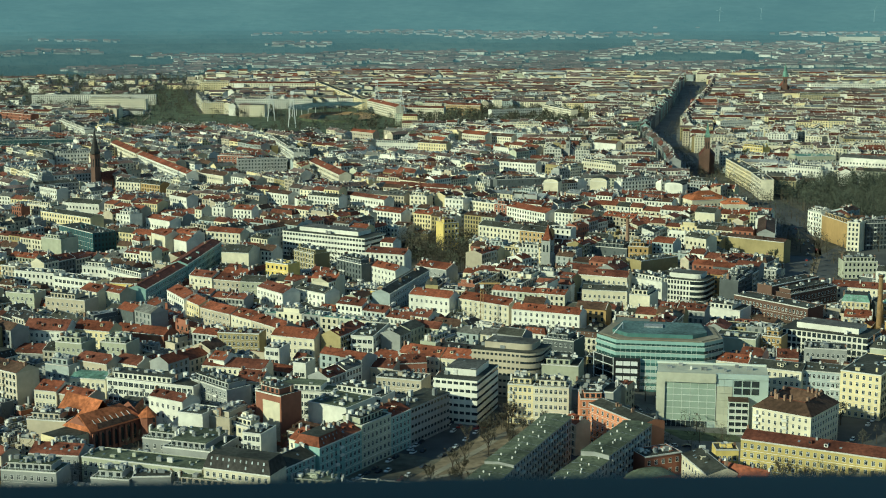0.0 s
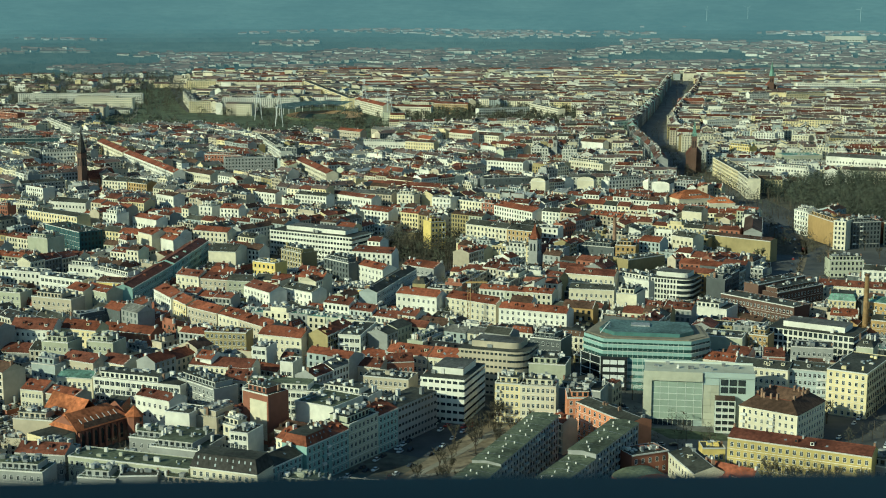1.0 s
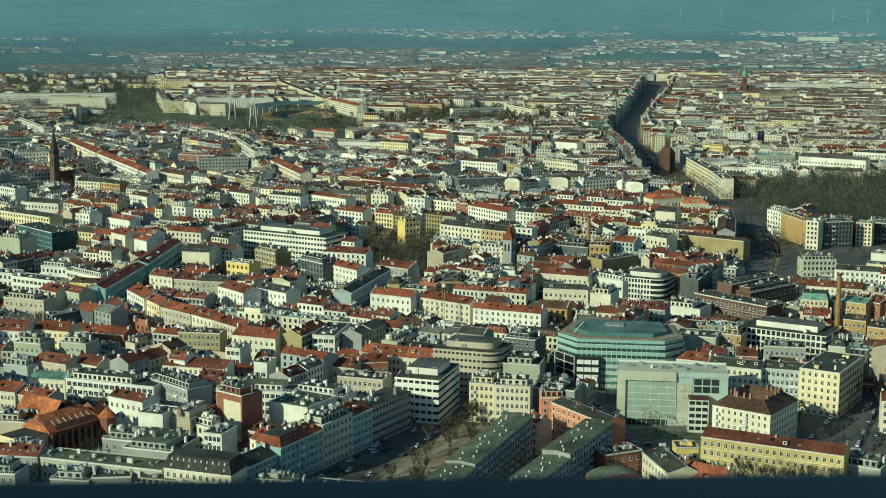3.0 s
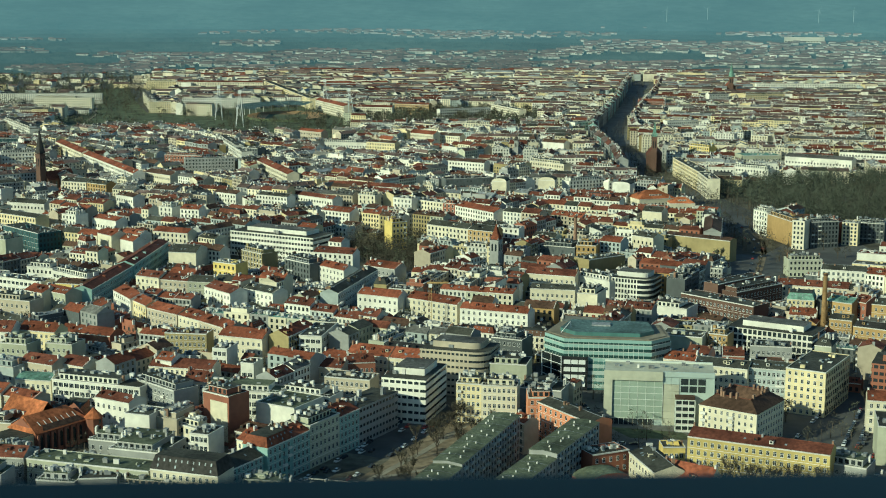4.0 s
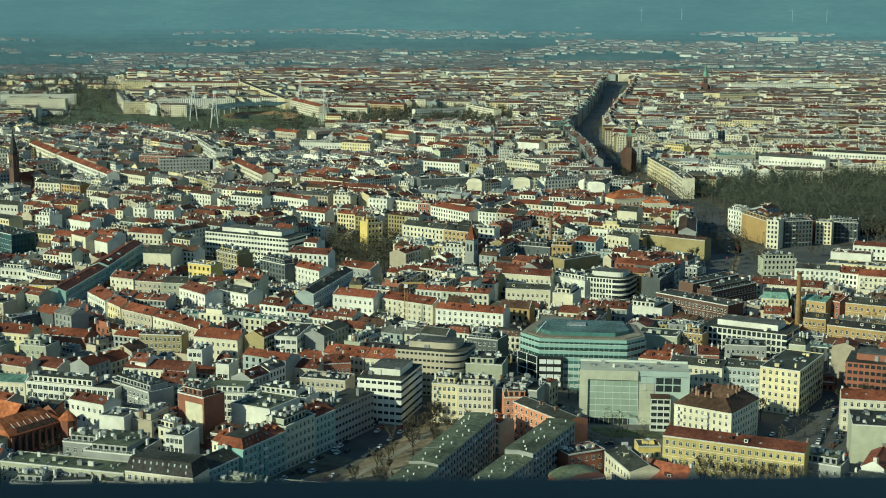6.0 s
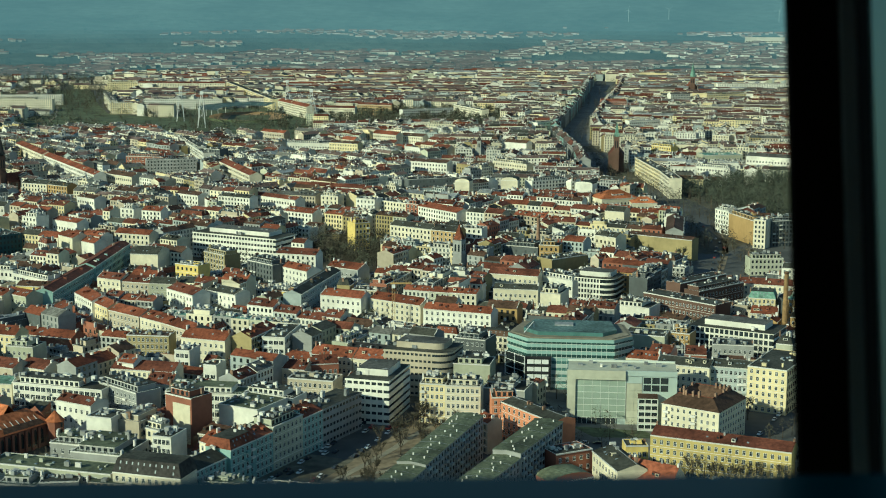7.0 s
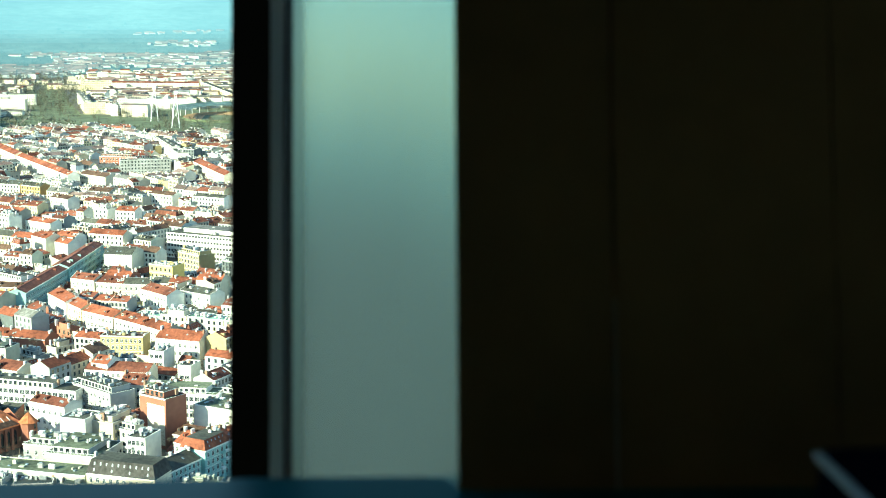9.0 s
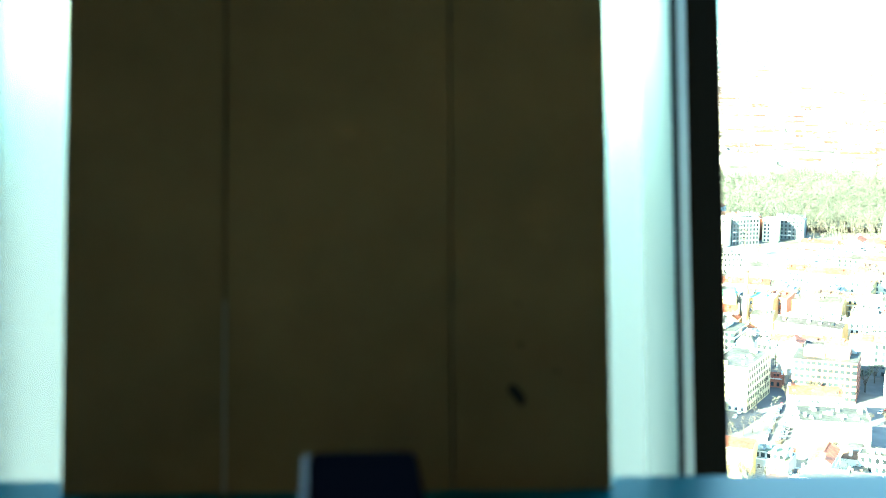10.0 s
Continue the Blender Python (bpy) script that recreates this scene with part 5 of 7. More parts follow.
town_house(-316.4, 1239.2, -38.6, 67.7, 14, 21, 5, 18, "gable", 3, "paleyellow", "tar", 43, False)
town_house(-172.8, 1274.5, -21.7, 18.5, 13, 20, 5, 5, "gable", 4, "white", "red", 162, False)
town_house(325.1, 1250.3, -70.3, 21.2, 12, 21, 5, 5, "flat", 1, "white", "tar", 78, False)
town_house(-194.8, 1288.0, -29.1, 14.3, 13, 20, 5, 3, "flat", 1, "white", "tar", 161, False)
town_house(55.2, 1302.3, -33.6, 13.0, 14, 21, 5, 3, "flat", 1, "brick", "tar", 55, False)
town_house(37.0, 1318.0, -43.1, 37.6, 14, 21, 5, 10, "flat", 1, "cream", "tar", 54, False)
town_house(13.8, 1322.8, -33.7, 20.2, 14, 23, 5, 5, "flat", 1, "white", "tar", 53, False)
town_house(-350.8, 1288.1, -36.0, 36.0, 14, 22, 5, 9, "flat", 1, "cream", "tar", 42, False)
town_house(-20.2, 1358.3, -26.1, 17.7, 13, 21, 5, 4, "flat", 1, "cream", "tar", 65, False)
town_house(-107.7, 1359.5, -32.5, 36.1, 13, 20, 5, 10, "gable", 3, "white", "tar", 61, False)
town_house(-325.5, 1326.8, -23.1, 37.3, 12, 18, 3, 10, "gable", 4, "white", "tar", 164, False)
town_house(-72.1, 1369.7, -43.8, 61.9, 13, 18, 3, 17, "gable", 3, "white", "darkred", 62, False)
town_house(270.2, 1350.1, 0.0, 23.5, 16, 14, 2, 6, "hip", 5, "cream", "orange", 174, False)
town_house(-243.1, 1365.9, -45.3, 27.4, 13, 19, 3, 7, "gable", 3, "white", "brown", 216, False, shown=0.6)
town_house(247.4, 1379.5, 17.5, 38.3, 26, 15, 2, 10, "hip", 7, "cream", "orange", 173, False)
town_house(-154.2, 1393.5, -40.3, 31.2, 13, 18, 4, 8, "gable", 3, "white", "brown", 217, False, shown=0.6)
town_house(107.9, 1434.3, -17.3, 14.7, 16, 24, 0, 0, "round", 3, "cream", "tar", 66, False)
town_house(228.5, 1428.9, -28.7, 18.0, 14, 22, 0, 0, "round", 2, "white", "tar", 68, False)
town_house(155.0, 1443.2, -15.3, 16.8, 16, 24, 0, 0, "round", 3, "cream", "tar", 67, False)
town_house(-378.8, 1419.4, -43.8, 30.5, 13, 20, 4, 8, "flat", 1, "white", "brown", 215, False, shown=0.6)
town_house(193.3, 1460.0, 24.8, 42.9, 14, 22, 6, 11, "flat", 1, "white", "tar", 175, False)
town_house(-285.2, 1447.8, -38.7, 28.1, 13, 20, 5, 7, "gable", 4, "ochre", "tar", 46, False)
town_house(75.1, 1494.2, 17.0, 47.7, 18, 20, 4, 13, "flat", 1, "darkgrey", "tar", 178, False)
town_house(-312.0, 1464.0, -26.4, 30.3, 13, 20, 5, 8, "gable", 4, "cream", "tar", 45, False)
town_house(-388.5, 1460.3, 35.7, 45.6, 13, 19, 5, 12, "gable", 3, "grey", "tar", 163, False)
town_house(400.0, 1606.0, -40.0, 44.0, 13, 17, 3, 12, "flat", 1, "white", "tar", 213, False, shown=0.5)
town_house(328.6, 1501.3, -92.9, 62.1, 13, 21, 5, 17, "flat", 1, "cream", "tar", 97, False)
town_house(-240.7, 1544.8, -47.0, 47.3, 13, 18, 3, 13, "gable", 4, "cream", "brown", 218, False, shown=0.5)
town_house(-123.2, 1584.1, -71.9, 138.1, 13, 20, 4, 38, "gable", 4, "cream", "red", 100, False)
town_house(329.7, 1600.2, -89.5, 134.9, 13, 21, 5, 37, "flat", 1, "paleyellow", "tar", 96, False)
town_house(86.0, 1647.9, -34.0, 50.4, 13, 19, 4, 13, "gable", 3, "white", "brown", 198, False, shown=0.6)
town_house(-311.0, 1637.2, -64.7, 221.3, 13, 19, 4, 61, "gable", 4, "white", "red", 99, False)
town_house(182.5, 1668.0, -49.1, 52.6, 14, 16, 3, 14, "flat", 1, "cream", "tar", 220, False, shown=0.5)
town_house(-207.7, 1677.1, 11.9, 56.6, 13, 20, 5, 15, "flat", 1, "grey", "tar", 193, False, shown=0.8)
town_house(500.0, 1690.0, -35.0, 80.0, 16, 18, 2, 21, "gable", 4, "white", "gravel", 219, False, shown=0.5)
town_house(-238.9, 1707.3, -15.3, 46.0, 14, 20, 4, 12, "flat", 1, "brick", "tar", 176, False)
town_house(-163.9, 1751.2, -32.9, 23.9, 16, 24, 6, 6, "flat", 1, "darkgrey", "tar", 177, False)
town_house(585.0, 1740.0, -30.0, 90.0, 14, 18, 3, 25, "gable", 3, "white", "tar", 183, False)
town_house(-439.1, 1737.5, 18.7, 39.1, 13, 20, 4, 10, "flat", 1, "white", "tar", 194, False, shown=0.7)
town_house(441.4, 1749.1, 7.5, 47.5, 30, 16, 2, 13, "flat", 1, "palegreen", "copper", 180, False)
town_house(-386.3, 1794.8, -65.9, 146.9, 13, 20, 4, 40, "gable", 4, "cream", "red", 98, False)
town_house(-195.8, 1833.8, -75.2, 195.4, 13, 20, 4, 54, "flat", 1, "white", "tar", 101, False)
town_house(390.0, 1827.1, -52.6, 34.6, 14, 18, 4, 9, "flat", 1, "yellow", "tar", 181, False)
town_house(-10.5, 1874.1, -30.9, 42.2, 13, 18, 4, 11, "gable", 3, "paleyellow", "brown", 196, False, shown=0.6)
town_house(210.4, 1874.0, -39.3, 34.2, 14, 18, 0, 0, "gable", 4, "white", "brown", 199, False, shown=0.5)
town_house(-59.1, 1898.5, -13.7, 62.0, 13, 16, 2, 17, "flat", 1, "white", "tar", 195, False, shown=0.6)
town_house(80.2, 1964.3, -39.1, 37.7, 13, 18, 4, 10, "gable", 4, "cream", "brown", 197, False, shown=0.6)
town_house(44.6, 1971.1, -45.3, 45.4, 14, 20, 4, 12, "gable", 5, "cream", "red", 102, False)
town_house(492.6, 1937.0, -40.3, 24.2, 14, 21, 5, 6, "flat", 1, "cream", "tar", 179, False)
town_house(448.0, 1958.8, -31.3, 31.0, 14, 22, 6, 8, "flat", 1, "white", "tar", 182, False)
town_house(-537.6, 1943.5, 9.4, 94.1, 13, 16, 4, 26, "flat", 1, "darkteal", "gravel", 208, False, shown=0.5)
town_house(-108.5, 2035.5, -45.6, 47.4, 12, 17, 3, 13, "gable", 4, "beige", "red", 214, False, shown=0.5)
town_house(-528.9, 2119.3, -64.9, 184.8, 14, 20, 5, 51, "flat", 1, "white", "tar", 111, False)
town_house(284.6, 2177.0, 45.4, 54.8, 13, 19, 4, 15, "flat", 1, "white", "tar", 200, False, shown=0.6)
town_house(437.1, 2209.8, 21.6, 54.3, 13, 18, 3, 15, "flat", 1, "white", "gravel", 201, False, shown=0.6)
town_house(-663.4, 2302.6, -40.7, 84.9, 14, 22, 5, 23, "flat", 1, "brick", "red", 110, False)
town_house(120.0, 2435.1, 22.9, 93.1, 13, 18, 4, 25, "flat", 1, "white", "gravel", 207, False, shown=0.5)
town_house(194.5, 2449.1, -73.2, 129.5, 13, 20, 5, 35, "flat", 1, "cream", "tar", 206, False, shown=0.7)
town_house(-35.0, 2465.9, -18.1, 79.9, 13, 18, 4, 22, "gable", 4, "cream", "darkred", 205, False, shown=0.6)
town_house(-99.8, 2527.1, -70.8, 167.5, 14, 20, 5, 46, "gable", 5, "cream", "red", 107, False)
town_house(37.4, 2529.2, -24.3, 63.4, 13, 18, 4, 17, "gable", 4, "ochre", "darkred", 204, False, shown=0.6)
town_house(-438.0, 2690.0, -77.8, 258.0, 13, 19, 5, 70, "flat", 1, "cream", "gravel", 105, False, shown=0.7)
town_house(-399.0, 2562.0, 0.0, 38.0, 14, 20, 5, 10, "flat", 1, "paleyellow", "tar", 223, False, shown=0.9)
town_house(-306.0, 2668.0, -2.0, 140.0, 13, 18, 5, 38, "flat", 1, "white", "gravel", 224, False, shown=0.7)
town_house(-580.0, 2632.0, -6.0, 104.0, 14, 21, 5, 28, "flat", 1, "cream", "tar", 109, False, shown=0.8)
town_house(-655.0, 2770.0, 3.0, 230.0, 14, 19, 5, 60, "flat", 1, "white", "gravel", 108, False, shown=0.8)
town_house(621.7, 2795.7, 21.2, 43.9, 13, 18, 4, 12, "gable", 4, "white", "gravel", 203, False, shown=0.6)
town_house(720.6, 2803.9, 17.8, 104.3, 13, 18, 4, 28, "flat", 1, "paleyellow", "gravel", 202, False, shown=0.6)
town_house(-201.6, 2900.3, -76.7, 547.7, 14, 20, 5, 152, "flat", 1, "paleyellow", "tar", 106, False)
town_house(-362.0, 3137.0, -7.0, 186.0, 14, 19, 5, 52, "gable", 4, "cream", "darkred", 104, False, shown=0.8)
town_house(-487.0, 3152.0, 1.0, 64.0, 14, 20, 5, 17, "flat", 1, "paleyellow", "tar", 103, False, shown=0.9)
town_house(-106.0, 3690.0, 0.0, 250.0, 14, 18, 4, 68, "gable", 4, "cream", "darkred", 112, False, shown=0.8)
town_house(896.0, 3130.0, 1.0, 236.0, 14, 18, 4, 64, "flat", 1, "white", "gravel", 225, False, shown=0.7)
town_house(463.0, 2612.0, 0.0, 46.0, 16, 17, 4, 12, "gable", 6, "brick", "red", 226, False, shown=0.5)

many_sided_office()
glass_front_hall()
corner_block(163.5, 657.8, -37.7, 28.6, 31, 18, 5, 9, 10, 11.0, 4.6)
ribbon_office(36, 746, -20, 36, 24, 24, 7, "wall beige", "pane", label="beige office building with a rounded banded corner", corner=True)
ribbon_office(11.5, 703.5, -19, 22, 34, 22, 6, "wall white", "pane", label="white office building with dark ribbon windows")
ribbon_office(-12, 668.5, 58, 34, 14, 18, 5, "wall grey", "pane", label="dark grey office building with ribbon windows along the street", setback=False)
ribbon_office(-86.0, 1146.0, -30.7, 78, 30, 20, 5, "wall white", "pane", label="long white office building with rows of black windows")
ribbon_office(164.4, 969.2, -26.8, 30, 24, 18, 5, "wall white", "pane", label="white banded office building with a set-back top storey", corner=True, lip=0.6)
ribbon_office(223.6, 826.5, -32.1, 50, 26, 15, 4, "wall white", "pane", lip=0.5, label="long low pale concrete office building with open storeys")
ribbon_office(264.0, 722.0, -25.0, 32, 26, 21, 6, "wall brick", "pane", label="muted red office building with long balcony bands", lip=0.8)
slab_block(37, 599, 67, 74, 12.5, 20, "long grey prefabricated flats with a mossy roof", "grey", 3)
slab_block(11.4, 538.8, 67, 56, 12.5, 18.8, "low grey prefabricated flats with a mossy roof", "grey", 6)
slab_block(74, 600, 62, 50, 12.5, 20, "grey prefabricated flats with a mossy roof", "grey", 4)
slab_block(52.7, 560.0, 62, 40, 12, 18, "low grey prefabricated flats with stepped roofs", "beige", 5)
town_house(70, 668, -2, 12, 16, 20, 5, 4, "flat", 1, "salmon", "tar", 301)
town_house(83, 642, -60, 40, 12, 19, 5, 10, "gable", 2, "salmon", "tar", 302)
brick_church_hall(-156.6, 654.4, 53.0, 30.3)
town_house(-180.7, 657.0, -13.0, 20.0, 12, 12.5, 0, 0, "flat", 1, "beige", "tar", 254)
church_tower(-359, 1511, 42, 7.0, "wall darkbrick", "roof slate", 27, "dark brick church with a slender pointed spire", (34, 14, 15, "roof darkred"), -40)
church_tower(77, 1063, 27, 7.0, "wall grey", "roof red", 12, "grey church tower with a steep red pyramid roof", (26, 15, 12, "roof darkred"), -30)
church_tower(305, 1691, 42, 6, "wall darkbrick", "roof copper", 20, "dark brown brick church tower with a green copper top", (40, 18, 20, "roof darkred"), -10)
church_tower(691, 2982, 40, 9, "wall darkbrick", "roof copper", 30, "distant red-brick church with a green spire", (45, 20, 20, "roof red"), -10)
church_tower(155, 1810, 26, 5, "wall grey", "roof slate", 7, "pale grey tower above the roofs", (24, 14, 14, "roof darkred"), -20)
tower_crane(23.5, 868, 33)
brick_chimney(141, 1108, 38, 1.5)
brick_chimney(265, 872, 38, 1.6, "chimney tan")
# shaded row along the street; part of its shade is put into teal walls
for k, (hx, hy, hl, hh, hw, hr, hm) in enumerate((
        (-66, 583, 27, 15, "teal", "gable", "tar"), (-52.6, 602.0, 17, 18, "teal", "mansard", "red"), (-44.5, 614.9, 13.5, 18, "teal", "gable", "red"),
        (-34.8, 630.4, 23, 20, "palegreen", "flat", "tar"), (-24.5, 646.9, 16, 18, "teal", "gable", "red"))):
    town_house(hx, hy, 58, hl, 13, hh, 5, int(hl / 2.9), hr, 4, hw, hm, 320 + k, shown=0.9)


for (ax, ay), (bx, by) in zip(AVENUE[4:9], AVENUE[5:10]):
    for k in range(4):
        reserve(ax + (bx - ax) * (k + 0.5) / 4, ay + (by - ay) * (k + 0.5) / 4, math.atan2(by - ay, bx - ax) - math.pi / 2, 30, math.hypot(bx - ax, by - ay) / 4, 2, 1.0, 1.0)        # sight along the boulevard
reserve(-10, 1080, 0.0, 60, 40, 2, 1.0, 1.0)           # the open copse
tall = town_house(-76.3, 660.6, -40.0, 17.0, 13, 24, 0, 0, "flat", 1, "brick", "tar", 340)
pan = Mesh()                                           # the pale plastered part of its front
pan.box(-3.6, 7.6, -6.62, -6.51, 2, 20.5, "wall cream", bottom=True)
pan.make("plaster_panel", tall)
# ---- open ground: roads, squares, parks ----
def strip(points, half, name, m, z, label, cat, kind="structure"):
    """A paved strip along a line of points, with its own thickness."""
    B = Mesh()
    pts = [Vector((a, b, 0)) for a, b in points]
    side = []
    for i, p in enumerate(pts):
        t = (pts[min(i + 1, len(pts) - 1)] - pts[max(i - 1, 0)]).normalized()
        nrm = Vector((-t.y, t.x, 0))
        side.append((p + nrm * half, p - nrm * half))
    for i in range(len(pts) - 1):
        (a, b), (c, e) = side[i], side[i + 1]
        B.poly([(b.x, b.y, z), (e.x, e.y, z), (c.x, c.y, z), (a.x, a.y, z)], m)
        B.poly([(b.x, b.y, 0), (e.x, e.y, 0), (e.x, e.y, z), (b.x, b.y, z)], m)
        B.poly([(a.x, a.y, 0), (c.x, c.y, 0), (c.x, c.y, z), (a.x, a.y, z)], m)
    return tagged(B.make(name), label, cat, kind=kind)


ROADS = []


def road(points, half):
    ROADS.append((points, half))


def on_road(x, y, extra):
    for pts, half in ROADS:
        for (ax, ay), (bx, by) in zip(pts, pts[1:]):
            dx, dy = bx - ax, by - ay
            t = max(0.0, min(1.0, ((x - ax) * dx + (y - ay) * dy) / (dx * dx + dy * dy)))
            if math.hypot(x - ax - t * dx, y - ay - t * dy) < half + extra:
                return True
    return False


def inside(x, y, poly):
    hit = False
    for (ax, ay), (bx, by) in zip(poly, poly[1:] + poly[:1]):
        if (ay > y) != (by > y) and x < (bx - ax) * (y - ay) / (by - ay) + ax:
            hit = not hit
    return hit


def sheet(poly, name, m, z, label, cat):
    B = Mesh()
    B.poly([(a, b, z) for a, b in poly], m)
    for (ax, ay), (bx, by) in zip(poly, poly[1:] + poly[:1]):
        B.poly([(ax, ay, 0), (bx, by, 0), (bx, by, z), (ax, ay, z)], m)
    return tagged(B.make(name), label, cat, kind="structure")


road(AVENUE, 17)
road(STREET_C, 12)
strip(AVENUE[:5], 6, "road", "street", 0.02, "grey asphalt avenue between rows of houses", "road")
# the paler paving tone on this asphalt stands in for distance haze
sheet(BOULEVARD, "road", "paving", 0.025, "broad asphalt boulevard between tall houses", "road")
strip(STREET_C, 7, "road", "street", 0.02, "grey asphalt street beside a bare green", "road")
OPEN = [CIRCUS, EAST_YARD, CROSSING, SIDE_STREET, COPSE_B, FORECOURT, CARPARK, BOULEVARD, GREEN, WOOD, PARK, STADIUM, SQUARE, COPSE, BELT, PLAZA, GAP]
sheet(GREEN, "green", "soil", 0.12, "worn brown green with bare earth patches", "ground")
for pts, half in (([(-28, 560), (-8, 604), (14, 640), (40, 690)], 1.6), ([(-14, 560), (4, 585), (30, 640)], 1.2), ([(-8, 604), (20, 618)], 1.2)):
    strip(pts, half, "park_path", "path", 0.2, "trodden sandy path across the green", "path")
sheet(WOOD, "wood_floor", "yard", 0.12, "dark leaf-strewn ground under bare trees", "ground")
sheet(PARK, "park_lawn", "grass", 0.12, "dull green park lawn with paths", "ground")
for pts in ([(-526, 2371), (-488, 2371)], [(-405, 2362), (-334, 2094)], [(-439, 2242), (-410, 2243)], [(-464, 2414), (-400, 2188)], [(-600, 3060), (-500, 2500), (-470, 2150)]):
    strip(pts, 1.8, "park_path", "path", 0.2, "pale sandy path across the park lawn", "path")
sheet(STADIUM, "sports_ground", "grass", 0.3, "green sports ground beside the stadium", "ground")
sheet(CIRCUS, "plaza", "street", 0.03, "dark asphalt circus with parked cars beside the avenue", "road")
for pts, half in (([(269, 1053), (298, 1148), (314, 1216), (317, 1290)], 2.4), ([(300, 1060), (313, 1120), (322, 1172)], 2.0)):
    strip(pts, half, "median", "soil", 0.14, "bare brown planted strip between the lanes", "ground")
sheet(EAST_YARD, "yard", "yard", 0.12, "dark leaf-strewn ground beside the wood", "ground")
sheet(COPSE_B, "copse_floor", "yard", 0.12, "dark ground under bare courtyard trees", "ground")
sheet(COPSE, "copse_floor", "yard", 0.12, "dark ground under bare courtyard trees", "ground")
sheet(PLAZA, "plaza", "paving", 0.12, "grey paved plaza before the glass office", "paving")
sheet(LAWN, "lawn", "grass", 0.16, "small lawn before the glass office", "ground")
sheet(BELT, "belt_floor", "yard", 0.12, "dark ground under a belt of trees", "ground")

# ---- rows of houses round their courts ----
WALL_POOL = ["white"] * 9 + ["cream"] * 8 + ["paleyellow"] * 3 + ["beige"] * 5 + ["khaki"] + ["palegreen"] * 2 + ["paleblue"] * 2 + ["brick"] + ["grey"] * 3
ROOF_POOL = ["red"] * 5 + ["darkred"] * 9 + ["brown"] * 6 + ["tar"] * 5 + ["slate"] + ["gravel"]
NEAR_POOL = ["beige"] * 4 + ["cream"] * 2 + ["khaki"] * 2 + ["grey"] * 5 + ["darkgrey"] * 3 + ["brick"] * 2 + ["ochre"]
# mid and far pools lean pale and muted: haze put into the colours
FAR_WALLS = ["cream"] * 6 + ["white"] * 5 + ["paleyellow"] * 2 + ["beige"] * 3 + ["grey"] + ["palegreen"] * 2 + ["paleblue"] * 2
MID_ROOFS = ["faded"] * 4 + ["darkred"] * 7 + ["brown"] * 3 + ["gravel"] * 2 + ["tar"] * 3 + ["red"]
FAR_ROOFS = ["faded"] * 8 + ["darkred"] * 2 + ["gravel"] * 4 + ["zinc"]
FLAT_POOL = ["tar"] * 8 + ["gravel"] * 3 + ["zinc"] + ["copper"]


def in_view(x, y, near=520.0, far=3760.0):
    r = math.hypot(x, y)
    return near < r < far and -19.5 < math.degrees(math.atan2(x, y)) < 24.5


class Stuff:
    """Houses too many to count, kept together a district at a time."""

    def __init__(self, label):
        self.W, self.R, self.label = Mesh(), Mesh(), label

    def add(self, x, y, rot, args, detail, ridge):
        self.W.at(x, y, 0, rot), self.R.at(x, y, 0, rot)
        house(self.W, self.R, *args, detail, ridge=ridge)

    def done(self):
        root = tagged(empty("row_houses", 0, 0, 0), self.label, "houses", kind="stuff")
        tagged(self.W.make("walls", root), kind="stuff")
        tagged(self.R.make("roofs", root), kind="stuff")


SINGLE = 0
BUILT = {}


def clear_of(x, y, w, d, share):
    """True if a house of that size here would stand off those already built."""
    r = min(w, d) / 2 + max(w, d) * share * 0.5
    for i in (-1, 0, 1):
        for j in (-1, 0, 1):
            for bx, by, a, b in BUILT.get((int(x // 40) + i, int(y // 40) + j), ()):
                if math.hypot(x - bx, y - by) < r * 0.62 + a * 0.4:
                    return False
    return True


YARDS = Mesh()
TREE_SPOTS = []
GARDEN = []


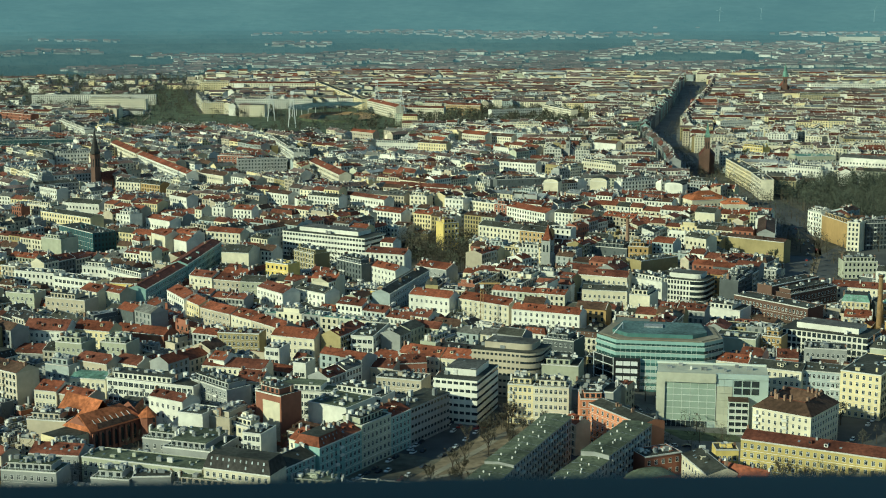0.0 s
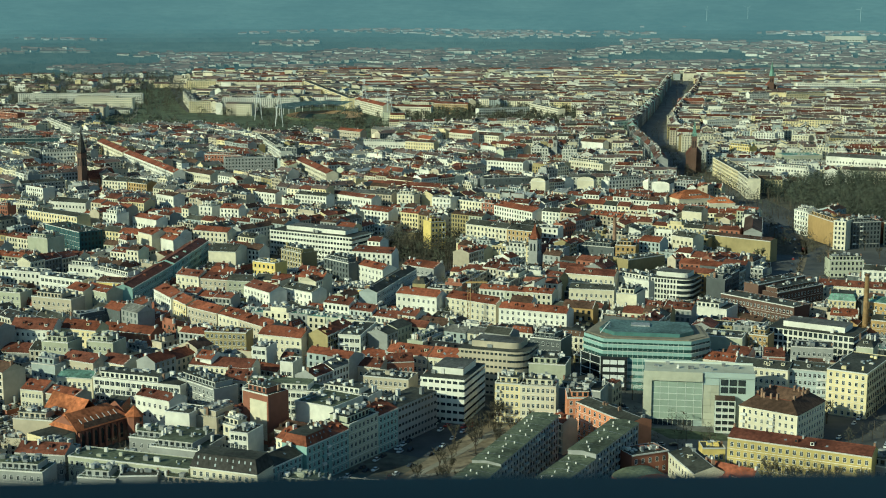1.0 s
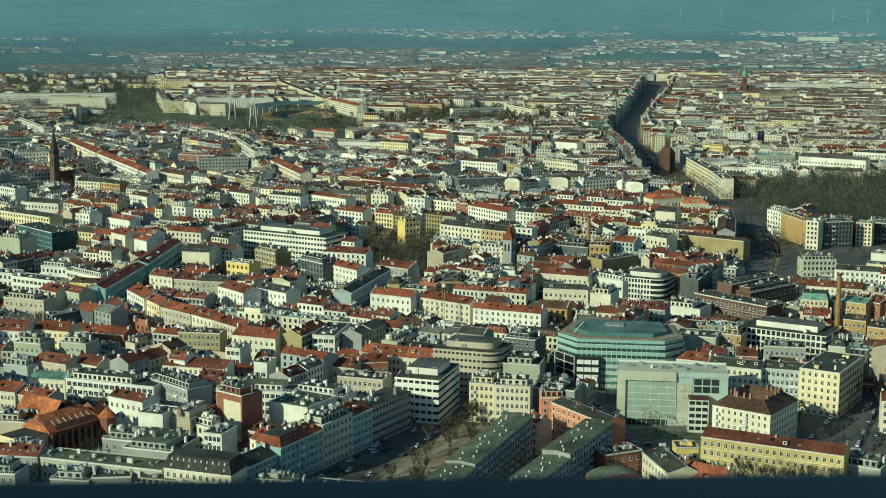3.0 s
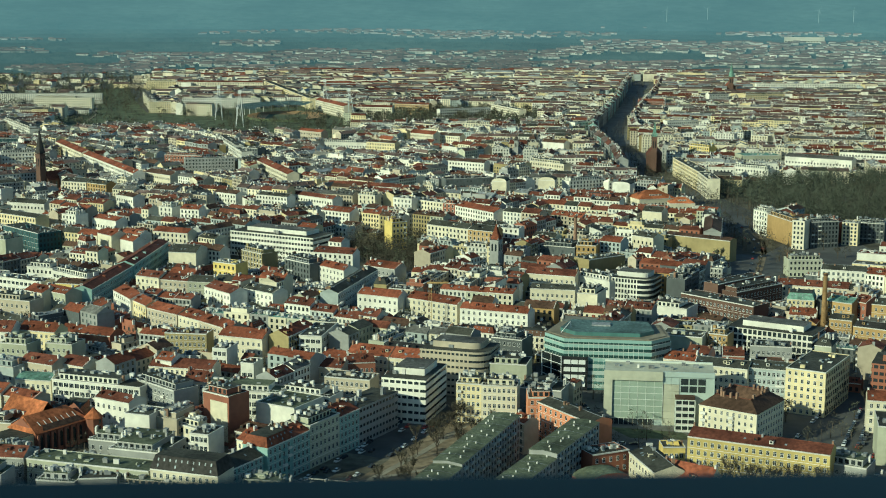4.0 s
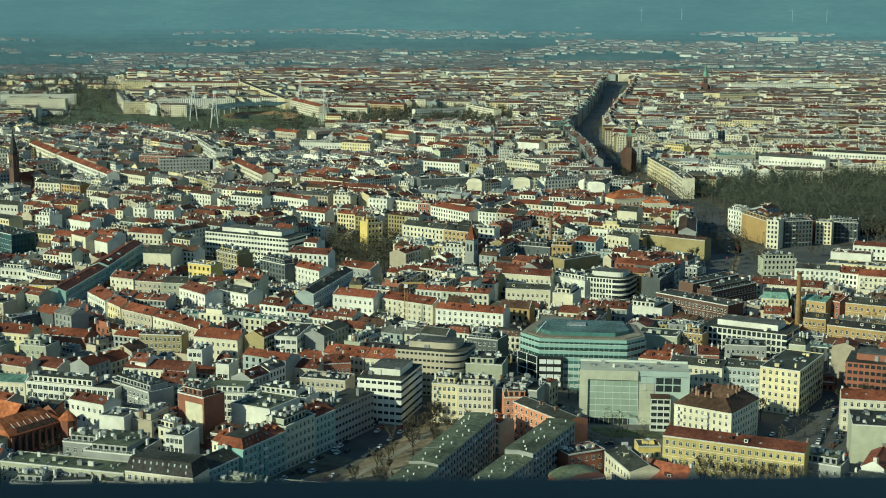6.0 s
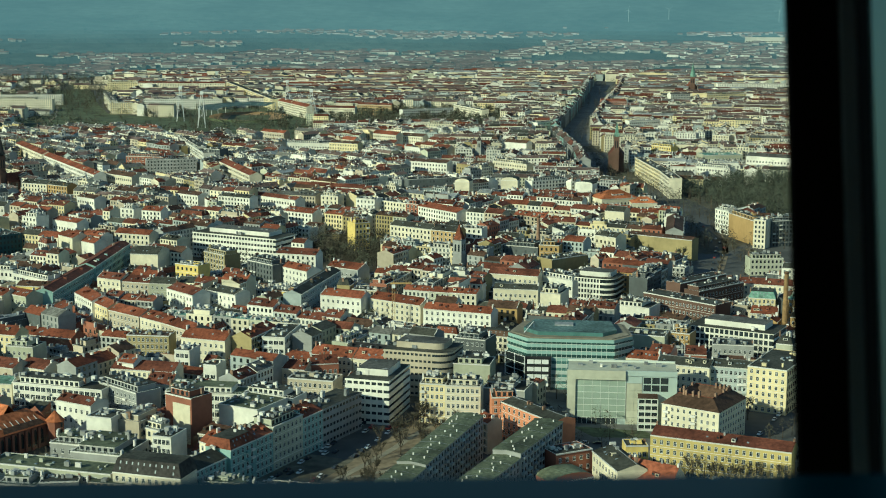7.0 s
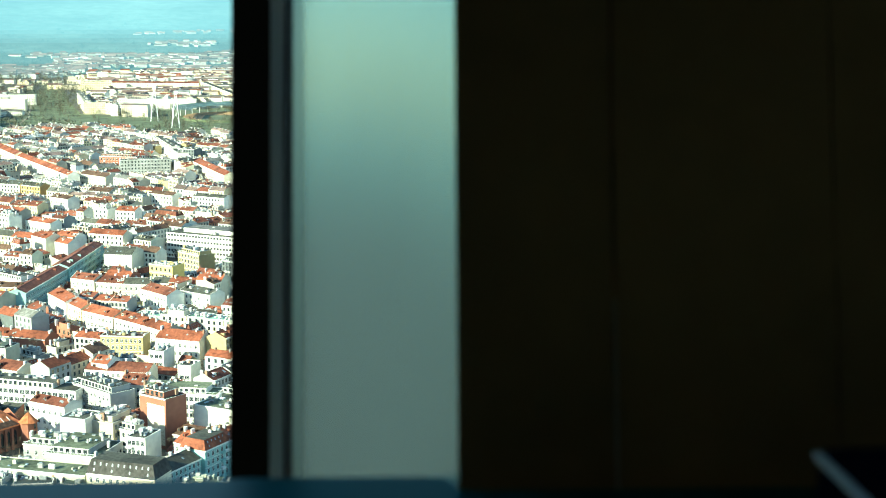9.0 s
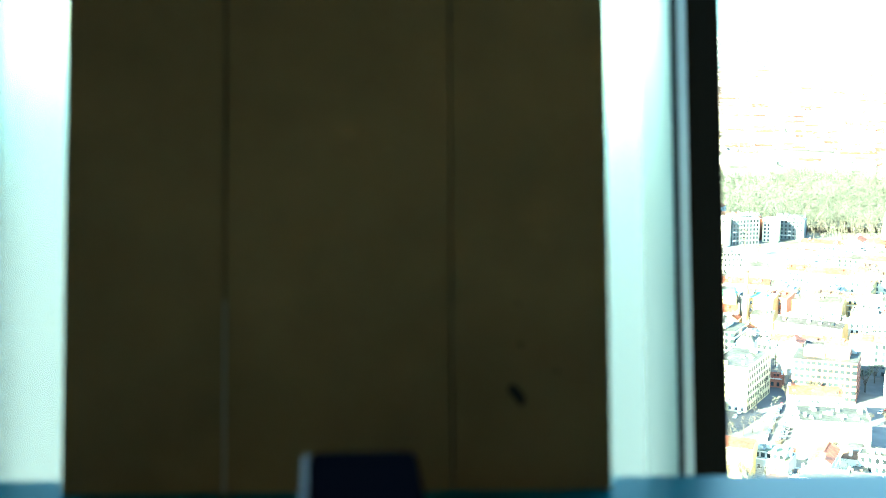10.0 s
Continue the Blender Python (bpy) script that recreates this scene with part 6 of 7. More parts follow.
def place_house(st, x, y, rot, w, d, h, rnd, redness, row=None):
    global SINGLE
    if not in_view(x, y) or not clear_of(x, y, w, d, 0.30) or on_road(x, y, max(w, d) * 0.5) or not free(x, y, 5.0) or any(inside(x, y, p) for p in OPEN):
        return
    r = math.hypot(x, y)
    top = height_limit(x, y, w / 2) if r < 3500 else 99.0
    if top < 4.0:
        return
    BUILT.setdefault((int(x // 40), int(y // 40)), []).append((x, y, min(w, d), max(w, d)))
    low = h > top - 2.5
    h = min(h, top - (2.5 if top > 8 else 0.5))
    if r > 2620 and x < -0.158 * y:
        h *= 0.55
    floors = max(1, round(h / 3.7))
    pitched = rnd.random() < redness
    roof = "flat" if low and h < 9 else "gable" if pitched else rnd.choice(("flat", "flat", "flat", "mansard", "gable"))
    roofm = rnd.choice(ROOF_POOL) if roof in ("gable", "mansard") else rnd.choice(FLAT_POOL)
    wall = rnd.choice(NEAR_POOL if r < 1080 and (x < -120 or x > 80 and y > 740) else WALL_POOL)
    # farther houses draw from the haze-toned pools
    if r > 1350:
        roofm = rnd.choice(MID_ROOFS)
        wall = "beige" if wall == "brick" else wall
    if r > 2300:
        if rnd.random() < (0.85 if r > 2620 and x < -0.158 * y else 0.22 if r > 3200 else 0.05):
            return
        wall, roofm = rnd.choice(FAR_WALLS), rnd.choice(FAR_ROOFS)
    rh = rnd.uniform(1.9, 3.4) * (1.15 if r > 1400 else 1.0) if roof == "gable" else rnd.uniform(2.8, 3.6)
    detail = 2 if r < 1100 else 1 if r < 2800 else 0
    cols = max(2, int(w / (2.9 if r < 1500 else 3.4)))
    ridge = None
    if row and (not low or h > 7):
        if rnd.random() < 0.92:
            roof, rh, ridge = row[0], row[1], row[2]
            if r <= 1350:
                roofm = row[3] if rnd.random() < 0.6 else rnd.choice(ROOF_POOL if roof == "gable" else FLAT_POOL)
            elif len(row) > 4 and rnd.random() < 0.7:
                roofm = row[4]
    elif roof == "gable" and rnd.random() < 0.6:
        ridge = 0.5
    args = (w, d, h, floors if r < 3000 else 0, cols, roof, rh, wall, roofm, rnd)
    if r < 905 and SINGLE < 112:
        SINGLE += 1
        root = empty("town_house", x, y, 0, rot)
        W, R = Mesh(), Mesh()
        finish_house(root, W, R, (*args, detail, True), ridge)
        tagged(root, label_of(wall, min(7, floors), roof, roofm), "house", "town houses along the near streets")
    else:
        st.add(x, y, rot, args, detail, ridge)


def is_far(x, y):
    return math.hypot(x, y) > 1400


def district(test, deg, bw, bd, street, label, seed, redness, span, mean_h=19.0):
    """Blocks of houses round courts, in a grid turned by deg; kept where test(x, y) holds."""
    rnd = random.Random(seed)
    st = Stuff(label)
    rot = radians(deg)
    c, s = math.cos(rot), math.sin(rot)
    ux, uy = bw + street, bd + street
    (lx, hx), (ly, hy) = span
    corners = [(a, b) for a in (lx, hx) for b in (ly, hy)]
    us = [a * c + b * s for a, b in corners]
    vs = [-a * s + b * c for a, b in corners]
    for i in range(int(min(us) / ux) - 1, int(max(us) / ux) + 2):
        for j in range(int(min(vs) / uy) - 1, int(max(vs) / uy) + 2):
            u0, v0 = i * ux + rnd.uniform(-6, 6) + (j % 2) * ux * 0.37, j * uy + rnd.uniform(-4, 4)
            cx, cy = u0 * c - v0 * s, u0 * s + v0 * c
            if not test(cx, cy) or not in_view(cx, cy, 470, 3850):
                continue
            tilt = rnd.uniform(-0.09, 0.09)
            ct, sn = math.cos(rot + tilt), math.sin(rot + tilt)
            wd = lambda a, b: (cx + a * ct - b * sn, cy + a * sn + b * ct)
            if not any(inside(*wd(a * bw / 2, b * bd / 2), p) for p in OPEN for a in (-1, 0, 1) for b in (-1, 0, 1)) and math.hypot(cx, cy) < 3300:
                q = [wd(a * (bw / 2 + 3), b * (bd / 2 + 3)) for a, b in ((-1, -1), (1, -1), (1, 1), (-1, 1))]
                k = YARDS.pts([(a, b, 0.0) for a, b in q] + [(a, b, 0.14) for a, b in q])
                for e in range(4):
                    YARDS.face((k + e, k + (e + 1) % 4, k + 4 + (e + 1) % 4, k + 4 + e), "yard")
                YARDS.face((k + 4, k + 5, k + 6, k + 7), "yard")
            base = rnd.gauss(mean_h, 1.2)
            far = math.hypot(cx, cy) > 2300
            for side in range(4):
                length = bw if side % 2 == 0 else bd - 26
                a = -length / 2
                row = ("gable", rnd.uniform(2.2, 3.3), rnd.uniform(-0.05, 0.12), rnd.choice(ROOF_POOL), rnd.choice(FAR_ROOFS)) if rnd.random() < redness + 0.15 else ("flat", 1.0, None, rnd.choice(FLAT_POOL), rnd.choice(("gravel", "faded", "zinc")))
                eaves = base + rnd.uniform(-1, 1)
                while a < length / 2 - 7:
                    w = min(rnd.uniform(11, 20) * (1.8 if far else 1.3 if is_far(cx, cy) else 1.0), length / 2 - a)
                    if length / 2 - a - w < 8:
                        w = length / 2 - a
                    d = rnd.uniform(11.5, 13.5)
                    m = a + w / 2
                    h = eaves + rnd.choice((-3.2, -0.8, -0.3, 0, 0, 0.2, 0.5, 1.0, 2.4)) * (0.5 if far else 0.7)
                    off = {0: (m, -bd / 2 + d / 2), 1: (bw / 2 - d / 2, m), 2: (-m, bd / 2 - d / 2), 3: (-bw / 2 + d / 2, -m)}[side]
                    if rnd.random() < 0.96:
                        px, py = wd(*off)
                        place_house(st, px, py, rot + tilt + side * math.pi / 2, w, d, h, rnd, redness, row)
                    a += w
            nu, nv = max(1, int((bw - 30) / 21)), max(1, int((bd - 28) / 15))
            for iu in range(nu):
                for iv in range(nv):
                    a = -(bw - 30) / 2 + (iu + 0.5) * (bw - 30) / nu + rnd.uniform(-2, 2)
                    b = -(bd - 28) / 2 + (iv + 0.5) * (bd - 28) / nv + rnd.uniform(-1.5, 1.5)
                    px, py = wd(a, b)
                    if rnd.random() < (0.9 if is_far(cx, cy) else 0.7):
                        turned = rnd.random() < 0.5
                        w, d = ((bd - 28) / nv + 1.0, rnd.uniform(8, 11)) if turned else ((bw - 30) / nu + 1.0, rnd.uniform(8, 10.5))
                        place_house(st, px, py, rot + tilt + (math.pi / 2 if turned else 0) + rnd.choice((0, math.pi)), w, d, base + (rnd.choice((-4, -2, -1, -0.5, 0)) if is_far(cx, cy) else rnd.choice((-13, -8, -4, -2, -1, -0.5, 0))), rnd, redness * 0.7)
                    else:
                        TREE_SPOTS.append((px, py))
    st.done()


def row_along(st, line, deep, step, walls, roofs, seed, east):
    """A closed row of tenement houses whose fronts stand on the line, west of a street or, with east, on its other side."""
    rnd = random.Random(seed)
    for (ax, ay), (bx, by) in zip(line, line[1:]):
        length = math.hypot(bx - ax, by - ay)
        tx, ty = (bx - ax) / length, (by - ay) / length
        n = max(1, round(length / step))
        for k in range(n):
            m, off = (k + 0.5) * length / n, deep / 2 * (1 if east else -1)
            x, y, rot = ax + tx * m + ty * off, ay + ty * m - tx * off, math.atan2(ty, tx) + (math.pi if east else 0)
            roof = rnd.choice(("gable", "gable", "flat"))
            st.add(x, y, rot, (length / n, deep, (16.5 if east else 21.0) + rnd.uniform(-0.8, 1.2), 4 if east else 5, int(length / n / 3.6), roof, 4.0 if roof == "gable" else 1,
                               rnd.choice(walls), rnd.choice(roofs) if roof == "gable" else "tar", rnd), 1, None)
            reserve(x, y, rot, length / n, deep, 1.5, 21.0, 0.2)


boulevard = Stuff("tall tenement houses in closed rows along the boulevard")
# west fronts get dark walls, with their shade put into the colour
row_along(boulevard, BOUL_L, 13.0, 36.0, ("grey", "darkgrey", "teal"), ("darkred", "faded", "brown"), 71, False)
row_along(boulevard, BOUL_R[2:], 13.0, 32.0, ("cream", "white", "cream", "beige"), ("darkred", "faded", "red"), 72, True)
boulevard.done()
# rear buildings across the courts, in front of the houses that stand out
rear = Stuff("rear court houses with blank fire walls and low roofs")
rrnd = random.Random(61)
for cx, cy, rot, w, d, h, shown in COURTS:
    if math.hypot(cx, cy) > 1750:
        continue
    gap = rrnd.uniform(8.5, 12.0)
    depth = rrnd.uniform(8.0, 9.5)
    a = -w / 2 + 3
    row = ("gable", rrnd.uniform(2.2, 3.4), rrnd.choice((0.5, 0.0)), rrnd.choice(ROOF_POOL)) if rrnd.random() < 0.55 else ("flat", 1.0, None, rrnd.choice(FLAT_POOL))
    while a < w / 2 - 3:
        lw = min(rrnd.uniform(10, 18), w / 2 + 3 - a)
        off = -(d / 2 + gap + depth / 2)
        m = a + lw / 2
        x, y = cx + m * math.cos(rot) - off * math.sin(rot), cy + m * math.sin(rot) + off * math.cos(rot)
        place_house(rear, x, y, rot + rrnd.choice((0, 0, math.pi)), lw, depth, h + rrnd.choice((-6, -3, -1, 0, 0)), rrnd, 0.4, row)
        a += lw
rear.done()
district(lambda x, y: y < 1000 and x > -140, -27, 100, 72, 15, "mixed town houses with courtyards, red and dark roofs", 11, 0.66, ((-250, 450), (450, 1060)))
district(lambda x, y: y < 1000 and x <= -140, -40, 104, 72, 14, "white and cream town houses with courtyards", 12, 0.62, ((-420, 0), (450, 1060)))
district(lambda x, y: 1000 <= y < 1420, -33, 104, 74, 15, "old town houses with red roofs and pale walls", 13, 0.74, ((-520, 700), (950, 1480)))
district(lambda x, y: 1420 <= y < 2150 and x < 120, -50, 110, 74, 12, "dense old town houses with red and grey roofs", 14, 0.6, ((-800, 250), (1350, 2230)))
district(lambda x, y: 1420 <= y < 2150 and x >= 120, -12, 110, 74, 12, "dense old town houses along the avenue", 15, 0.6, ((0, 1050), (1350, 2230)))
district(lambda x, y: 2150 <= y < 3000, -14, 124, 70, 12, "far rows of tenement houses with red roofs", 16, 0.7, ((-1100, 1450), (2050, 3100)), 18)
district(lambda x, y: 3000 <= y < 4150, -6, 140, 72, 14, "distant rows of tenement houses in haze", 17, 0.7, ((-1600, 2000), (2900, 4250)), 17)
# low houses, workshops and sheds in what is left of the yards
inf = Stuff("low yard houses, workshops and sheds with dark roofs")
irnd = random.Random(91)
gy = 545.0
while gy < 1750:
    step = 10.5 if gy < 1100 else 14.0
    gx = -0.40 * gy
    while gx < 0.48 * gy:
        x, y = gx + irnd.uniform(-3, 3), gy + irnd.uniform(-3, 3)
        gx += step
        w, d = irnd.uniform(10, 17), irnd.uniform(7, 9.5)
        if irnd.random() < 0.22 or not clear_of(x, y, w, d, 0.9):
            continue
        deg = -27 if y < 1000 and x > -140 else -40 if y < 1000 else -33 if y < 1420 else -50 if x < 120 else -12
        place_house(inf, x, y, radians(deg) + irnd.choice((0, 0, 1, 2, 3)) * math.pi / 2, w, d, irnd.choice((4, 4, 5, 6, 8, 11, 14)), irnd, 0.12)
    gy += step
inf.done()
# trees along the streets and in what is left of the yards
grnd = random.Random(93)
for k in range(16000):
    r, az = 560 + 1800 * grnd.random() ** 0.85, radians(grnd.uniform(-18.5, 23.5))
    x, y = r * math.sin(az), r * math.cos(az)
    near = [b for i in (-1, 0, 1) for j in (-1, 0, 1) for b in BUILT.get((int(x // 40) + i, int(y // 40) + j), ())]
    if any(math.hypot(x - b[0], y - b[1]) < b[2] * 0.5 + 3.2 for b in near) or not free(x, y, 3.0) or on_road(x, y, -2.0) or any(inside(x, y, p) for p in OPEN):
        continue
    GARDEN.append((x, y))
tagged(YARDS.make("block_paving"), "dark courtyard ground within the house blocks", "paving", kind="stuff")

# ---- trees ----
def tree_mesh(name, h, spread, seed, twig, dense):
    """A bare tree: tapered trunk, limbs that fork, and many fine twigs."""
    rnd = random.Random(seed)
    T, C = Mesh(), Mesh()
    top = h * 0.45
    T.tube((0, 0, -0.1), (0.15, 0.1, top), h * 0.028, h * 0.018, "bark", 6)
    for k in range(9):
        a = k * 2.4 + rnd.uniform(-0.4, 0.4)
        z0 = top * rnd.uniform(0.55, 1.0)
        r = spread * rnd.uniform(0.45, 0.8)
        m = Vector((math.cos(a) * r * 0.6, math.sin(a) * r * 0.6, z0 + (h - z0) * rnd.uniform(0.35, 0.6)))
        T.tube((0.1, 0.08, z0), m, h * 0.014, h * 0.008, "bark", 4)
        for j in range(3):
            b = a + rnd.uniform(-0.9, 0.9)
            e = m + Vector((math.cos(b) * r * 0.5, math.sin(b) * r * 0.5, (h - m.z) * rnd.uniform(0.4, 0.95)))
            T.tube(m, e, h * 0.008, h * 0.003, "bark", 3)
            for q in range(dense):
                p = m.lerp(e, rnd.uniform(0.2, 1.0))
                v = Vector((rnd.gauss(0, 1), rnd.gauss(0, 1), rnd.gauss(0.5, 0.8))).normalized() * h * rnd.uniform(0.07, 0.16)
                s = v.cross(Vector((rnd.gauss(0, 1), rnd.gauss(0, 1), rnd.gauss(0, 1)))).normalized() * h * 0.010
                C.poly([tuple(p - s), tuple(p + s), tuple(p + v + s * 0.3), tuple(p + v - s * 0.3)], twig)
    return T.data(name + "_trunk"), C.data(name + "_crown")


TREES = [tree_mesh("tree", 14, 6.0, 1, "twig", 8), tree_mesh("tree", 12, 5.0, 2, "twig", 8), tree_mesh("tree", 16, 6.5, 3, "green twig", 8)]


def tree(x, y, k, s, label="bare brown deciduous tree with fine twigs"):
    root = tagged(empty("tree", x, y, 0.0, x * 3.1 + y), label, "tree", "bare street trees")
    root.scale = (s, s, s)
    for name, me in zip(("trunk", "crown"), TREES[k]):
        o = new(name, me)
        o.parent = root


trnd = random.Random(77)


def fill(poly, n, seed):
    rnd = random.Random(seed)
    xs, ys = [p[0] for p in poly], [p[1] for p in poly]
    out = []
    while len(out) < n:
        x, y = rnd.uniform(min(xs), max(xs)), rnd.uniform(min(ys), max(ys))
        if inside(x, y, poly):
            out.append((x, y))
    return out


for x, y in ((271, 1060), (277, 1080), (283, 1100), (290, 1122), (297, 1146), (302, 1166), (308, 1190), (313, 1214), (303, 1074), (308, 1098), (315, 1130), (320, 1160), (338, 1040), (352, 1130)):
    tree(x, y, trnd.randrange(2), trnd.uniform(0.45, 0.75), "small bare tree on a planted strip between the lanes")
for x, y in fill(GREEN, 40, 5):
    tree(x, y, trnd.randrange(2), trnd.uniform(0.5, 0.95))
for x, y in fill(SQUARE, 22, 6):
    tree(x, y, trnd.randrange(2), trnd.uniform(0.5, 0.9))
for x, y in ((152, 588), (160, 585), (168, 582), (178, 577), (188, 572), (143, 592), (134, 596), (50, 694), (52, 701), (130, 691)):
    tree(x, y, trnd.randrange(2), trnd.uniform(0.7, 1.0))
near_spots = [p for p in TREE_SPOTS if math.hypot(*p) < 1150 and free(p[0], p[1], 2.0)]
for x, y in near_spots[:85]:
    tree(x, y, trnd.randrange(3), trnd.uniform(0.6, 1.0))


def wood(spots, name, label, seed, size=(0.7, 1.15), green=0.25, twigs=44, thick=0.013, plain="twig"):
    """Many trees as one growth, with trunks and twigs."""
    rnd = random.Random(seed)
    B = Mesh()
    for x, y in spots:
        h = 14 * rnd.uniform(*size)
        B.at(x, y, 0.0, rnd.uniform(0, 6))
        B.tube((0, 0, 0), (0, 0, h * 0.6), h * 0.025, h * 0.012, "bark", 3)
        tw = "green twig" if rnd.random() < green else plain
        for k in range(twigs):
            a, z = rnd.uniform(0, math.tau), rnd.uniform(0.28, 0.97)
            r = h * 0.38 * math.sin(math.pi * min(1.0, 0.12 + z * 0.85)) * math.sqrt(rnd.random())
            p = Vector((math.cos(a) * r, math.sin(a) * r, h * z))
            v = Vector((rnd.gauss(0, 1), rnd.gauss(0, 1), rnd.gauss(0.6, 0.7))).normalized() * h * rnd.uniform(0.10, 0.2)
            s = v.cross(Vector((rnd.gauss(0, 1), rnd.gauss(0, 1), rnd.gauss(0, 1)))).normalized() * h * thick
            B.poly([tuple(p - s), tuple(p + s), tuple(p + v + s * 0.4), tuple(p + v - s * 0.4)], tw)
    return tagged(B.make(name), label, "trees", kind="stuff")


wood(fill(WOOD, 2600, 7), "wood", "dense bare brown wood on a low hill", 8, (1.0, 1.45), 0.0, 80, 0.0085, "wood twig")
near_garden = [p for p in GARDEN if math.hypot(*p) < 880][:420]
wood(near_garden + [(134 + k * 4.6, 596 - k * 2.1 + (k % 3)) for k in range(15)], "near_trees", "bare trees between the near houses", 26, (0.6, 1.0), 0.2, 80, 0.006)
wood([p for p in GARDEN if math.hypot(*p) >= 880][:2200], "garden_trees", "bare trees along streets and in yards", 23, (0.55, 1.0), 0.35, 30, 0.016)
wood(fill(COPSE_B, 190, 33) + fill(WALLFOOT, 26, 34), "copse", "bare trees beside a blank ochre wall", 35, (0.7, 1.1), 0.2, 60, 0.009)
wood(fill([(294, 1080), (312, 1080), (326, 1165), (308, 1170)], 34, 38), "copse", "small bare trees between the lanes of the circus", 39, (0.4, 0.7))
wood(fill([(405, 1135), (470, 1110), (500, 1260), (425, 1270), (420, 1190)], 80, 36), "copse", "bare trees behind the boulevard houses", 37)
wood(fill(COPSE, 60, 9), "copse", "bare trees in a wide courtyard", 10)
wood(fill(BELT, 620, 11), "tree_belt", "belt of bare and greening trees", 12, (0.8, 1.2), 0.5, 60, 0.028)
wood(fill(FORECOURT, 16, 27) + fill(CARPARK, 18, 28), "yard_trees", "bare trees beside the parked cars", 29, (0.5, 0.8), 0.2)
wood([p for p in fill(PARK, 300, 13) if p[1] > 2420 or p[0] % 5 < 1], "park_trees", "scattered trees on a park lawn", 14, (0.5, 0.9), 0.7, 40, 0.024)
wood([p for p in fill(NORTHWOOD, 1500, 18) if p[0] < -0.158 * p[1]], "north_wood", "far dark wood north of the city", 19, (0.8, 1.2), 0.5, 22, 0.03)
wood([p for p in fill(STADIUM, 420, 15) if math.hypot((p[0] + 175) / 80, (p[1] - 2470) / 100) > 1.05 and p[1] > 2050], "stadium_trees", "trees round a sports ground", 16, (0.6, 0.9), 0.6, 50, 0.026)
wood([p for p in TREE_SPOTS if 1150 <= math.hypot(*p) < 2600 and free(p[0], p[1], 2.0)], "court_trees", "bare trees in the courtyards of far blocks", 17)
arnd = random.Random(21)
spots = []
for (ax, ay), (bx, by) in zip(AVENUE[1:5], AVENUE[2:6]):
    n = int(math.hypot(bx - ax, by - ay) / 11)
    for k in range(n):
        for off in (-11, 11):
            spots.append((ax + (bx - ax) * k / n + off + arnd.uniform(-2, 2), ay + (by - ay) * k / n))
wood(fill(BOULEVARD, 90, 24), "boulevard_trees", "bare trees along a broad boulevard", 25, (0.6, 1.0), 0.3)
wood([p for p in spots if 1160 < p[1] < 1800], "avenue_trees", "double row of bare trees along the avenue", 22, (0.7, 1.1), 0.2)

# ---- stadium ----
st = empty("stadium", -175, 2470, 0)
B = Mesh()
n = 40
for k in range(n):
    a, b = k * math.tau / n, (k + 1) * math.tau / n
    P = lambda t, r, z: ((50 + r) * math.cos(t), (76 + r) * math.sin(t), z)
    B.poly([P(a, 0, 0.6), P(b, 0, 0.6), P(b, 16, 3.6), P(a, 16, 3.6)], "sport clay" if math.sin(a) > -0.9 else "wall grey")
    B.poly([P(a, 16, 3.6), P(b, 16, 3.6), P(b, 18, 0), P(a, 18, 0)], "grass")
B.make("stand", st)
B = Mesh()
B.poly([(49 * math.cos(k * math.tau / n), 75 * math.sin(k * math.tau / n), 0.5) for k in range(n)], "sport clay")
B.make("running_track", st)
B = Mesh()
B.box(-34, 34, -52, 52, 0.3, 0.6, "grass")
B.make("pitch", st)
for k in range(14):
    B = Mesh()
    a, b = radians(62 + k * 10.4), radians(62 + (k + 1) * 10.4 - 0.4)
    P = lambda t, r, z: ((50 + r) * math.cos(t), (76 + r) * math.sin(t), z)
    B.poly([P(a, 2, 15), P(b, 2, 15), P(b, 34, 19), P(a, 34, 19)], "roof teal")
    B.poly([P(a, 34, 19), P(b, 34, 19), P(b, 34, 18), P(a, 34, 18)], "steel white")
    B.tube(P(a, 33, 0), P(a, 33, 18.8), 0.6, 0.5, "steel white", 4)
    B.make("roof_bay", st)
tagged(st, "oval stadium with a brown running track and teal roofed stand", "stadium")


def floodlight(x, y, lean):
    root = empty("floodlight_mast", x, y, 0)
    for a in (-1, 1):
        for b in (-1, 1):
            leg = Mesh()
            leg.tube((a * 6, b * 4, 0), (a * 0.9 + lean, b * 0.5, 54), 0.5, 0.35, "steel white", 4)
            leg.make("leg", root)
    for z in (14, 28, 40):
        k = 0.85 - z / 66
        c = Mesh()
        for a in (-1, 1):
            c.tube((a * 7 * k + lean * z / 52, -5 * k, z), (-a * 7 * k * 0.7 + lean * (z + 10) / 52, -5 * k, z + 10), 0.2, 0.2, "steel white", 3)
        c.make("brace", root)
    t = Mesh()
    t.box(-2.6 + lean, 2.6 + lean, -0.7, 0.7, 52, 57, "steel white", bottom=True)
    t.make("lamp_rack", root)
    tagged(root, "white steel lattice floodlight mast by the stadium", "mast", "floodlight masts of the stadium")


for x, y, ln in ((-281, 2405, 0.8), (-235, 2285, 1.0), (-115, 2579, -1.0), (-62, 2335, -5.0)):
    floodlight(x, y, ln)


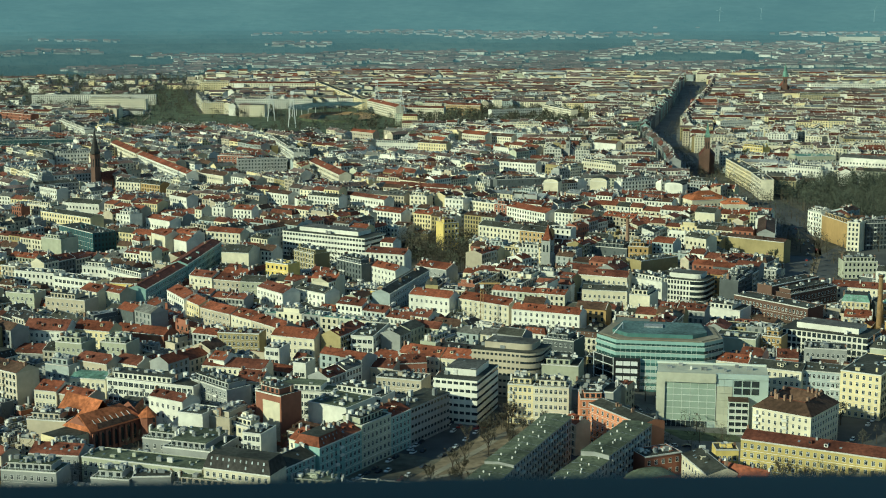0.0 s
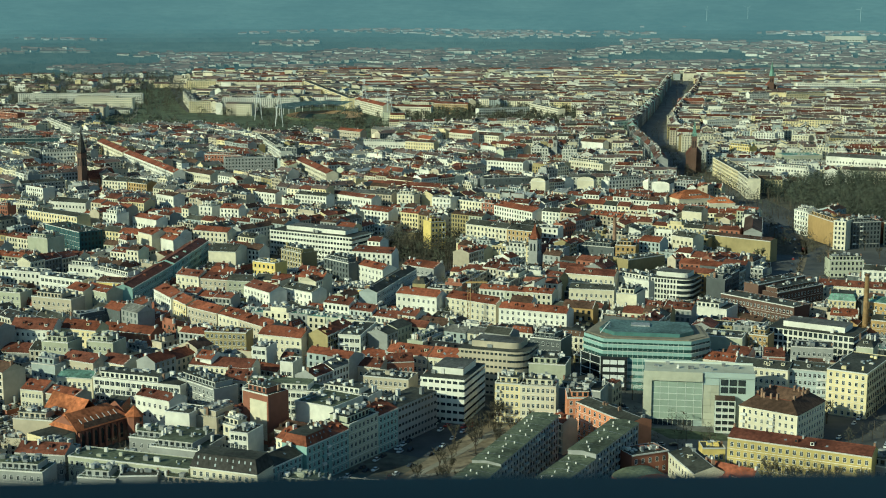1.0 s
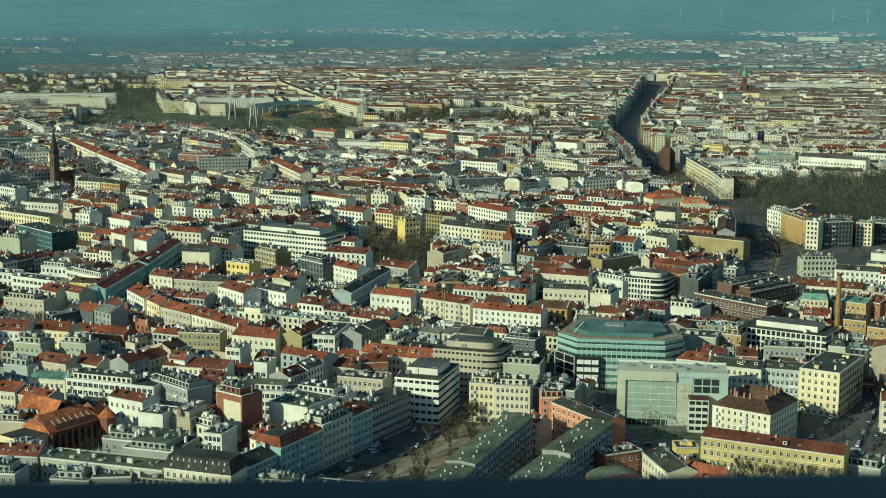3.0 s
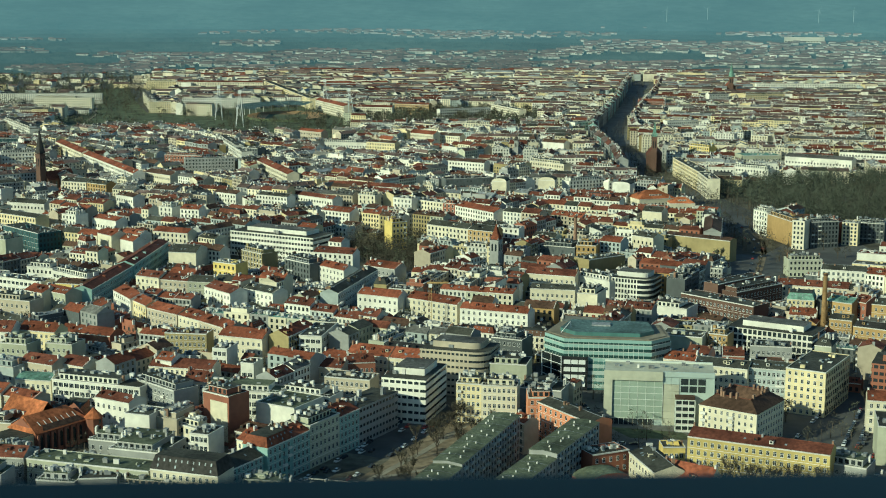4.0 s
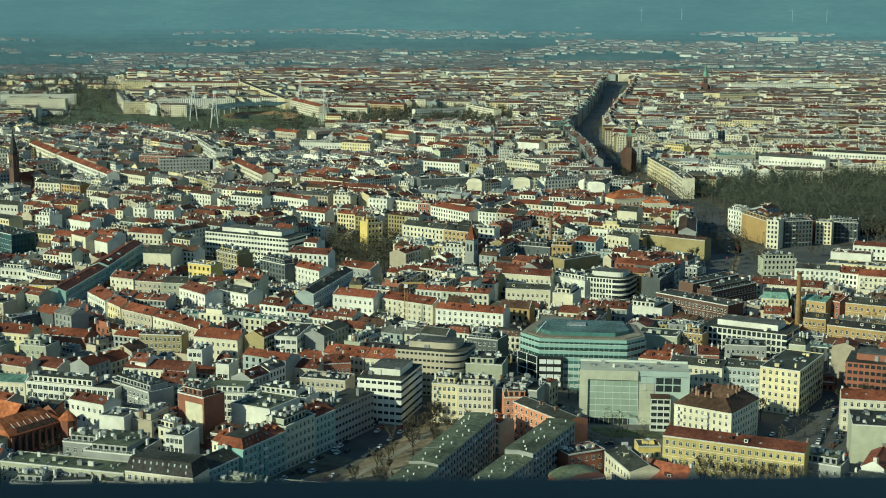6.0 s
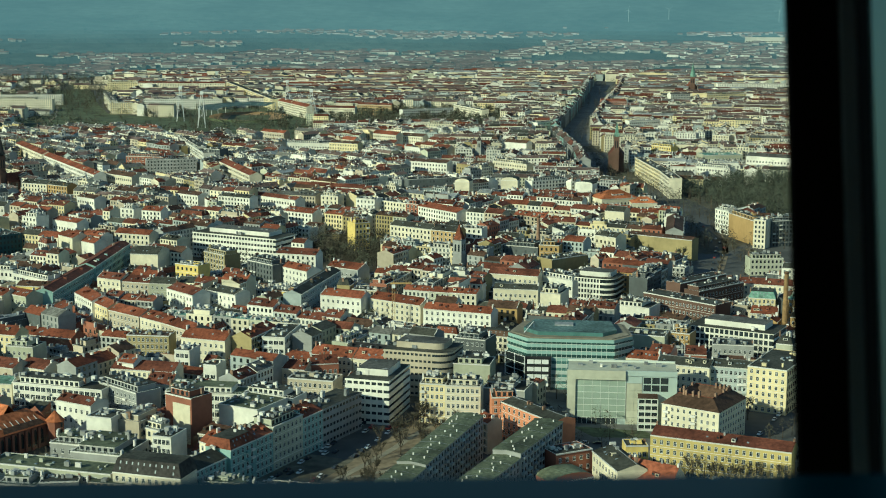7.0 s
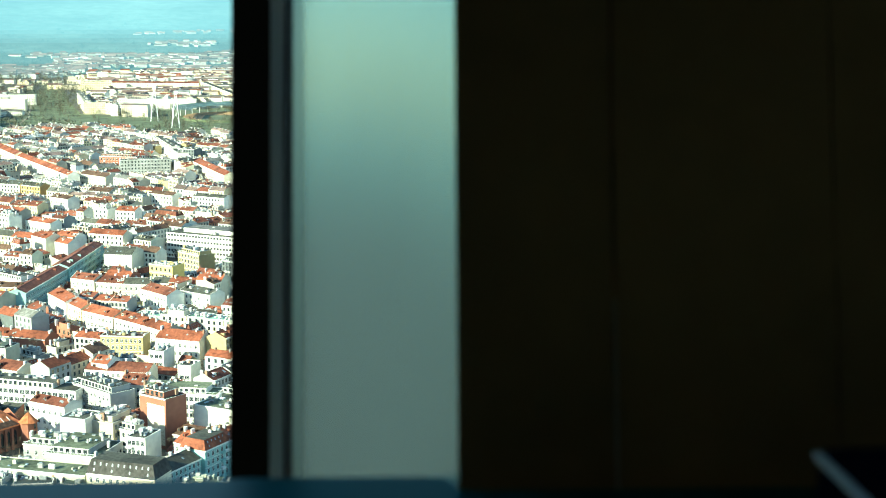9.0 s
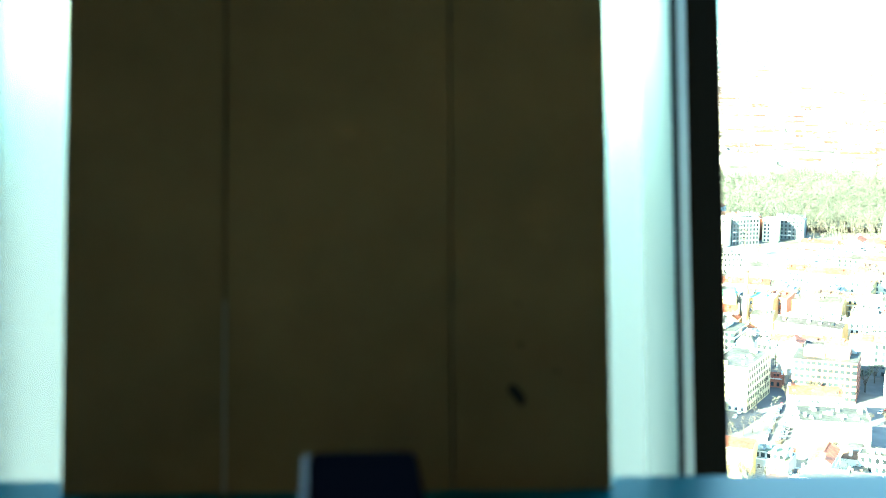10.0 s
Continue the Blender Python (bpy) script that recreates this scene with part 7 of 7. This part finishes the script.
# ---- cars ----
def car(x, y, deg, paint, label):
    root = empty("car", x, y, 0.0, radians(deg))
    B = Mesh()
    B.box(-0.85, 0.85, -2.1, 2.1, 0.35, 0.85, paint, bottom=True)
    B.poly([(-0.85, -2.1, 0.85), (0.85, -2.1, 0.85), (0.8, -1.0, 1.0), (-0.8, -1.0, 1.0)], paint)
    B.make("body", root)
    C = Mesh()
    i = C.pts([(-0.8, -1.2, 0.85), (0.8, -1.2, 0.85), (0.8, 1.9, 0.85), (-0.8, 1.9, 0.85), (-0.65, -0.5, 1.42), (0.65, -0.5, 1.42), (0.65, 1.3, 1.42), (-0.65, 1.3, 1.42)])
    for a, b in ((0, 1), (1, 2), (2, 3), (3, 0)):
        C.face((i + a, i + b, i + b + 4, i + a + 4), "pane")
    C.face((i + 4, i + 5, i + 6, i + 7), paint)
    C.make("cabin", root)
    for a in (-0.82, 0.82):
        for b in (-1.35, 1.3):
            w = Mesh()
            w.tube((a - 0.1, b, 0.33), (a + 0.1, b, 0.33), 0.33, 0.33, "tyre", 8)
            w.make("wheel", root)
    return tagged(root, label, "car", "cars along the streets")


CARS = [car(-13.5, 640, -27, "car paint white", "white parked car on the street"), car(-28, 613, -27, "car paint dark", "dark parked car on the street"), car(16, 678, -27, "car paint red", "red car on the street")]
crnd = random.Random(5)


def park_along(pts, off, gap, skip):
    for (ax, ay), (bx, by) in zip(pts, pts[1:]):
        L = math.hypot(bx - ax, by - ay)
        tx, ty = (bx - ax) / L, (by - ay) / L
        k = 0.0
        while k < L:
            if crnd.random() > skip:
                x, y = ax + tx * k - ty * off, ay + ty * k + tx * off
                copy_thing(crnd.choice((CARS[0], CARS[0], CARS[1], CARS[1], CARS[2])), Matrix.Translation((x, y, 0.03)) @ Matrix.Rotation(math.atan2(ty, tx) - math.pi / 2, 4, "Z"))
            k += gap


park_along(STREET_C[:7], 8.6, 6, 0.35)
park_along(STREET_C[:7], -8.6, 6, 0.5)
park_along(STREET_C[:7], 2.2, 34, 0.3)
park_along(AVENUE[:4], -3.5, 22, 0.3)
park_along(AVENUE[:4], 3.0, 26, 0.3)
for off in (0.0, 9.0, 18.0):
    park_along([(302 + off, 1040), (318 + off, 1140)], 0.0, 7, 0.45)
park_along([(92, 735), (98, 690), (96, 655)], 2.5, 7, 0.3)
park_along([(92, 735), (98, 690), (96, 655)], -3.5, 8, 0.5)
park_along([(106, 650), (160, 642)], 0.0, 6, 0.4)
park_along([(196, 610), (285, 690)], 0.0, 7, 0.4)
park_along([(215, 640), (262, 745)], 0.0, 8, 0.4)
park_along([(190, 650), (240, 735)], 4.0, 9, 0.5)
for off in (0.0, 8.0, 18.0, 26.0):
    park_along([(206 + off, 640 + off * 0.3), (236 + off * 0.8, 706)], 0.0, 3.4, 0.3)

# ---- the far rise: districts, woods and wind turbines ----
frnd = random.Random(31)


def rise_spot(true_d):
    """Distance along the ground of the rise at which things stand that are true_d away, and their scale there."""
    lo, hi = RIM0, RIM1
    for _ in range(40):
        m = (lo + hi) / 2
        if (EYE_Z - land(m)) / m > EYE_Z / true_d:
            lo = m
        else:
            hi = m
    return lo, lo / true_d


# the far materials hold haze as emission, one strength per distance band
FW = Mesh()
for k in range(9000):
    D = 3720 * math.exp(frnd.random() ** 1.4 * 1.15)
    az = radians(frnd.uniform(-19.5, 24.5))
    clump = noise.noise((az * 9, math.log(D) * 8, 0.3))
    if clump < -0.12 + (D - 3720) / 9000 - az * 0.45:
        continue
    r, k2 = rise_spot(D)
    FW.at(r * math.sin(az), r * math.cos(az), land(r) - 0.5, frnd.gauss(-0.05, 0.16) - az)
    w, d, h = frnd.uniform(10, 34) * frnd.uniform(0.8, 1.7) * k2, 11 * k2, frnd.uniform(4, 9) * k2
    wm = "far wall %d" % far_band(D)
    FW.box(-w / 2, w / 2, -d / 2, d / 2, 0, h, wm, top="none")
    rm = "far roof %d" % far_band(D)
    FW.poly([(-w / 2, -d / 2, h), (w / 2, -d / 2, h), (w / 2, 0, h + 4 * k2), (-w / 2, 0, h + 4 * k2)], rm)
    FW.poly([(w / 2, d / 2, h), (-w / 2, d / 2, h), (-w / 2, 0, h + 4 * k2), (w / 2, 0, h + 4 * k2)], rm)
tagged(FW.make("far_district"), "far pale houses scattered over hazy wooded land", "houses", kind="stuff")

FT = Mesh()
for k in range(15000):
    D = 2250 * math.exp(frnd.random() ** 1.15 * 1.9)
    az = radians(frnd.uniform(-19.5, 24.5))
    if D < 3750:
        x, y = D * math.sin(az), D * math.cos(az)
        if not free(x, y, 4) or on_road(x, y, 0) or noise.noise((x * 0.006, y * 0.004, 3.0)) < -0.05:
            continue
        r, k2, z = D, 1.0, 0.0
    else:
        if noise.noise((az * 9, math.log(D) * 8, 0.3)) > 0.22:
            continue
        r, k2 = rise_spot(D)
        z = land(r) - 0.5
    FT.at(r * math.sin(az), r * math.cos(az), z, frnd.uniform(0, 6))
    h = frnd.uniform(9, 17) * k2
    wide = frnd.uniform(1.6, 3.4) if D > 3750 else 1.1
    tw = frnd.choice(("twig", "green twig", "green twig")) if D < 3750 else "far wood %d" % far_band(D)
    FT.tube((0, 0, 0), (0, 0, h * 0.5), h * 0.03, h * 0.02, tw, 3)
    for q in range(16 if D < 3750 else 10):
        a, rr = frnd.uniform(0, math.tau), h * 0.35 * wide * math.sqrt(frnd.random())
        p = Vector((math.cos(a) * rr, math.sin(a) * rr, h * frnd.uniform(0.3, 0.8)))
        v = Vector((frnd.gauss(0, 1), frnd.gauss(0, 1), frnd.gauss(0.5, 0.6))).normalized() * h * frnd.uniform(0.16, 0.28)
        s = v.cross(Vector((frnd.gauss(0, 1), frnd.gauss(0, 1), frnd.gauss(0, 1)))).normalized() * h * 0.05
        FT.poly([tuple(p - s), tuple(p + s), tuple(p + v + s * 0.4), tuple(p + v - s * 0.4)], tw)
tagged(FT.make("far_trees"), "far bare woods and street trees in haze", "trees", kind="stuff")


def far_hall():
    az, D = math.atan2(730, 2600), 6600
    r, k2 = rise_spot(D)
    root = empty("warehouse", r * math.sin(az), r * math.cos(az), land(r) - 0.5, -az)
    B = Mesh()
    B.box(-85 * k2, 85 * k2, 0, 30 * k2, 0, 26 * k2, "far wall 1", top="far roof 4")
    for j in range(14):
        B.poly([((-80 + j * 12) * k2, -0.1, 5 * k2), ((-74 + j * 12) * k2, -0.1, 5 * k2), ((-74 + j * 12) * k2, -0.1, 9 * k2), ((-80 + j * 12) * k2, -0.1, 9 * k2)], "pane")
    B.make("hall", root)
    tagged(root, "long pale warehouse far out in the haze", "warehouse")


def turbine(px, D, turn):
    az = math.atan2(px - 784, 2600)
    r, k2 = rise_spot(D)
    root = empty("wind_turbine", r * math.sin(az), r * math.cos(az), land(r) - 1.0, -az)
    h = 92 * k2
    M = Mesh()
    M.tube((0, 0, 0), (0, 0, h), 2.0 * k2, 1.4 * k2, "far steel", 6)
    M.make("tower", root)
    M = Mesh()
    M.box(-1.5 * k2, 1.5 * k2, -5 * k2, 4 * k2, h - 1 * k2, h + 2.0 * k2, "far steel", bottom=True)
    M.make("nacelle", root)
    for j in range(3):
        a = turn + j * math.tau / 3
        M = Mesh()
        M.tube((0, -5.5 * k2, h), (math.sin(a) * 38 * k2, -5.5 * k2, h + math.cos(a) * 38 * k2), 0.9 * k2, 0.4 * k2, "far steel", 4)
        M.make("blade", root)
    tagged(root, "white wind turbine at rest on the horizon", "wind turbine", "wind turbines on the horizon")


far_hall()
for px, D, turn in ((1268, 11500, 0.2), (1340, 12500, 0.9), (1538, 11500, 0.5), (1600, 11800, 0.1)):
    turbine(px, D, turn)
# ---- the tower's viewing floor ----
# broad mottling of the panels also imitates soft smudges of shade
mat("room panel", (0.30, 0.205, 0.092), 0.65, grain=0.12, grime=0.38, scale=38.0, obj=0.1, bump=0.05)
mat("mullion", (0.010, 0.007, 0.004), 0.9, spec=0.02, grain=0.15, grime=0.25, scale=14.0)
mat("aluminium", (0.42, 0.43, 0.42), 0.4, metal=0.7, grain=0.06, grime=0.12, scale=20.0)
mat("gasket", (0.012, 0.012, 0.012), 0.7, grain=0.1, grime=0.1)
mat("frame teal", (0.27, 0.355, 0.33), 0.32, metal=0.72, grain=0.08, grime=0.15, scale=8.0)
mat("reveal", (0.35, 0.45, 0.425), 0.25, metal=0.72, grain=0.10, grime=0.12, scale=6.0)
mat("ledge", (0.001, 0.080, 0.100), 0.3, spec=0.05, grain=0.1, grime=0.2, scale=12.0)
mat("room wall", (0.34, 0.30, 0.24), 0.9, grain=0.1, grime=0.2, scale=2.0)
mat("carpet", (0.12, 0.10, 0.08), 0.95, grain=0.3, grime=0.3, scale=15.0)
mat("black plastic", (0.003, 0.003, 0.005), 0.95, spec=0.0, grain=0.1, grime=0.15, scale=30.0)
mat("concrete", (0.34, 0.33, 0.31), 0.9, grain=0.15, grime=0.3, scale=0.4)
LEAN = math.tan(radians(15.0))       # the windows lean out towards the top
Z0 = EYE_Z - 0.083
LOW, HIGH = EYE_Z - 0.62, EYE_Z + 1.25


def ring_pt(arc, depth, z):
    """A place by its run along the ring, its depth beyond the camera's circle at eye height, and its height."""
    a = arc / TOWER_R - radians(2.4)
    r = TOWER_R + depth + (z - Z0) * LEAN
    return AXIS[0] + r * math.sin(a), AXIS[1] + r * math.cos(a), z


def bar(name, arc0, dep0, arc1, dep1, thick, m, parent, z0=LOW, z1=HIGH, label=""):
    """An upright member whose inner face runs from (arc0, dep0) to (arc1, dep1), thick outwards."""
    B = bmesh.new()
    vs = []
    for z in (z0, z1):
        vs.append([B.verts.new(ring_pt(a, d, z)) for a, d in ((arc0, dep0), (arc1, dep1), (arc1, dep1 + thick), (arc0, dep0 + thick))])
    lo, hi = vs
    for k in range(4):
        B.faces.new((lo[k], lo[(k + 1) % 4], hi[(k + 1) % 4], hi[k]))
    B.faces.new(hi), B.faces.new(reversed(lo))
    bmesh.ops.recalc_face_normals(B, faces=B.faces)
    me = bpy.data.meshes.new(name)
    B.to_mesh(me), B.free()
    me.materials.append(MATS[m])
    ob = new(name, me)
    ob.parent = parent
    return tagged(ob, label)


PITCH = 1.76


def pier(k):
    """A pier between two windows: panels with open seams, polished reveals, frames on both sides."""
    s = k * PITCH
    root = tagged(new("window_pier"), "dark brown panelled pier between leaning windows", "wall", kind="structure")
    for a, b in ((1.1463, 1.1965), (1.1974, 1.2688), (1.2694, 1.3197)):
        bar("panel", s + a, 0.480, s + b, 0.480, 0.012, "room panel", root)
    bar("backing", s + 1.1493, 0.4925, s + 1.3162, 0.4925, 0.11, "gasket", root)
    bar("mullion", s + 1.0572, 0.660, s + 1.0750, 0.645, 0.008, "mullion", root)
    bar("cover_strip", s + 1.0753, 0.643, s + 1.0808, 0.640, 0.03, "aluminium", root)
    bar("seal", s + 1.0811, 0.640, s + 1.0852, 0.636, 0.012, "gasket", root)
    bar("frame_return", s + 1.0854, 0.632, s + 1.0901, 0.6205, 0.012, "frame teal", root, label="grey-green painted frame edge")
    bar("reveal", s + 1.0903, 0.6200, s + 1.1461, 0.482, 0.02, "reveal", root, label="pale polished metal reveal")
    bar("reveal", s + 1.3196, 0.482, s + 1.3398, 0.530, 0.02, "reveal", root, label="pale polished metal reveal")
    bar("frame_return", s + 1.3401, 0.531, s + 1.3706, 0.643, 0.02, "frame teal", root, label="grey-green painted frame edge")
    bar("seal", s + 1.3709, 0.643, s + 1.3738, 0.645, 0.012, "gasket", root)
    bar("cover_strip", s + 1.3741, 0.646, s + 1.3785, 0.649, 0.03, "aluminium", root)
    bar("mullion", s + 1.3788, 0.6496, s + 1.3959, 0.6629, 0.008, "mullion", root)
    return root


PIERS = {k: pier(k) for k in range(-3, 4)}
CHIPPED = PIERS[0]


def ring_band(name, inner, outer, z0, z1, m, label, cat, a0, a1, steps=24):
    """A solid band along the ring between two depths and heights."""
    B = Mesh()
    for k in range(steps + 1):
        a = a0 + (a1 - a0) * k / steps
        ang = a / TOWER_R - radians(2.4)
        for d, z in ((inner, z0), (outer, z0), (outer, z1), (inner, z1)):
            r = TOWER_R + d
            B.pts([(AXIS[0] + r * math.sin(ang), AXIS[1] + r * math.cos(ang), z)])
    for k in range(steps):
        for j in range(4):
            B.face((k * 4 + j, k * 4 + (j + 1) % 4, k * 4 + 4 + (j + 1) % 4, k * 4 + 4 + j), m)
    B.face((0, 1, 2, 3), m), B.face((steps * 4 + 3, steps * 4 + 2, steps * 4 + 1, steps * 4), m)
    return tagged(B.make(name), label, cat, kind="structure")


LEDGE_Z = EYE_Z - 0.160
A0, A1 = -4.4, 6.6
ring_band("window_ledge", 0.20, 0.474, LEDGE_Z - 0.03, LEDGE_Z, "ledge", "glossy dark blue-grey window ledge", "ledge", A0, A1)
ring_band("parapet_wall", 0.24, 0.40, EYE_Z - 1.15, LEDGE_Z - 0.032, "room wall", "dark wall under the window ledge", "wall", A0, A1)
ring_band("outer_sill", 0.41, 0.75, LOW - 0.12, LOW, "mullion", "dark outer sill below the windows", "sill", A0, A1)
ring_band("floor", -4.2, 0.75, EYE_Z - 1.25, EYE_Z - 1.152, "carpet", "dark carpeted floor of the viewing room", "floor", A0, A1)
ring_band("ceiling", -4.2, 1.15, HIGH + 0.01, HIGH + 0.10, "room wall", "dark ceiling of the viewing room", "ceiling", A0, A1)
ring_band("wall_back", -4.3, -4.21, EYE_Z - 1.25, HIGH + 0.10, "room wall", "dark inner wall of the viewing room", "wall", A0, A1)
for s, name in ((A0, "wall_left"), (A1, "wall_right")):
    ring_band(name, -4.2, 0.95, EYE_Z - 1.14, HIGH, "room wall", "dark cross wall closing the viewing room", "wall", s - 0.05, s + 0.05, 1)
sh = Mesh()
sh.drum(AXIS[0], AXIS[1], 0, EYE_Z - 1.26, 9.0, 9.0, "concrete", n=32)
sh.drum(AXIS[0], AXIS[1], EYE_Z - 6, EYE_Z - 1.27, 9.2, 15.0, "concrete", n=32)
tagged(sh.make("tower_shaft"), "plain concrete tower shaft under the viewing room", "tower", kind="structure")

# chips in the paint of one panel
for ca, cz, cw, ch in ((1.2900, -0.1300, 0.0058, 0.0060), (1.2913, -0.1140, 0.0016, 0.0016), (1.3027, -0.1225, 0.0012, 0.0014), (1.2905, -0.1010, 0.0020, 0.0005)):
    B = bmesh.new()
    crn = random.Random(int(ca * 10000))
    rim = []
    for k in range(9):
        t = k * math.tau / 9
        q = crn.uniform(0.6, 1.0)
        a, z = ca + math.cos(t) * cw * 0.6 * q, EYE_Z + cz + math.sin(t) * ch * 0.5 * q - math.cos(t) * ch * 0.35
        rim.append((a, z))
    back = [B.verts.new(ring_pt(a, 0.4805, z)) for a, z in rim]
    face = [B.verts.new(ring_pt(a, 0.4794, z)) for a, z in rim]
    for k in range(9):
        B.faces.new((back[k], back[(k + 1) % 9], face[(k + 1) % 9], face[k]))
    B.faces.new(face)
    me = bpy.data.meshes.new("paint_chip")
    B.to_mesh(me), B.free()
    me.materials.append(MATS["gasket"])
    o = new("paint_chip", me)
    o.parent = CHIPPED
# pale strip in the lower part of one seam
bar("seam_filler", 1.1966, 0.4792, 1.1973, 0.4792, 0.004, "aluminium", CHIPPED, EYE_Z - 0.17, EYE_Z - 0.10, label="pale strip in the lower seam")

# the small dark block that stands on the ledge
BA = 1.2435 / TOWER_R - radians(2.4)
blk = empty("ledge_block", AXIS[0] + (TOWER_R + 0.307) * math.sin(BA), AXIS[1] + (TOWER_R + 0.307) * math.cos(BA), LEDGE_Z, -BA + radians(2.0))
B = bmesh.new()
bmesh.ops.create_cube(B, size=1.0)
bmesh.ops.scale(B, vec=(0.027, 0.09, 0.048), verts=B.verts)
bmesh.ops.translate(B, vec=(0, 0, 0.024), verts=B.verts)
bmesh.ops.bevel(B, geom=B.edges[:], offset=0.0012, segments=2, affect="EDGES")
me = bpy.data.meshes.new("body")
B.to_mesh(me), B.free()
me.materials.append(MATS["black plastic"])
o = new("body", me)
o.parent = blk
B = bmesh.new()
bmesh.ops.create_cube(B, size=1.0)
bmesh.ops.scale(B, vec=(0.0016, 0.088, 0.0016), verts=B.verts)
me = bpy.data.meshes.new("edge_strip")
B.to_mesh(me), B.free()
me.materials.append(MATS["aluminium"])
o = new("edge_strip", me)
o.parent, o.location = blk, (-0.0140, 0, 0.0466)
tagged(blk, "small black plastic block standing on the ledge", "block")
